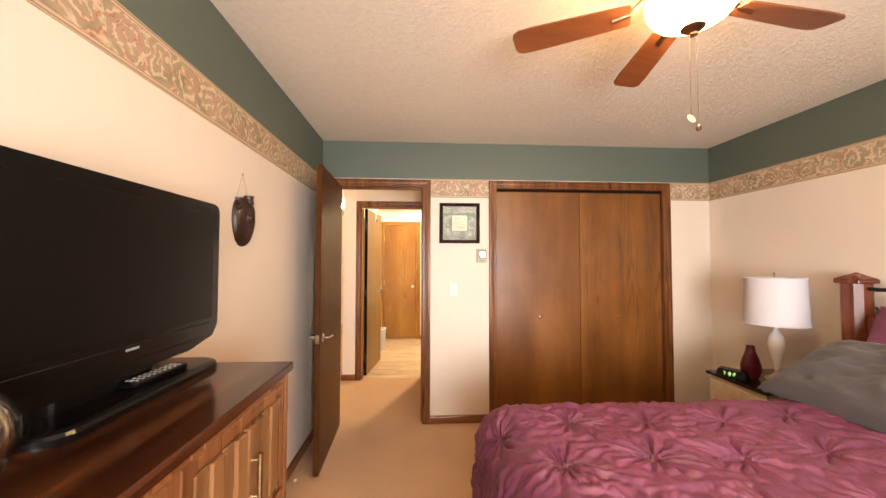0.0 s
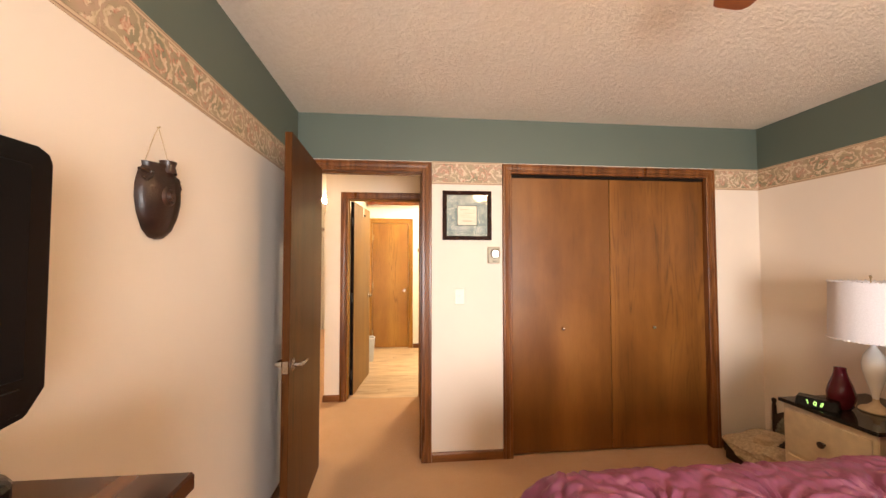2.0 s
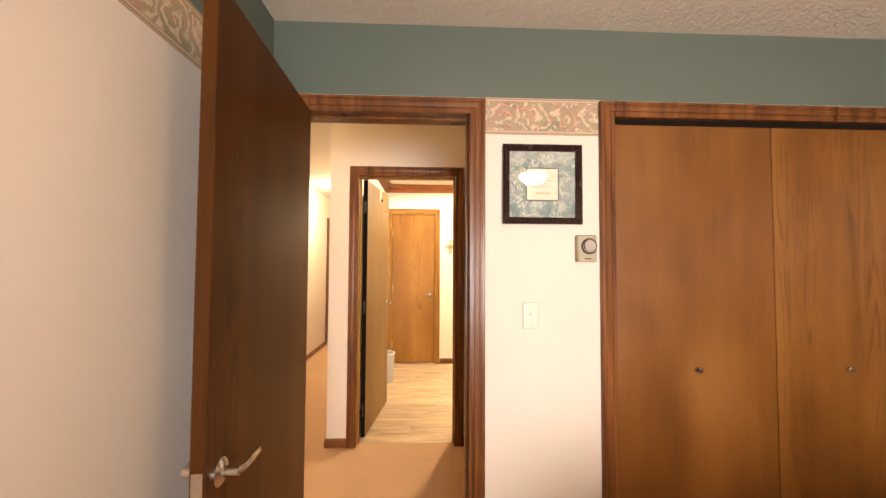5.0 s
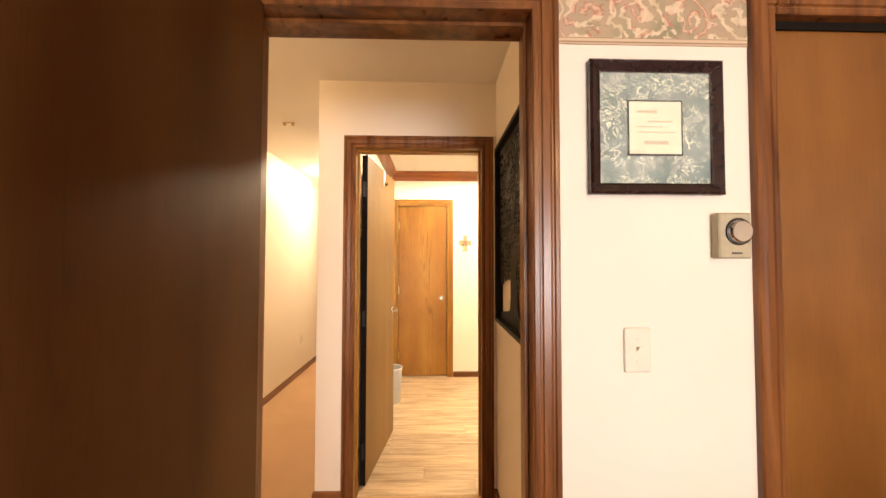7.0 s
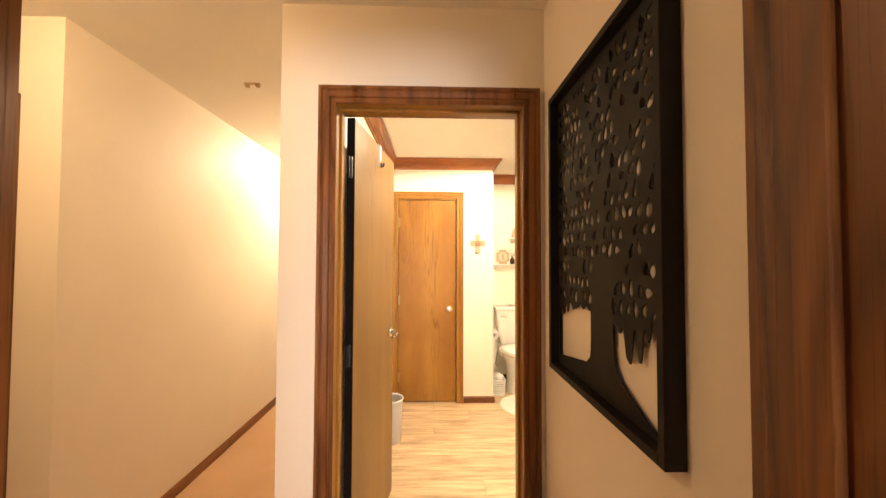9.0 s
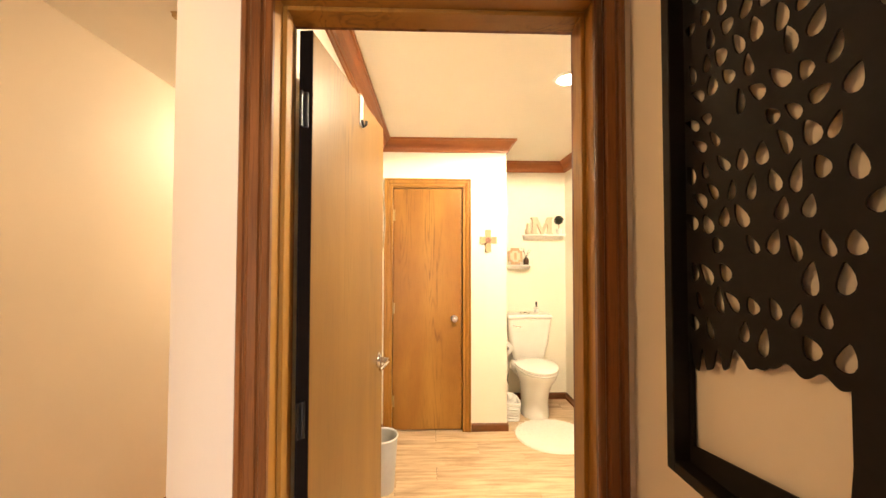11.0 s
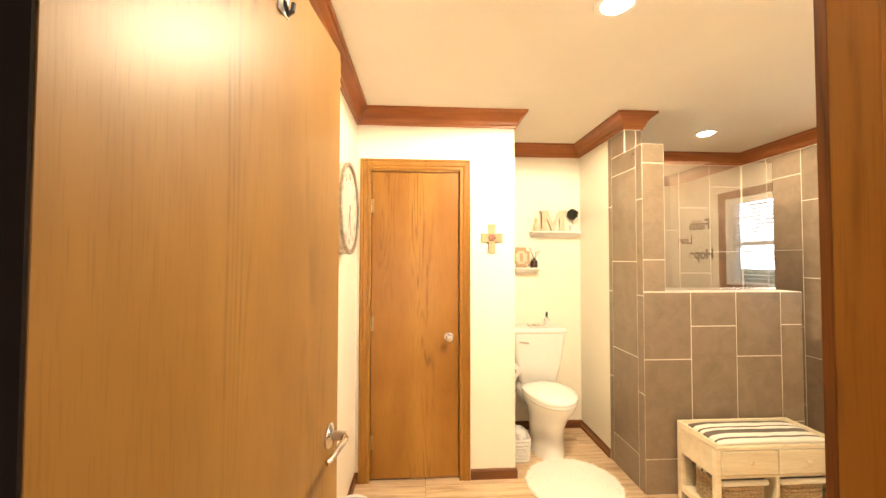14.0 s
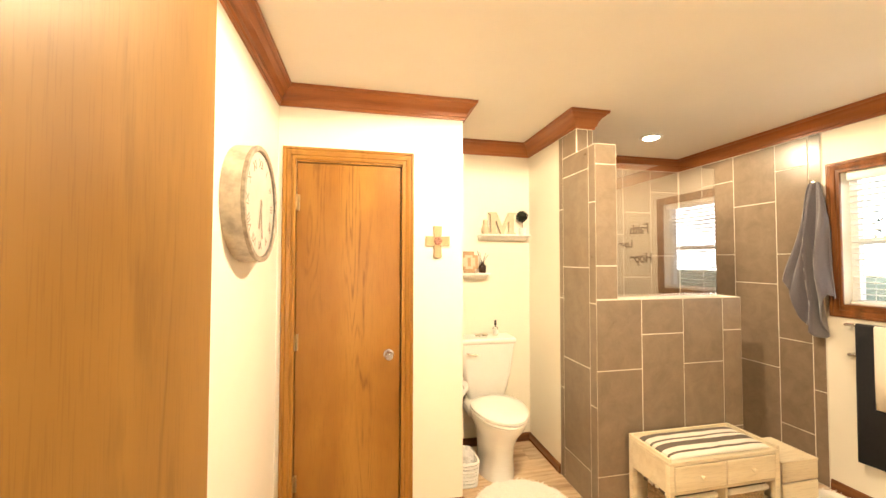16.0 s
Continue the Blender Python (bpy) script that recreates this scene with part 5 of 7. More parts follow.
# toy bed in the corner
M["blanket"] = plain("cream_knit_blanket", (0.48, 0.38, 0.25), 0.95, scale=60, vary=0.35, bump=0.4)
M["toy_dark"] = plain("dark_plush", (0.03, 0.022, 0.018), 0.95, scale=90, vary=0.5, bump=0.5)
M["toy_grey"] = plain("grey_green_plush", (0.16, 0.15, 0.11), 0.95, scale=70, vary=0.5, bump=0.5)
tb = thing("doll_bed", pose(2.755, 3.12, 0, 0, 0, -90), "small dark wooden doll bed in the corner", "doll bed")
b = bmesh.new()
arch = [(-0.22, 0.0)] + [(-0.22 + 0.44 * k / 14, 0.28 + 0.09 * math.sin(math.pi * k / 14)) for k in range(15)] + [(0.22, 0.0)]
lo = [b.verts.new((x, 0.20, z)) for x, z in arch]
hi = [b.verts.new((x, 0.222, z)) for x, z in arch]
b.faces.new(lo)
b.faces.new(hi[::-1])
for i in range(len(arch)):
    j = (i + 1) % len(arch)
    b.faces.new((lo[i], hi[i], hi[j], lo[j]))
part("headboard", b, M["carved"], tb)
part("footboard", boxes((-0.20, 0.20, -0.215, -0.198, 0.0, 0.09), bevel=0.006), M["carved"], tb)
for sx in (-0.22, 0.22):
    part("side_rail", boxes((sx - 0.01, sx + 0.01, -0.199, 0.199, 0.04, 0.11), bevel=0.003), M["carved"], tb)
    part("post", lathe([(0, 0.40), (0.014, 0.39), (0.016, 0.375), (0.010, 0.36), (0.014, 0.34), (0.014, 0.0), (0, 0)], 12, m=pose(sx * 1.03, 0.21, 0)), M["carved"], tb, "", True)
part("slats", boxes((-0.21, 0.21, -0.199, 0.199, 0.04, 0.055)), M["carved"], tb)


def lump(name, m, size, material, label, category, seed, amp=0.2):
    b = bmesh.new()
    bmesh.ops.create_icosphere(b, subdivisions=4, radius=1.0)
    for q in b.verts:
        n = q.co.normalized()
        k = 1 + amp * noise.noise(n * 1.6 + Vector((seed, 0, 0))) + amp * 0.45 * noise.noise(n * 4.5 + Vector((0, seed, 0)))
        q.co = m @ Vector((n.x * size[0] * k, n.y * size[1] * k, max(-size[2] * 0.6, n.z * size[2] * k)))
    return tagged(link_mesh(name, b, material, True), label, category)


lump("blanket", pose(2.69, 3.10, 0.125), (0.255, 0.235, 0.105), M["blanket"], "rumpled cream blanket on the doll bed", "blanket", 3, 0.25)
lump("plush_toy", pose(2.74, 2.99, 0.20), (0.10, 0.08, 0.055), M["toy_dark"], "dark plush toy lying on the blanket", "plush toy", 7, 0.4)
lump("plush_toy", pose(2.88, 3.12, 0.24), (0.06, 0.13, 0.075), M["toy_grey"], "grey-green plush toy by the headboard", "plush toy", 12, 0.4)
lump("plush_toy", pose(2.62, 3.10, 0.205), (0.06, 0.06, 0.04), M["cord"], "small tan plush toy on the blanket", "plush toy", 15, 0.3)

ds = thing("door_stop", pose(BX0 + 0.012, 2.62, 0.045), "small brass spring door stop on the baseboard", "door stop")
part("spring", tube([(k * 0.0012, 0.006 * math.cos(k * 0.8), 0.006 * math.sin(k * 0.8)) for k in range(56)], 0.0012, 5), M["brass"], ds, "", True)
part("tip", rod(bmesh.new(), (0.066, 0, 0), (0.078, 0, 0), 0.008, seg=12), M["white"], ds, "white rubber tip")

# ---- hall things ----


def curve_sheet(loops, thick):
    """A flat sheet with holes, from closed loops in its plane, as a mesh."""
    cu = bpy.data.curves.new("sheet", "CURVE")
    cu.dimensions, cu.fill_mode, cu.extrude = "2D", "BOTH", thick / 2
    for lp2 in loops:
        s = cu.splines.new("POLY")
        s.points.add(len(lp2) - 1)
        for p, (x, y) in zip(s.points, lp2):
            p.co = (x, y, 0, 1)
        s.use_cyclic_u = True
    tmp = bpy.data.objects.new("sheet", cu)
    me = bpy.data.meshes.new_from_object(tmp)
    b = bmesh.new()
    b.from_mesh(me)
    bpy.data.objects.remove(tmp)
    bpy.data.curves.remove(cu)
    bpy.data.meshes.remove(me)
    return b


def tree_panel():
    r = random.Random(21)
    PWd, PHt, F = 0.625, 0.925, 0.020
    t = thing("tree_wall_panel", pose(HX1 - 0.020, 4.160, 1.06, 90, 0, -90), "black metal wall panel with a cut-out spreading tree", "wall art")
    x0, x1, y0, y1 = -PWd / 2, PWd / 2, 0.0, PHt
    for a, b2, c, d2 in ((x0, x0 + F, y0, y1), (x1 - F, x1, y0, y1), (x0 + F, x1 - F, y0, y0 + F), (x0 + F, x1 - F, y1 - F, y1)):
        part("frame_bar", boxes((a, b2, c, d2, -0.019, 0.022), bevel=0.0012), M["panel_black"], t)
    inner = [(x0 + F * 0.5, y0 + F * 0.5), (x1 - F * 0.5, y0 + F * 0.5), (x1 - F * 0.5, y1 - F * 0.5), (x0 + F * 0.5, y1 - F * 0.5)]
    loops = [inner]

    # open sky either side of the trunk, under a ragged canopy hem with drooping leaf fingers
    def finger(x, at, wide, deep):
        return deep * math.exp(-((x - at) / wide) ** 4)

    def hem_left(x):
        return 0.232 - finger(x, -0.245, 0.012, 0.045) - finger(x, -0.212, 0.010, 0.028) - finger(x, -0.275, 0.010, 0.05) - finger(x, -0.16, 0.016, 0.018) + 0.006 * math.sin(x * 150)

    def hem_right(x):
        rise = 0.215 + 0.072 / (1 + math.exp(-(x - 0.235) / 0.014))
        return rise - finger(x, 0.147, 0.017, 0.074) - finger(x, 0.190, 0.013, 0.062) - finger(x, 0.108, 0.009, 0.020) - finger(x, 0.222, 0.010, 0.030) - finger(x, 0.285, 0.020, 0.018) + 0.004 * math.sin(x * 190)

    lx0, lx1 = x0 + F + 0.004, -0.044
    loops.append([(lx0, 0.050), (lx0 + 0.08, 0.062), (lx1 - 0.03, 0.082), (lx1 - 0.004, 0.105), (lx1, 0.15)] + [(lx1 - (lx1 - lx0) * k / 70, hem_left(lx1 - (lx1 - lx0) * k / 70)) for k in range(71)])
    rx0, rx1 = 0.078, x1 - F - 0.004
    loops.append([(rx0, 0.17), (rx0 + 0.004, 0.125), (rx0 + 0.030, 0.092), (rx0 + 0.085, 0.066), (rx0 + 0.15, F + 0.016), (rx1, F + 0.010)] + [(rx1 - (rx1 - rx0) * k / 90, hem_right(rx1 - (rx1 - rx0) * k / 90)) for k in range(91)])

    boughs = [((0.02, 0.24), (0.03, 0.60)), ((0.02, 0.34), (-0.20, 0.62)), ((0.03, 0.30), (0.25, 0.47)), ((0.03, 0.45), (0.20, 0.80)), ((0.02, 0.50), (-0.10, 0.85)), ((-0.02, 0.30), (-0.27, 0.40)), ((0.12, 0.38), (0.28, 0.66))]

    def near_bough(x, y):
        best = 9.0
        for (ax, ay), (bx, by) in boughs:
            f = max(0.0, min(1.0, ((x - ax) * (bx - ax) + (y - ay) * (by - ay)) / ((bx - ax) ** 2 + (by - ay) ** 2)))
            best = min(best, math.hypot(x - ax - f * (bx - ax), y - ay - f * (by - ay)) - 0.011 * (1 - 0.7 * f))
        return best

    def above_hem(x, y):
        if x < lx1 + 0.01:
            return y - min(hem_left(x + k) for k in (-0.012, 0, 0.012)) > 0.034 + max(0.0, hem_left(x) - hem_left(x + 0.012))
        if x > rx0 - 0.01:
            return y - max(hem_right(x + k) for k in (-0.014, 0, 0.014)) > 0.030
        return y > 0.36

    gy, row = 0.262, 0
    while gy < y1 - F - 0.026:
        gx = x0 + F + 0.016 + (0.016 if row % 2 else 0)
        while gx < x1 - F - 0.014:
            cx, cy2 = gx + r.uniform(-0.004, 0.004), gy + r.uniform(-0.005, 0.005)
            thick = noise.noise((cx * 9, cy2 * 9, 4.0))
            if above_hem(cx, cy2) and near_bough(cx, cy2) > 0.002 and r.random() < 0.90 + 0.45 * thick:
                ang = math.radians(90) + (cx - 0.02) * -1.6 + r.uniform(-0.55, 0.55)
                L, Wd = r.uniform(0.013, 0.0215), r.uniform(0.0068, 0.0112)
                if r.random() < 0.10:
                    ang = r.uniform(-0.3, 0.3)
                    L = min(L, 0.0135)
                bend = r.uniform(-0.35, 0.35)
                pts = []
                for k in range(14):
                    q = 2 * math.pi * k / 14
                    ex = L * math.cos(q)
                    ey = Wd * math.sin(q) * (1 - 0.45 * math.cos(q)) + bend * ex * ex / L * 0.5
                    pts.append((cx + ex * math.cos(ang) - ey * math.sin(ang), cy2 + ex * math.sin(ang) + ey * math.cos(ang)))
                loops.append(pts)
            gx += 0.0325
        gy += 0.043
        row += 1
    part("tree_sheet", curve_sheet(loops, 0.003), M["panel_black"], t, "cut-out tree with many leaf-shaped holes").location.z = -0.008


M["panel_black"] = plain("matt_black_metal", (0.006, 0.0045, 0.004), 0.6, scale=60, vary=0.3, Specular_IOR_Level=0.25)
tree_panel()
wall_plate("outlet", pose(CX0, 7.05, 0.42, 0, 0, 90), "almond wall outlet low on the corridor wall", False)
sp = thing("ceiling_bracket", pose(-1.0, 5.32, H), "small tarnished metal bracket on the corridor ceiling", "ceiling bracket")
part("plate", boxes((-0.045, 0.045, -0.012, 0.012, -0.004, 0.0), bevel=0.001), M["brass"], sp)
for x in (-0.03, 0.03):
    part("clip", boxes((x - 0.01, x + 0.01, -0.012, 0.012, -0.022, -0.0042), bevel=0.002), M["brass"], sp)
hl = thing("hall_light", pose(-1.28, 4.12, H), "small lit dome light on the hall ceiling", "ceiling light")
part("base", lathe([(0, 0), (0.09, 0), (0.088, -0.015), (0.075, -0.02), (0, -0.02)], 32), M["brass"], hl, "", True)
part("dome", lathe([(0.074, -0.0205), (0.072, -0.045), (0.055, -0.072), (0.03, -0.086), (0, -0.09)], 32), M["hall_glass"], hl, "lit frosted glass dome", True)
dl = thing("corridor_light", pose(-1.05, 6.92, H), "small lit dome light on the corridor ceiling", "ceiling light")
part("base", lathe([(0, 0), (0.09, 0), (0.088, -0.015), (0.075, -0.02), (0, -0.02)], 32), M["brass"], dl, "", True)
part("dome", lathe([(0.074, -0.0205), (0.072, -0.045), (0.055, -0.072), (0.03, -0.086), (0, -0.09)], 32), M["dome_glass"], dl, "lit frosted glass dome", True)

# ---- bath things ----


def downlight(x, y):
    t = thing("downlight", pose(x, y, H), "white recessed ceiling downlight, lit", "downlight", "bath downlights")
    part("trim_ring", lathe([(0.055, -0.001), (0.085, -0.001), (0.083, -0.006), (0.060, -0.008), (0.055, -0.004)], 36), M["white"], t, "", True)
    part("lens", lathe([(0, -0.022), (0.03, -0.020), (0.05, -0.014), (0.0545, -0.005), (0.0545, -0.001), (0, -0.001)], 36), M["bulb"], t, "glowing lens")


downlight(0.78, 5.80)
downlight(2.25, 7.16)

M["clock_rim"] = plain("whitewashed_clock_rim", (0.60, 0.51, 0.40), 0.55, scale=14, vary=0.5, bump=0.2)
M["clock_edge"] = plain("weathered_metal_ring", (0.36, 0.30, 0.23), 0.45, 0.3, scale=40, vary=0.4)
M["clock_face"] = plain("aged_clock_face", (0.56, 0.50, 0.43), 0.6, scale=7, vary=0.15)
ck = thing("wall_clock", pose(AX0, 6.29, 1.696, 90, 0, 90), "large round wall clock with a weathered rim", "clock")
part("rim", lathe([(0.0, 0.0), (0.222, 0.0), (0.224, 0.004), (0.224, 0.066), (0.0, 0.0665)], 64, m=Matrix()), M["clock_rim"], ck, "whitewashed wooden drum", True)
part("edge", lathe([(0.204, 0.067), (0.226, 0.067), (0.228, 0.072), (0.226, 0.080), (0.210, 0.081), (0.204, 0.076)], 64), M["clock_edge"], ck, "dark metal ring", True)
face = part("face", lathe([(0, 0.0695), (0.2035, 0.0695), (0.2035, 0.067), (0, 0.067)], 64), M["clock_face"], ck)
M["numeral"] = plain("grey_numerals", (0.27, 0.23, 0.19), 0.7)


def lettering(text, size, extrude, material, name, parent, m, bold=0.0):
    cu = bpy.data.curves.new("lettering", "FONT")
    cu.body, cu.size, cu.extrude, cu.align_x, cu.align_y = text, size, extrude, "CENTER", "CENTER"
    cu.offset = bold
    tmp = bpy.data.objects.new("lettering", cu)
    me = bpy.data.meshes.new_from_object(tmp)
    bpy.data.objects.remove(tmp)
    bpy.data.curves.remove(cu)
    me.materials.clear()
    me.materials.append(material)
    ob = new(name, me)
    ob.parent = parent
    ob.matrix_local = m
    return ob


for k, tx in enumerate(("XII", "I", "II", "III", "IIII", "V", "VI", "VII", "VIII", "IX", "X", "XI")):
    a = radians(90 - 30 * k)
    lettering(tx, 0.048, 0.0004, M["numeral"], "numeral", face, pose(0.158 * math.cos(a), 0.158 * math.sin(a), 0.0705, 0, 0, -30 * k))
for a, L, w in ((-105, 0.10, 0.005), (-82, 0.135, 0.0038)):
    part("hand_bar", boxes((-0.02, L, -w, w, 0.0725, 0.0742)), M["numeral"], ck).matrix_local = pose(0, 0, 0, 0, 0, a)
part("pin", lathe([(0, 0.077), (0.008, 0.076), (0.009, 0.0745), (0, 0.0743)], 16), M["numeral"], ck)

cr = thing("wall_cross", pose(0.498, CLY, 1.592, 90, 0, 0), "pale wooden cross with a rose in the middle", "cross")
M["pale_wood"] = wood("pale_pine", (0.30, 0.21, 0.10), (0.40, 0.30, 0.165), (0.48, 0.38, 0.22), (0.45, 0.6), "y", 2.0, 0.35)
b = curve_sheet([[(-0.024, -0.10), (0.024, -0.10), (0.021, -0.028), (0.072, -0.030), (0.072, 0.028), (0.022, 0.026), (0.025, 0.088), (-0.025, 0.088), (-0.022, 0.026), (-0.072, 0.028), (-0.072, -0.030), (-0.021, -0.028)]], 0.016)
part("cross", b, M["pale_wood"], cr).location.z = 0.009
M["rose"] = plain("dusty_rose_resin", (0.36, 0.17, 0.12), 0.5, scale=60, vary=0.4)
for k in range(6):
    a = k * 1.047
    part("petal", lathe([(0, 0.010), (0.008, 0.007), (0.012, 0), (0, -0.001)], 12, m=pose(0.015 * math.cos(a), 0.015 * math.sin(a), 0.018, 20 * math.sin(a), -20 * math.cos(a), 0)), M["rose"], cr, "", True)
part("bud", lathe([(0, 0.014), (0.006, 0.011), (0.008, 0.0), (0, -0.001)], 12, m=pose(0, 0, 0.018)), M["rose"], cr, "", True)


def ledge(x0, x1, z, name="wall_shelf"):
    t = thing(name, pose((x0 + x1) / 2, ALY, z), "white moulded picture-ledge shelf on the alcove wall", "shelf", "alcove shelves")
    w = (x1 - x0) / 2
    part("board", boxes((-w, w, -0.115, 0.0, 0.020, 0.034), bevel=0.003), M["white"], t)
    b = sweep([(-w + 0.012, 0.0), (w - 0.012, 0.0)], [(0.0, -0.012), (0.03, -0.012), (0.055, 0.002), (0.085, 0.010), (0.10, 0.0195), (0.0, 0.0195)])
    part("moulding", b, M["white"], t)
    return t


ledge(0.955, 1.375, 1.648)
ledge(0.62 + 0.04, 1.03, 1.342)
US, LS = 1.682, 1.376
M["letter"] = plain("cream_painted_letter", (0.58, 0.48, 0.34), 0.5, scale=30)
mt2 = thing("letter_m", pose(1.145, ALY - 0.055, US, 90, 0, 0), "cream wooden letter M standing on the shelf", "letter")
b = curve_sheet([[(-0.11, 0), (-0.035, 0), (-0.035, 0.014), (-0.052, 0.018), (-0.050, 0.115), (-0.004, 0), (0.014, 0), (0.062, 0.118), (0.062, 0.018), (0.046, 0.014), (0.046, 0), (0.12, 0), (0.12, 0.014), (0.104, 0.018), (0.104, 0.162), (0.12, 0.166), (0.12, 0.18), (0.058, 0.18), (0.008, 0.062), (-0.044, 0.18), (-0.11, 0.18), (-0.11, 0.166), (-0.094, 0.162), (-0.090, 0.018), (-0.11, 0.014)]], 0.022)
part("letter", b, M["letter"], mt2)
tp = thing("topiary", pose(1.325, ALY - 0.055, US), "dark ball topiary in a small white pot", "topiary")
part("pot", lathe([(0, 0), (0.024, 0), (0.031, 0.05), (0.033, 0.052), (0.033, 0.058), (0.028, 0.058), (0, 0.05)], 24), M["white"], tp, "", True)
part("stem", rod(bmesh.new(), (0, 0, 0.05), (0, 0, 0.12), 0.003, seg=8), M["bark"], tp)
b = bmesh.new()
rq = random.Random(2)
for k in range(420):
    n = Vector((rq.gauss(0, 1), rq.gauss(0, 1), rq.gauss(0, 1))).normalized()
    c = Vector((0, 0, 0.152)) + n * rq.uniform(0.034, 0.047)
    m = Matrix.Translation(c) @ n.to_track_quat("Z", "Y").to_matrix().to_4x4() @ pose(0, 0, 0, rq.uniform(-50, 50), rq.uniform(-50, 50), rq.uniform(0, 360))
    s = rq.uniform(0.006, 0.011)
    b.faces.new([b.verts.new(m @ Vector(p)) for p in ((-s, 0, 0), (0, -s * 0.5, 0.002), (s, 0, 0), (0, s * 0.5, 0.002))])
bmesh.ops.create_icosphere(b, subdivisions=2, radius=0.036, matrix=Matrix.Translation((0, 0, 0.152)))
M["dark_leaf"] = plain("dark_topiary_leaves", (0.020, 0.024, 0.012), 0.8, scale=80, vary=0.4)
part("ball", b, M["dark_leaf"], tp)
rb = thing("rabbit_figure", pose(1.01, ALY - 0.055, US), "small cream ceramic rabbit-shaped ornament", "ornament")
part("body", lathe([(0, 0), (0.026, 0), (0.034, 0.02), (0.034, 0.045), (0.022, 0.07), (0.019, 0.085), (0.021, 0.10), (0.014, 0.118), (0, 0.123)], 24), M["letter"], rb, "", True)
tr = thing("carved_tray", pose(0.875, ALY - 0.05, LS, -8, 0, 0), "rounded tan wooden tray leaning on the shelf", "tray")
b = boxes((-0.075, 0.075, -0.012, 0.0, 0.0, 0.17))
bmesh.ops.bevel(b, geom=[e for e in b.edges if abs(e.verts[0].co.y - e.verts[1].co.y) > 0.005], offset=0.03, segments=5, affect="EDGES")
M["tan_wood"] = wood("tan_tray_wood", (0.30, 0.18, 0.09), (0.40, 0.26, 0.14), (0.50, 0.35, 0.21), (0.4, 0.55), "z", 2, 0.3)
part("board", b, M["tan_wood"], tr)
b = boxes((-0.05, 0.05, -0.016, -0.0125, 0.03, 0.14))
bmesh.ops.bevel(b, geom=[e for e in b.edges if abs(e.verts[0].co.y - e.verts[1].co.y) > 0.002], offset=0.02, segments=4, affect="EDGES")
ins = part("panel", b, M["letter"], tr, "cream inset panel")
part("initial_bar", boxes((-0.012, 0.012, -0.0185, -0.0162, 0.05, 0.12)), M["tan_wood"], ins)
rd = thing("reed_diffuser", pose(0.985, ALY - 0.055, LS), "amber reed diffuser bottle with dark sticks", "diffuser")
M["amber_glass"] = plain("dark_amber_glass", (0.035, 0.012, 0.006), 0.12, scale=10)
part("bottle", lathe([(0, 0), (0.027, 0), (0.029, 0.004), (0.029, 0.055), (0.022, 0.064), (0.013, 0.068), (0.013, 0.080), (0, 0.080)], 24), M["amber_glass"], rd, "", True)
for k, (dx, dy) in enumerate(((-0.045, 0.0), (-0.02, 0.02), (0.03, 0.01), (0.045, -0.01), (0.01, -0.02))):
    part("reed", rod(bmesh.new(), (0, 0, 0.07), (dx, dy, 0.175 - 0.01 * k), 0.0018, seg=6), M["toy_dark"], rd)


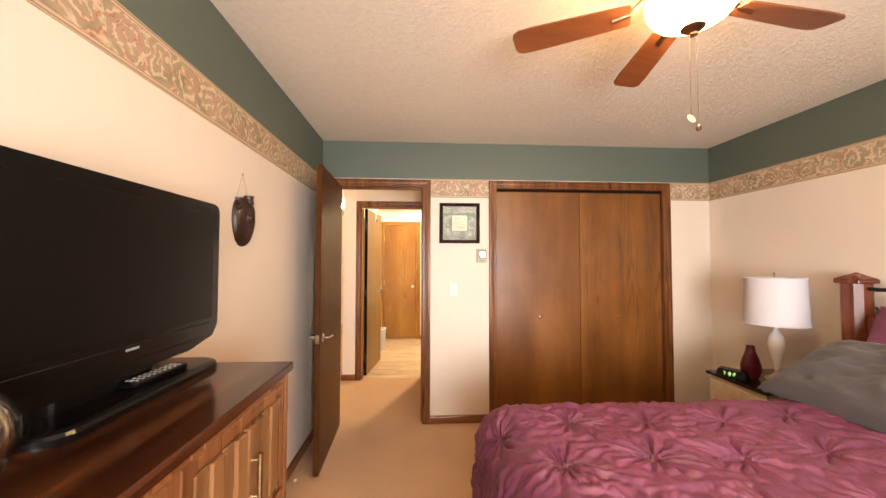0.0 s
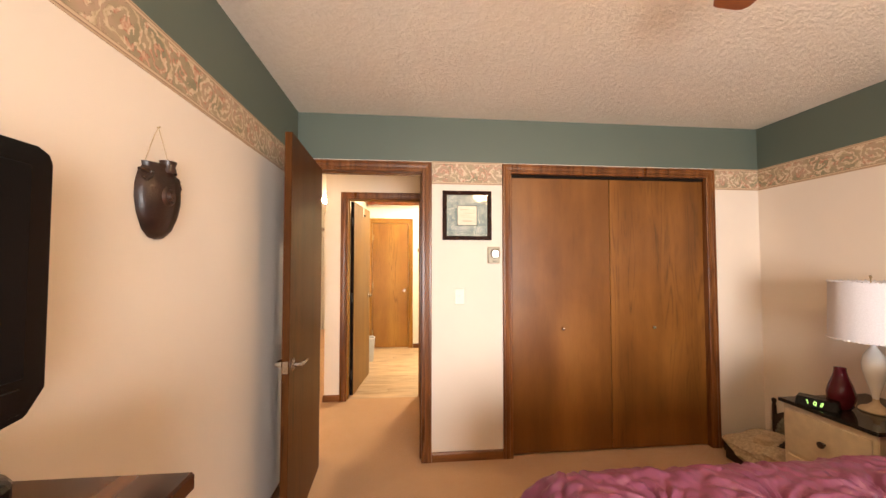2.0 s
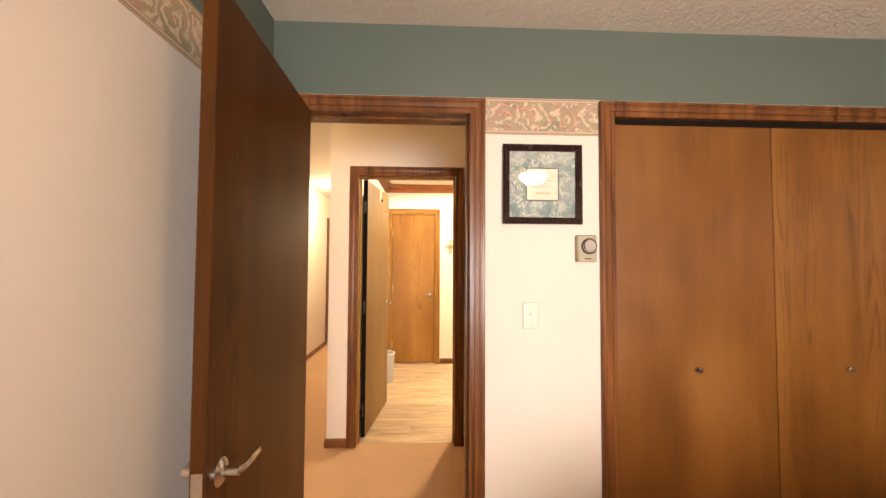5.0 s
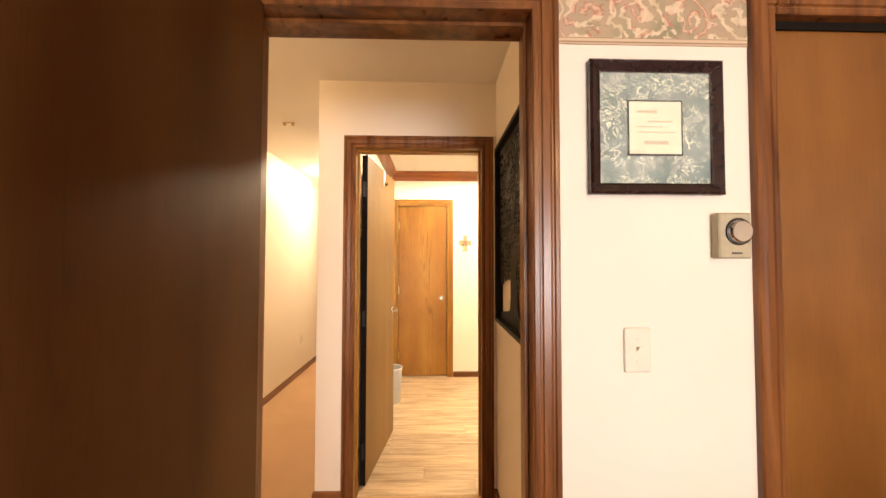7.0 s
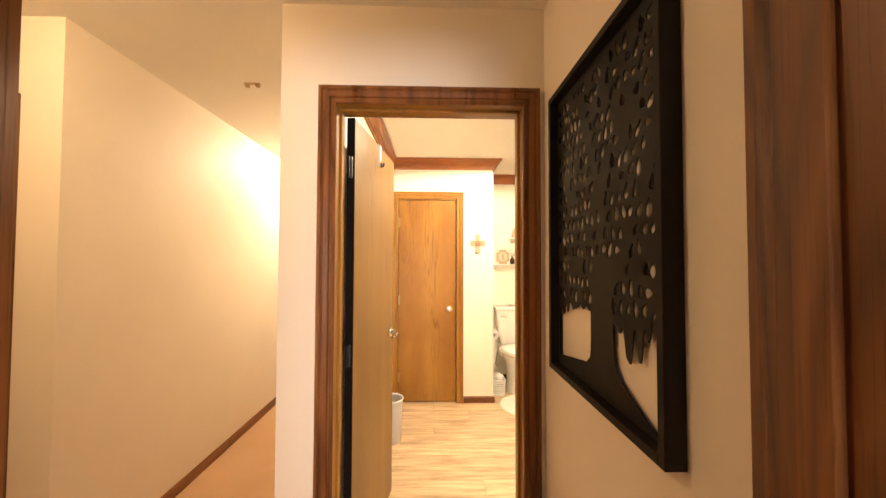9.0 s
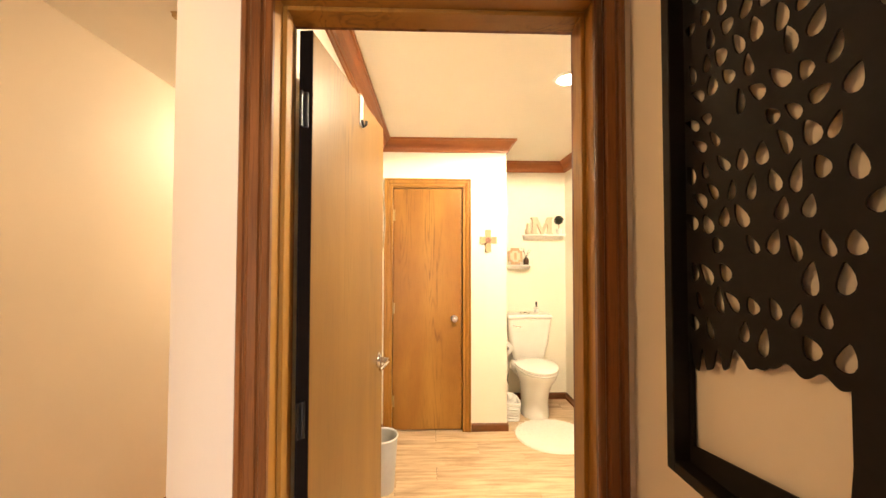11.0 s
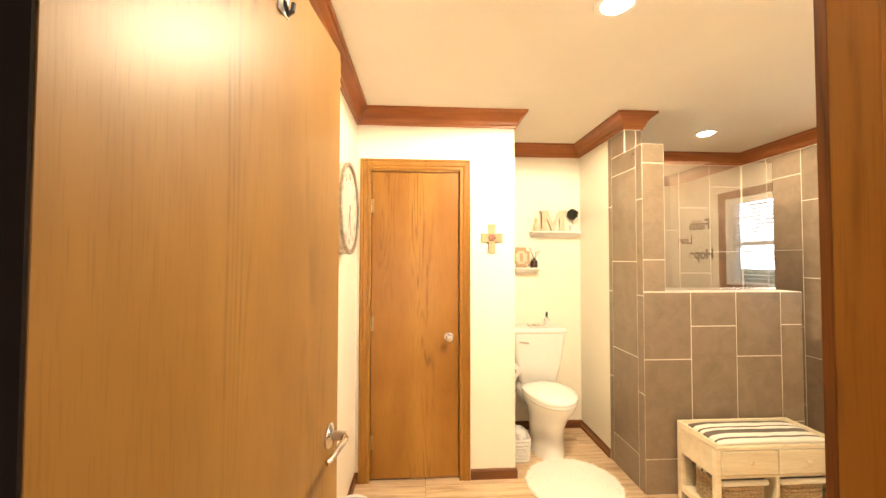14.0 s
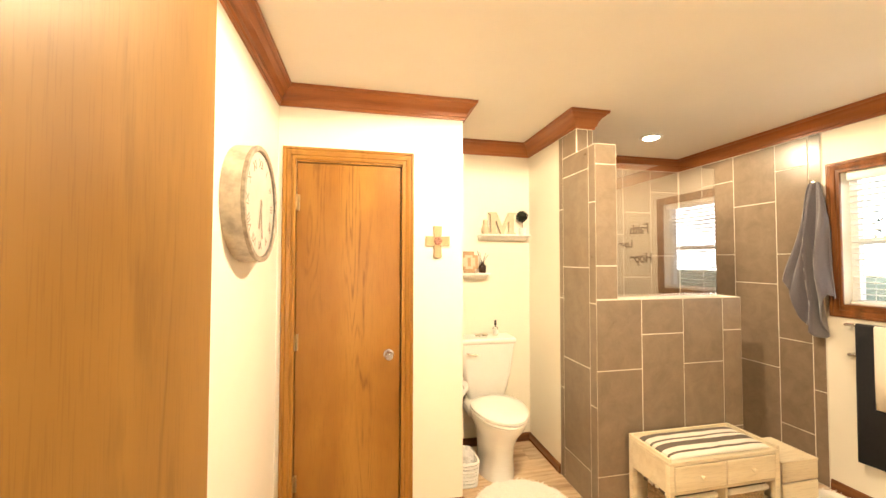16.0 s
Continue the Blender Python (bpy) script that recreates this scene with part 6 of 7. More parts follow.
def toilet():
    t = thing("toilet", pose(0.982, 7.55, 0) @ Matrix.Diagonal((1.0, 1.0, 1.09, 1.0)), "white two-piece toilet with the lid down", "toilet")

    def loft(rings, closed=True):
        b = bmesh.new()
        vs = [[b.verts.new(p) for p in r] for r in rings]
        n = len(vs[0])
        for a, c in zip(vs, vs[1:]):
            for k in range(n):
                j = (k + 1) % n
                b.faces.new((a[k], a[j], c[j], c[k]))
        b.faces.new(vs[0][::-1])
        b.faces.new(vs[-1])
        return b

    def oval(cy, rx, ryf, ryb, z, n=40):
        return [(rx * math.cos(2 * math.pi * k / n), cy + (ryf if math.sin(2 * math.pi * k / n) < 0 else ryb) * math.sin(2 * math.pi * k / n), z) for k in range(n)]

    part("bowl", loft([oval(-0.33, 0.126, 0.170, 0.15, 0.0), oval(-0.33, 0.128, 0.172, 0.16, 0.02), oval(-0.33, 0.120, 0.160, 0.17, 0.12), oval(-0.335, 0.126, 0.180, 0.18, 0.20), oval(-0.36, 0.140, 0.215, 0.18, 0.28), oval(-0.37, 0.172, 0.275, 0.18, 0.345), oval(-0.37, 0.182, 0.295, 0.18, 0.375), oval(-0.37, 0.184, 0.30, 0.18, 0.392)]), M["porcelain"], t, "", True)
    part("rear_deck", boxes((-0.17, 0.17, -0.24, -0.03, 0.30, 0.392), bevel=0.02), M["porcelain"], t, "", True)
    part("seat", loft([oval(-0.375, 0.180, 0.300, 0.175, 0.393), oval(-0.375, 0.188, 0.310, 0.178, 0.399), oval(-0.375, 0.188, 0.310, 0.178, 0.409), oval(-0.375, 0.182, 0.303, 0.175, 0.413)]), M["porcelain"], t, "", True)
    part("lid", loft([oval(-0.375, 0.182, 0.303, 0.175, 0.4145), oval(-0.375, 0.189, 0.311, 0.178, 0.419), oval(-0.375, 0.188, 0.310, 0.177, 0.432), oval(-0.375, 0.175, 0.292, 0.168, 0.440), oval(-0.375, 0.10, 0.20, 0.12, 0.446)]), M["porcelain"], t, "", True)
    b = bmesh.new()
    n = 10
    rings = []
    for z, w, y0 in ((0.393, 0.135, -0.150), (0.42, 0.152, -0.165), (0.56, 0.185, -0.185), (0.775, 0.214, -0.198)):
        ring = []
        for (sx, sy) in ((-1, 0), (1, 0), (1, 1), (-1, 1)):
            r = 0.03
            cx, cy2 = sx * (w - r), (y0 + r if sy == 0 else -0.012 - r)
            a0 = {(-1, 0): 180, (1, 0): 270, (1, 1): 0, (-1, 1): 90}[(sx, sy)]
            for k in range(6):
                a = radians(a0 + 18 * k)
                ring.append((cx + r * math.cos(a), cy2 + r * math.sin(a), z))
        rings.append(ring)
    part("tank", loft(rings), M["porcelain"], t, "", True)
    b = boxes((-0.222, 0.222, -0.208, -0.006, 0.776, 0.815), bevel=0.012)
    part("tank_lid", b, M["porcelain"], t)
    part("flush_lever", tube([(-0.165, -0.196, 0.72), (-0.165, -0.215, 0.72), (-0.13, -0.222, 0.717), (-0.095, -0.22, 0.712)], 0.0065, 10), M["chrome"], t, "chrome flush lever", True)
    part("supply_hose", tube([(-0.18, -0.04, 0.16), (-0.20, -0.08, 0.20), (-0.19, -0.10, 0.30), (-0.16, -0.10, 0.40)], 0.006, 8), M["chrome"], t, "braided supply hose", True)


toilet()
TZ = 0.815 * 1.09
bt = thing("bottle", pose(1.075, 7.46, TZ), "small clear bottle with a black cap on the tank", "bottle")
part("body", lathe([(0, 0), (0.019, 0), (0.021, 0.003), (0.021, 0.055), (0.012, 0.068), (0.008, 0.072), (0.008, 0.078), (0, 0.078)], 24), M["clear"], bt, "", True)
part("cap", rod(bmesh.new(), (0, 0, 0.079), (0, 0, 0.118), 0.009, seg=16), M["black"], bt, "black cap")
part("label", lathe([(0.0213, 0.012), (0.0217, 0.012), (0.0217, 0.045), (0.0213, 0.045)], 24), M["white"], bt)
for k, x in enumerate((0.93, 0.985)):
    cd = thing("candle_dish", pose(x, 7.45, TZ), "small glass candle dish on the tank lid", "candle", "candles on the tank")
    part("dish", lathe([(0, 0), (0.020, 0), (0.024, 0.006), (0.026, 0.022), (0.0235, 0.022), (0.021, 0.008), (0, 0.005)], 24), M["clear"], cd, "", True)
    part("wax", rod(bmesh.new(), (0, 0, 0.0062), (0, 0, 0.015), 0.019, seg=20), M["letter"], cd)
tpr = thing("toilet_paper_holder", pose(LX, 7.18, 0.62), "toilet paper roll on a wall holder", "toilet paper")
part("bracket", rod(rod(bmesh.new(), (0, 0.07, 0), (0.055, 0.07, 0), 0.008), (0.055, 0.075, 0), (0.055, -0.065, 0), 0.007), M["chrome"], tpr)
part("roll", lathe([(0.020, -0.05), (0.052, -0.05), (0.052, 0.05), (0.020, 0.05), (0.020, -0.05)], 28, m=pose(0.055, 0, 0, 90)), M["sheet"], tpr, "white paper roll", True)
bk = thing("wicker_basket", pose(0.745, 7.15, 0), "small white woven basket beside the toilet", "basket")
for s in range(7):
    z = 0.01 + s * 0.024
    b = bmesh.new()
    w, d2 = 0.06 + 0.0015 * s, 0.10 + 0.002 * s
    pts = []
    for k in range(49):
        q = 2 * math.pi * k / 48
        ex = math.copysign(abs(math.cos(q)) ** 0.5, math.cos(q)) * w
        ey = math.copysign(abs(math.sin(q)) ** 0.5, math.sin(q)) * d2
        f = 1 + 0.02 * (1 if (k + s) % 2 else -1)
        pts.append((ex * f, ey * f, z))
    part("weave", tube(pts, 0.011, 6, b), M["white"], bk, "", True)
part("bottom", boxes((-0.055, 0.055, -0.095, 0.095, 0.0, 0.008)), M["white"], bk)
tow = lump("rolled_cloth", pose(0.745, 7.15, 0.16), (0.055, 0.085, 0.05), M["sheet"], "white cloth heaped in the basket", "cloth", 5, 0.25)


def shag(name, inside, cx, cy2, rx, ry, label, n, seed, h=0.022):
    """A fluffy rug: a low mound under many short tufts."""
    r = random.Random(seed)
    b = bmesh.new()
    top = []
    for k in range(48):
        q = 2 * math.pi * k / 48
        p = 2.0 if inside == "oval" else 8.0
        ex = math.copysign(abs(math.cos(q)) ** (2 / p), math.cos(q)) * rx
        ey = math.copysign(abs(math.sin(q)) ** (2 / p), math.sin(q)) * ry
        top.append((ex, ey))
    lo = [b.verts.new((x, y, 0.0)) for x, y in top]
    hi = [b.verts.new((x * 0.97, y * 0.97, h * 0.6)) for x, y in top]
    b.faces.new(hi)
    for i in range(48):
        j = (i + 1) % 48
        b.faces.new((lo[i], lo[j], hi[j], hi[i]))
    for k in range(n):
        while True:
            x, y = r.uniform(-1, 1), r.uniform(-1, 1)
            if inside != "oval" or x * x + y * y < 1:
                break
        x, y = x * rx * 0.985, y * ry * 0.985
        a, s = r.uniform(0, 6.28), r.uniform(0.003, 0.006)
        ox, oy = r.uniform(-0.024, 0.024), r.uniform(-0.024, 0.024)
        v0 = b.verts.new((x + s * math.cos(a), y + s * math.sin(a), h * 0.5))
        v1 = b.verts.new((x - s * math.cos(a), y - s * math.sin(a), h * 0.5))
        v2 = b.verts.new((x + ox, y + oy, h * r.uniform(0.66, 0.85)))
        b.faces.new((v0, v1, v2))
    ob = tagged(link_mesh(name, b, M["fluff"]), label, "rug")
    ob.location = (cx, cy2, 0)
    return ob


M["fluff"] = plain("white_fluffy_pile", (0.88, 0.85, 0.79), 0.95, scale=60, vary=0.04, bump=0.3)
shag("round_rug", "oval", 1.01, 6.785, 0.30, 0.285, "round white fluffy rug before the toilet", 7000, 3)
shag("bath_mat", "rect", 2.74, 6.18, 0.28, 0.40, "white shaggy bath mat by the shower entrance", 6000, 6)

# bench with drawers and baskets
M["bench"] = wood("whitewashed_pine", (0.70, 0.60, 0.43), (0.80, 0.71, 0.54), (0.86, 0.79, 0.63), (0.45, 0.6), "x", 1.4, 0.25)


def stripes():
    n = Nodes("striped_cotton", (0.7, 0.65, 0.55), 0.9)
    sep = n.node("ShaderNodeSeparateXYZ")
    n.link(n.co, sep.inputs[0])
    f = n.maths("FRACT", n.maths("MULTIPLY", n.maths("ADD", sep.outputs["Y"], 1.0), 8.4))
    r = n.node("ShaderNodeValToRGB")
    r.color_ramp.interpolation = "CONSTANT"
    e = r.color_ramp.elements
    for _ in range(3):
        e.new(0.5)
    for el, (p, c) in zip(e, ((0.0, (0.16, 0.13, 0.105)), (0.36, (0.86, 0.82, 0.74)), (0.56, (0.16, 0.13, 0.105)), (0.68, (0.86, 0.82, 0.74)), (0.99, (0.86, 0.82, 0.74)))):
        el.position, el.color = p, rgb(*c)
    n.link(f, r.inputs["Fac"])
    weave = n.noise(300)
    n.colour(n.mix(0.3, r.outputs["Color"], n.ramp(weave, [(0.3, (0.7, 0.7, 0.7)), (0.7, (1, 1, 1))]), "MULTIPLY"))
    return n.bump(weave, 0.3, 0.002).m


M["stripe"] = stripes()
M["wicker"] = plain("woven_wicker", (0.42, 0.30, 0.17), 0.8, scale=90, vary=0.5, bump=0.6)
bn = thing("storage_bench", pose(1.955, 6.49, 0), "whitewashed pine bench with drawers and basket cubbies", "bench")
BL, BD = 0.355, 0.148
part("top", boxes((-BL, BL, -BD, BD, 0.425, 0.443), bevel=0.002), M["bench"], bn)
part("rim_board", boxes((-BL, -BL + 0.016, -BD, BD, 0.4435, 0.462), bevel=0.002), M["bench"], bn)
part("rim_board", boxes((BL - 0.016, BL, -BD, BD, 0.4435, 0.462), bevel=0.002), M["bench"], bn)
part("rim_board", boxes((-BL + 0.0165, BL - 0.0165, BD - 0.014, BD, 0.4435, 0.462), bevel=0.002), M["bench"], bn)
for sx in (-1, 1):
    for sy in (-1, 1):
        part("leg", boxes((sx * BL - 0.03 * (sx > 0), sx * BL + 0.03 * (sx < 0), sy * BD - 0.03 * (sy > 0), sy * BD + 0.03 * (sy < 0), 0.0, 0.4245), bevel=0.002), M["bench"], bn)
    x = sx * (BL - 0.008)
    part("side_board", boxes((x - 0.006, x + 0.006, -BD + 0.031, BD - 0.031, 0.28, 0.424), bevel=0.001), M["bench"], bn)
    part("side_rail", boxes((x - 0.006, x + 0.006, -BD + 0.031, BD - 0.031, 0.05, 0.09), bevel=0.001), M["bench"], bn)
part("back_board", boxes((-BL + 0.031, BL - 0.031, BD - 0.010, BD - 0.002, 0.05, 0.424)), M["bench"], bn)
part("shelf_board", boxes((-BL + 0.016, BL - 0.016, -BD + 0.005, BD - 0.012, 0.276, 0.288)), M["bench"], bn)
part("shelf_board", boxes((-BL + 0.016, BL - 0.016, -BD + 0.005, BD - 0.012, 0.055, 0.068)), M["bench"], bn)
part("divider", boxes((-0.008, 0.008, -BD + 0.004, BD - 0.012, 0.0685, 0.2755), bevel=0.001), M["bench"], bn)
for a, c in ((-BL + 0.033, -0.003), (0.003, BL - 0.033)):
    dw = part("drawer", boxes((a, c, -BD - 0.004, -BD + 0.012, 0.295, 0.420), bevel=0.003), M["bench"], bn)
    part("knob", lathe([(0, 0.022), (0.010, 0.020), (0.012, 0.013), (0.006, 0.006), (0.007, 0), (0, 0)], 16, m=pose((a + c) / 2, -BD - 0.004, 0.36, 90)), M["bench"], dw, "round wooden knob", True)
for k, x in enumerate((-0.17, 0.17)):
    kb = thing("storage_basket", pose(1.955 + x, 6.475, 0.069), "wicker basket with a patterned liner in the bench", "basket", "bench baskets")
    for s in range(8):
        z = 0.011 + s * 0.021
        pts = []
        for q in range(41):
            a = 2 * math.pi * q / 40
            f = 1 + 0.018 * (1 if (q + s) % 2 else -1)
            pts.append((math.copysign(abs(math.cos(a)) ** 0.4, math.cos(a)) * 0.128 * f, math.copysign(abs(math.sin(a)) ** 0.4, math.sin(a)) * 0.102 * f, z))
        part("weave", tube(pts, 0.0105, 6), M["wicker"], kb, "", True)
    part("bottom", boxes((-0.12, 0.12, -0.095, 0.095, 0.0, 0.008)), M["wicker"], kb)
    part("liner", boxes((-0.137, 0.137, -0.116, 0.112, 0.150, 0.178), bevel=0.008), M["stripe"], kb, "striped cloth liner")
b = bmesh.new()
bmesh.ops.create_grid(b, x_segments=60, y_segments=40, size=1.0)
for q in b.verts:
    u, v = q.co.x, q.co.y
    e = (1 - u ** 8) * (1 - v ** 8)
    q.co = Vector((u * 0.318, v * 0.122, 0.004 + 0.024 * max(0, e) ** 0.6 + 0.004 * noise.noise((u * 4, v * 3, 2)) * e))
cu = tagged(link_mesh("bench_cushion", b, M["stripe"], True), "grey and white striped cushion on the bench", "cushion")
cu.location = (1.955, 6.483, 0.4435)
sol = cu.modifiers.new("thickness", "SOLIDIFY")
sol.thickness = 0.004

# pine crate past the bench
crt = thing("pine_crate", pose(2.50, 6.50, 0), "low knotty pine crate beside the bench", "crate")
for z0 in (0.012, 0.122, 0.232):
    for yy in (-0.12, 0.12):
        part("slat", boxes((-0.13, 0.13, yy - 0.006, yy + 0.006, z0, z0 + 0.10), bevel=0.002), M["bench"], crt)
    for xx in (-0.124, 0.124):
        part("slat", boxes((xx - 0.006, xx + 0.006, -0.113, 0.113, z0, z0 + 0.10), bevel=0.002), M["bench"], crt)
part("bottom", boxes((-0.117, 0.117, -0.113, 0.113, 0.0, 0.010)), M["bench"], crt)
part("lid", boxes((-0.132, 0.132, -0.128, 0.128, 0.3325, 0.346), bevel=0.002), M["bench"], crt)

# towels
M["grey_towel"] = plain("slate_terry_cloth", (0.135, 0.122, 0.140), 0.95, scale=240, vary=0.3, bump=0.5, Sheen_Weight=0.4)
M["navy_towel"] = plain("charcoal_terry_cloth", (0.012, 0.012, 0.015), 0.95, scale=240, vary=0.3, bump=0.5)
M["white_towel"] = plain("cream_terry_cloth", (0.78, 0.73, 0.64), 0.95, scale=240, vary=0.12, bump=0.5)


def hung_towel():
    """A towel gathered on a hook: folds run from one point and spread downwards."""
    b = bmesh.new()
    NU, NV = 90, 60
    rows = []
    for j in range(NV + 1):
        f = j / NV
        row = []
        spread = 0.016 + 0.112 * f ** 0.8
        for i in range(NU + 1):
            u = 2 * i / NU - 1
            fold = 0.5 + 0.5 * math.sin(u * 9.0 + 1.3 + 2.2 * noise.noise((u * 1.6, f * 1.6, 0)))
            crease = 0.5 + 0.5 * math.sin(u * 23.0 + 3.0 * noise.noise((u * 3, f * 2, 6)))
            out = 0.018 + (0.010 + 0.095 * f ** 0.6) * fold * (1 - 0.35 * u * u) + 0.034 * crease * f ** 0.7
            y = u * spread + 0.020 * math.sin(f * 5 + u * 3)
            hang = -1.0 * f * (1 - 0.30 * abs(u + 0.05) ** 1.3 - 0.07 * math.sin(u * 8 + 1)) + 0.015 * noise.noise((u * 3, f * 3, 4)) * f
            row.append(b.verts.new((-out, y, hang)))
        rows.append(row)
    for j in range(NV):
        for i in range(NU):
            b.faces.new((rows[j][i], rows[j][i + 1], rows[j + 1][i + 1], rows[j + 1][i]))
    return b


hk = thing("towel_hook", pose(AX1 - 0.010, 6.62, 2.005), "small chrome hook on the tiled wall", "hook")
part("plate", lathe([(0, 0.004), (0.014, 0.003), (0.016, 0), (0, 0)], 18, m=pose(0, 0, 0, 0, -90, 0)), M["chrome"], hk)
part("prong", tube([(-0.003, 0, 0.0), (-0.025, 0, -0.008), (-0.034, 0, 0.006), (-0.035, 0, 0.02)], 0.004, 8), M["chrome"], hk, "", True)
ht = tagged(link_mesh("hung_towel", hung_towel(), M["grey_towel"], True), "slate grey towel hanging in folds from a hook", "towel")
ht.location = (AX1 - 0.012, 6.60, 2.0)
sol = ht.modifiers.new("thickness", "SOLIDIFY")
sol.thickness = 0.006

tbars = thing("towel_bar", pose(AX1, 6.08, 1.0), "chrome double towel bar under the window", "towel bar")
for z, o in ((0.085, 0.075), (-0.10, 0.05)):
    part("bar", rod(bmesh.new(), (-o, -0.36, z), (-o, 0.36, z), 0.008), M["chrome"], tbars, "", True)
    for y in (-0.355, 0.355):
        part("bracket", rod(bmesh.new(), (0, y, z), (-o, y, z), 0.010), M["chrome"], tbars, "", True)


def bar_towel(name, y0, y1, front, back, off, material, label):
    b = bmesh.new()
    N = 30
    prof = [(off - 0.012, back)] + [(off + 0.0 - 0.012 * math.cos(math.pi * k / 8), 0.0 + 0.012 * math.sin(math.pi * k / 8)) for k in range(9)] + [(off + 0.012, -0.05), (off + 0.014, front * 0.5), (off + 0.016, front)]
    rows = []
    for i in range(N + 1):
        y = y0 + (y1 - y0) * i / N
        rows.append([b.verts.new((-(x + 0.004 * math.sin(y * 34 + z * 3) * min(1, abs(z) * 4)), y, z + 0.004 * math.sin(y * 11) * (1 if z < -0.2 else 0))) for x, z in prof])
    for r0, r1 in zip(rows, rows[1:]):
        for k in range(len(prof) - 1):
            b.faces.new((r0[k], r0[k + 1], r1[k + 1], r1[k]))
    ob = tagged(link_mesh(name, b, material, True), label, "towel")
    ob.location = (AX1, 6.08, 1.085)
    s = ob.modifiers.new("thickness", "SOLIDIFY")
    s.thickness, s.offset = 0.006, 1.0
    return ob


bar_towel("bar_towel", -0.16, 0.30, -0.80, -0.60, 0.075, M["navy_towel"], "charcoal bath towel folded over the bar")
bar_towel("bar_towel", -0.14, 0.205, -0.46, -0.30, 0.100, M["white_towel"], "cream hand towel laid over the charcoal towel")

# waste bin, door hook
M["bin"] = plain("pale_grey_bin", (0.50, 0.49, 0.46), 0.35, scale=20, vary=0.06)
wb = thing("waste_bin", pose(-0.285, 6.13, 0), "pale grey round waste bin behind the door", "waste bin")
part("body", lathe([(0, 0), (0.075, 0), (0.078, 0.004), (0.098, 0.325), (0.095, 0.326), (0.075, 0.010), (0, 0.008)], 36), M["bin"], wb, "", True)
part("rim", lathe([(0.0955, 0.3265), (0.1025, 0.3265), (0.104, 0.332), (0.1, 0.337), (0.0955, 0.334), (0.0955, 0.3265)], 36), M["white"], wb, "", True)
oh = thing("over_door_hook", bpy.data.objects["door_2"].matrix_world @ pose(0.40, -0.0352, DH - 0.004, 0, 0, 180), "white plastic hook strap over the bath door", "door hook")
part("strap", boxes((-0.018, 0.018, 0.0, 0.003, -0.11, 0.004), (-0.018, 0.018, -0.036, 0.003, 0.0042, 0.0072), bevel=0.0008), M["white"], oh)
part("catch", tube([(0, 0.003, -0.085), (0, 0.012, -0.112), (0, 0.020, -0.105), (0, 0.022, -0.09)], 0.005, 8), M["black"], oh, "dark hook end", True)

# words on the outer wall, shower head
wd = thing("wall_lettering", pose(AX1 - 0.0015, 5.2, 1.62, 90, 0, -90), "black vinyl words on the cream wall", "lettering")
for tx, x, z, s in (("Faith", -0.02, 0.20, 0.15), ("Love", 0.20, 0.04, 0.12), ("Hope", -0.04, -0.12, 0.15)):
    lettering(tx, s, 0.0005, M["black"], "word", wd, pose(x, z, 0.001), 0.004)
sh = thing("shower_fixture", pose(WX1 + 0.006, 7.30, 2.08), "dark bronze shower fixture on a curved arm", "shower")
part("arm", tube([(0, 0, 0), (0.06, 0, 0.025), (0.12, 0, 0.02), (0.16, 0, -0.02)], 0.009, 10), M["bronze"], sh, "", True)
part("head", lathe([(0, 0.02), (0.015, 0.018), (0.025, 0.0), (0.062, -0.012), (0.064, -0.020), (0, -0.022)], 28, m=pose(0.165, 0, -0.035, 0, -20, 0)), M["bronze"], sh, "", True)
part("flange", lathe([(0, 0.006), (0.025, 0.004), (0.028, 0), (0, 0)], 20, m=pose(0, 0, 0, 0, 90, 0)), M["bronze"], sh)

# ---- planks and tiles, piece by piece ----
planks = bpy.data.objects["floor_bath"]
shared = {}


def piece(name, size, m, material, parent, bevel):
    key = (name, tuple(round(v, 3) for v in size))
    if key not in shared:
        a, b, c = (v / 2 for v in size)
        ob = link_mesh(name, boxes((-a, a, -b, b, -c, c), bevel=bevel), material)
        shared[key] = ob.data
    else:
        ob = new(name, shared[key])
    ob.parent = parent
    ob.matrix_local = m
    return ob


rng = random.Random(4)
PW, PL = 0.152, 1.22
y = AY0 - 0.07
row = 0
while y < SHY:
    x = AX0 - 0.02 - rng.choice((0.1, 0.42, 0.74, 1.0))
    while x < AX1:
        x0, x1 = max(x, AX0), min(x + PL, AX1)
        yc = min(y + PW, SHY)
        if x1 - x0 > 0.03 and yc - y > 0.02:
            piece("plank", (x1 - x0 - 0.0015, yc - y - 0.0015, 0.006), pose((x0 + x1) / 2, (y + yc) / 2, -0.003), M["plank"], planks, 0.0006)
        x += PL
    y += PW
    row += 1

TW, TH, GAP = 0.298, 0.61, 0.0058


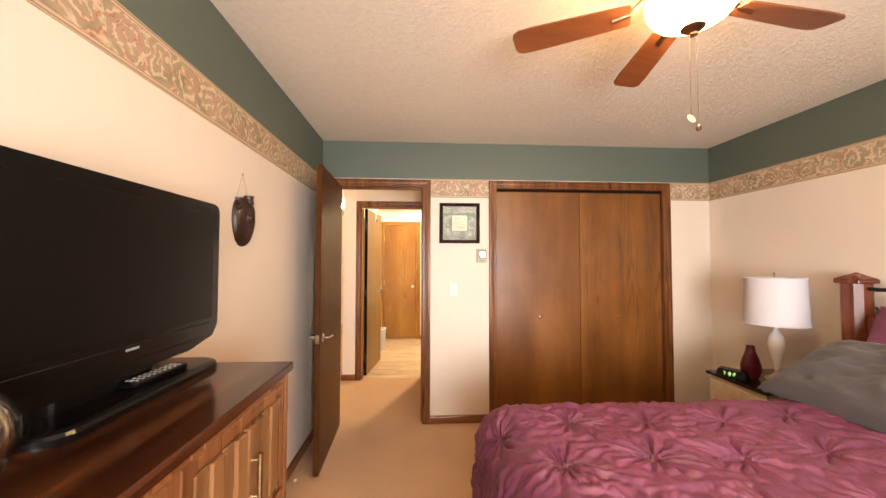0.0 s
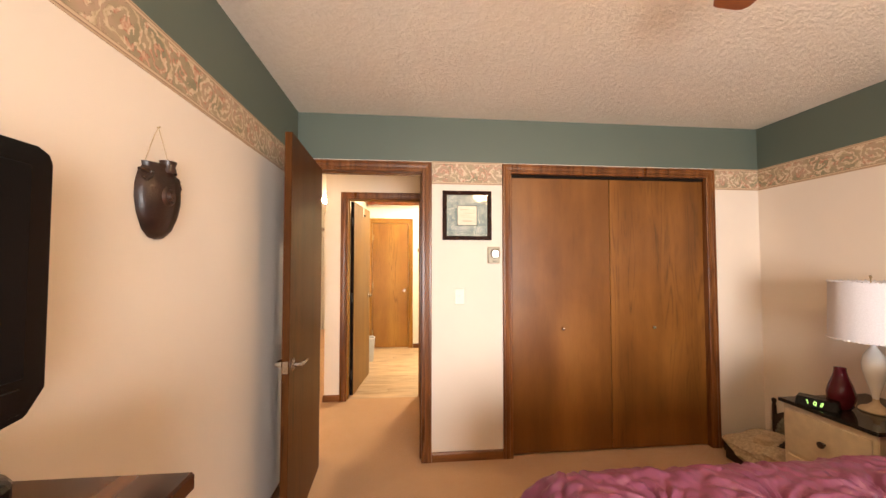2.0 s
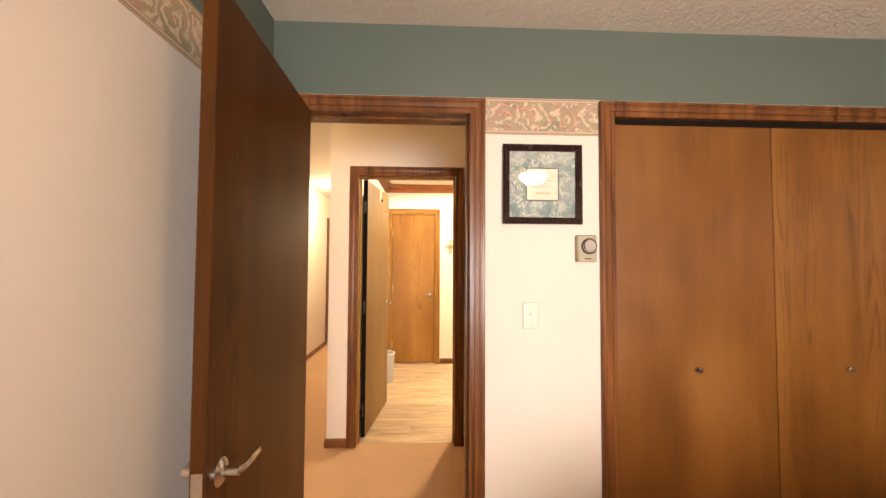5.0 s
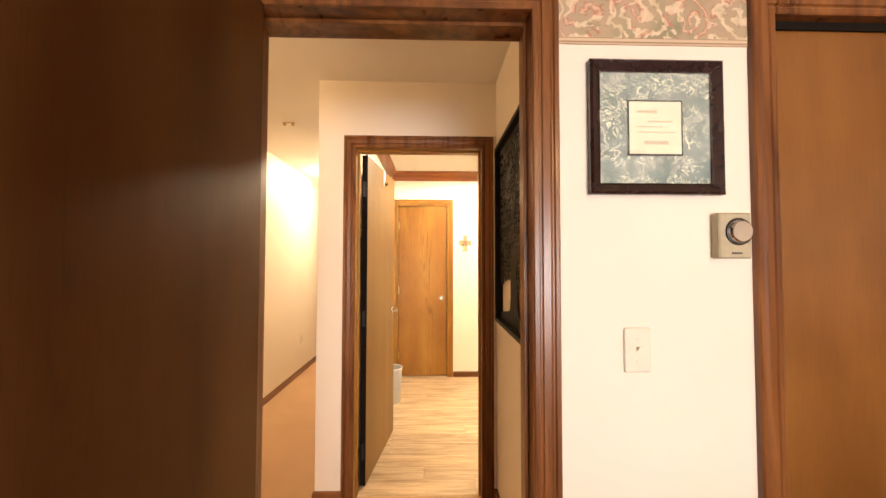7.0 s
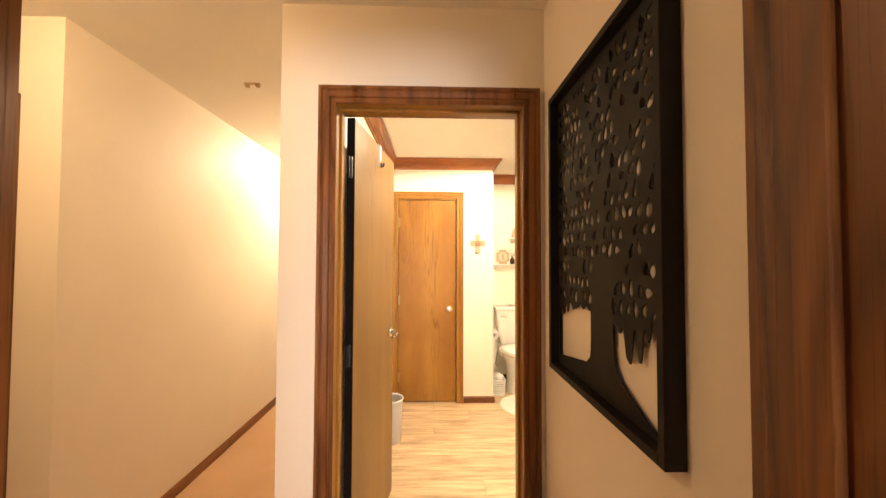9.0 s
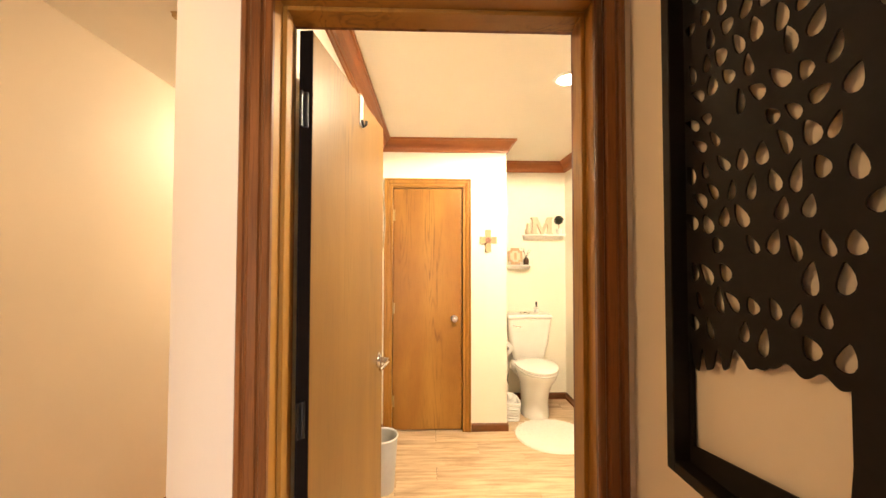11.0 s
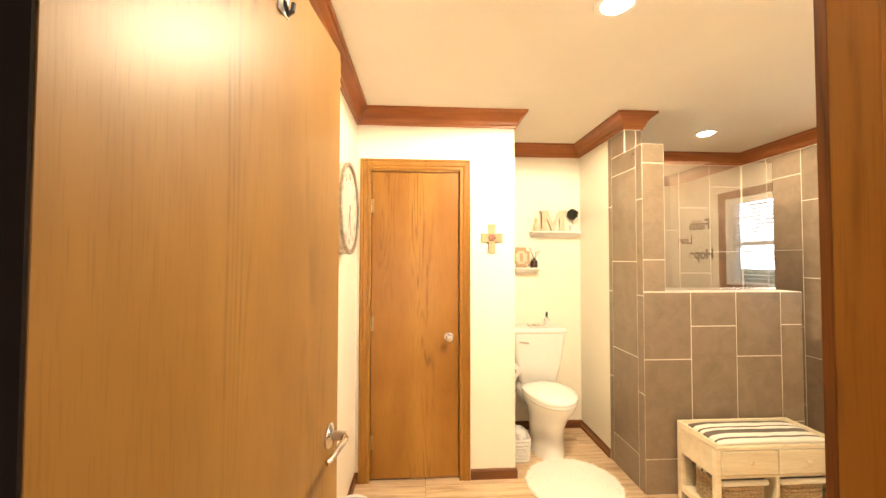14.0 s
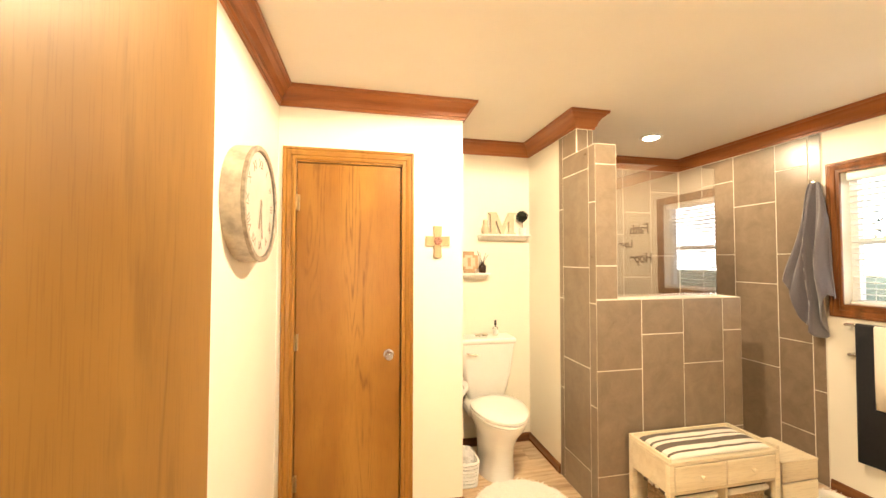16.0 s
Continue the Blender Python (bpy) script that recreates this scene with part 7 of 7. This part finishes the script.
def tile_field(wallname, axis, at, out, cols, bottom, tops, starts):
    """Porcelain tiles on a wall. cols: column edges; tops: top of each column; starts: joint phase of each column."""
    parent = bpy.data.objects[wallname]
    for i, (u0, u1) in enumerate(zip(cols, cols[1:])):
        joints = [bottom]
        z = starts[i % len(starts)]
        while z < tops[i] - 0.02:
            if z > bottom + 0.02:
                joints.append(z)
            z += TH
        joints.append(tops[i])
        for z0, z1 in zip(joints, joints[1:]):
            w, h = u1 - u0 - GAP, z1 - z0 - GAP
            if w < 0.01 or h < 0.01:
                continue
            c = ((u0 + u1) / 2, (z0 + z1) / 2)
            if axis == "x":
                piece("tile", (w, 0.008, h), pose(c[0], at - out * 0.0015, c[1]), M["tile"], parent, 0.0012)
            else:
                piece("tile", (0.008, w, h), pose(at - out * 0.0015, c[0], c[1]), M["tile"], parent, 0.0012)


F = FRY + 0.006
tile_field("wall_shower_front", "x", F, -1, [WX0 - 0.002, 1.553], 1.246, [2.178], [1.445])
tile_field("wall_shower_front", "x", F, -1, [WX0 - 0.002, 1.715, 2.013, 2.311, 2.455], 0.0, [1.243] * 4, [0.215, 0.42, 0.23, 0.425])
tile_field("wall_shower_front", "y", WX0, -1, [FRY + 0.004, 6.722], 0.0, [2.178], [0.61])
tile_field("wall_shower_wing", "y", WX0, -1, [6.722, 7.02, 7.07], 0.0, [2.178, 2.333], [0.213, 0.609])
tile_field("wall_shower_wing", "y", WX0, -1, [6.852, 7.02], 2.178, [2.333], [0.0])
tile_field("wall_shower_wing", "x", 6.85, -1, [WX0 + 0.002, 1.49, WX1], 2.182, [2.333] * 2, [0.0, 0.0])
tile_field("wall_shower_back", "x", SHY, -1, [WX1 + 0.008, 1.83, 2.13, 2.43, 2.73, 3.04], 0.0, [2.333] * 5, [0.10, 0.30, 0.50])
tile_field("wall_shower_wing", "y", WX1, 1, [6.852, 7.15, 7.45, 7.71], 0.0, [2.333] * 3, [0.10, 0.30, 0.50])
tile_field("wall_shower_east_backing", "y", AX1 - 0.004, -1, [6.577, 6.65, 6.857, 7.17, 7.466, 7.71], 0.0, [2.333] * 5, [0.61, 0.306, 0.695, 0.306, 0.695])
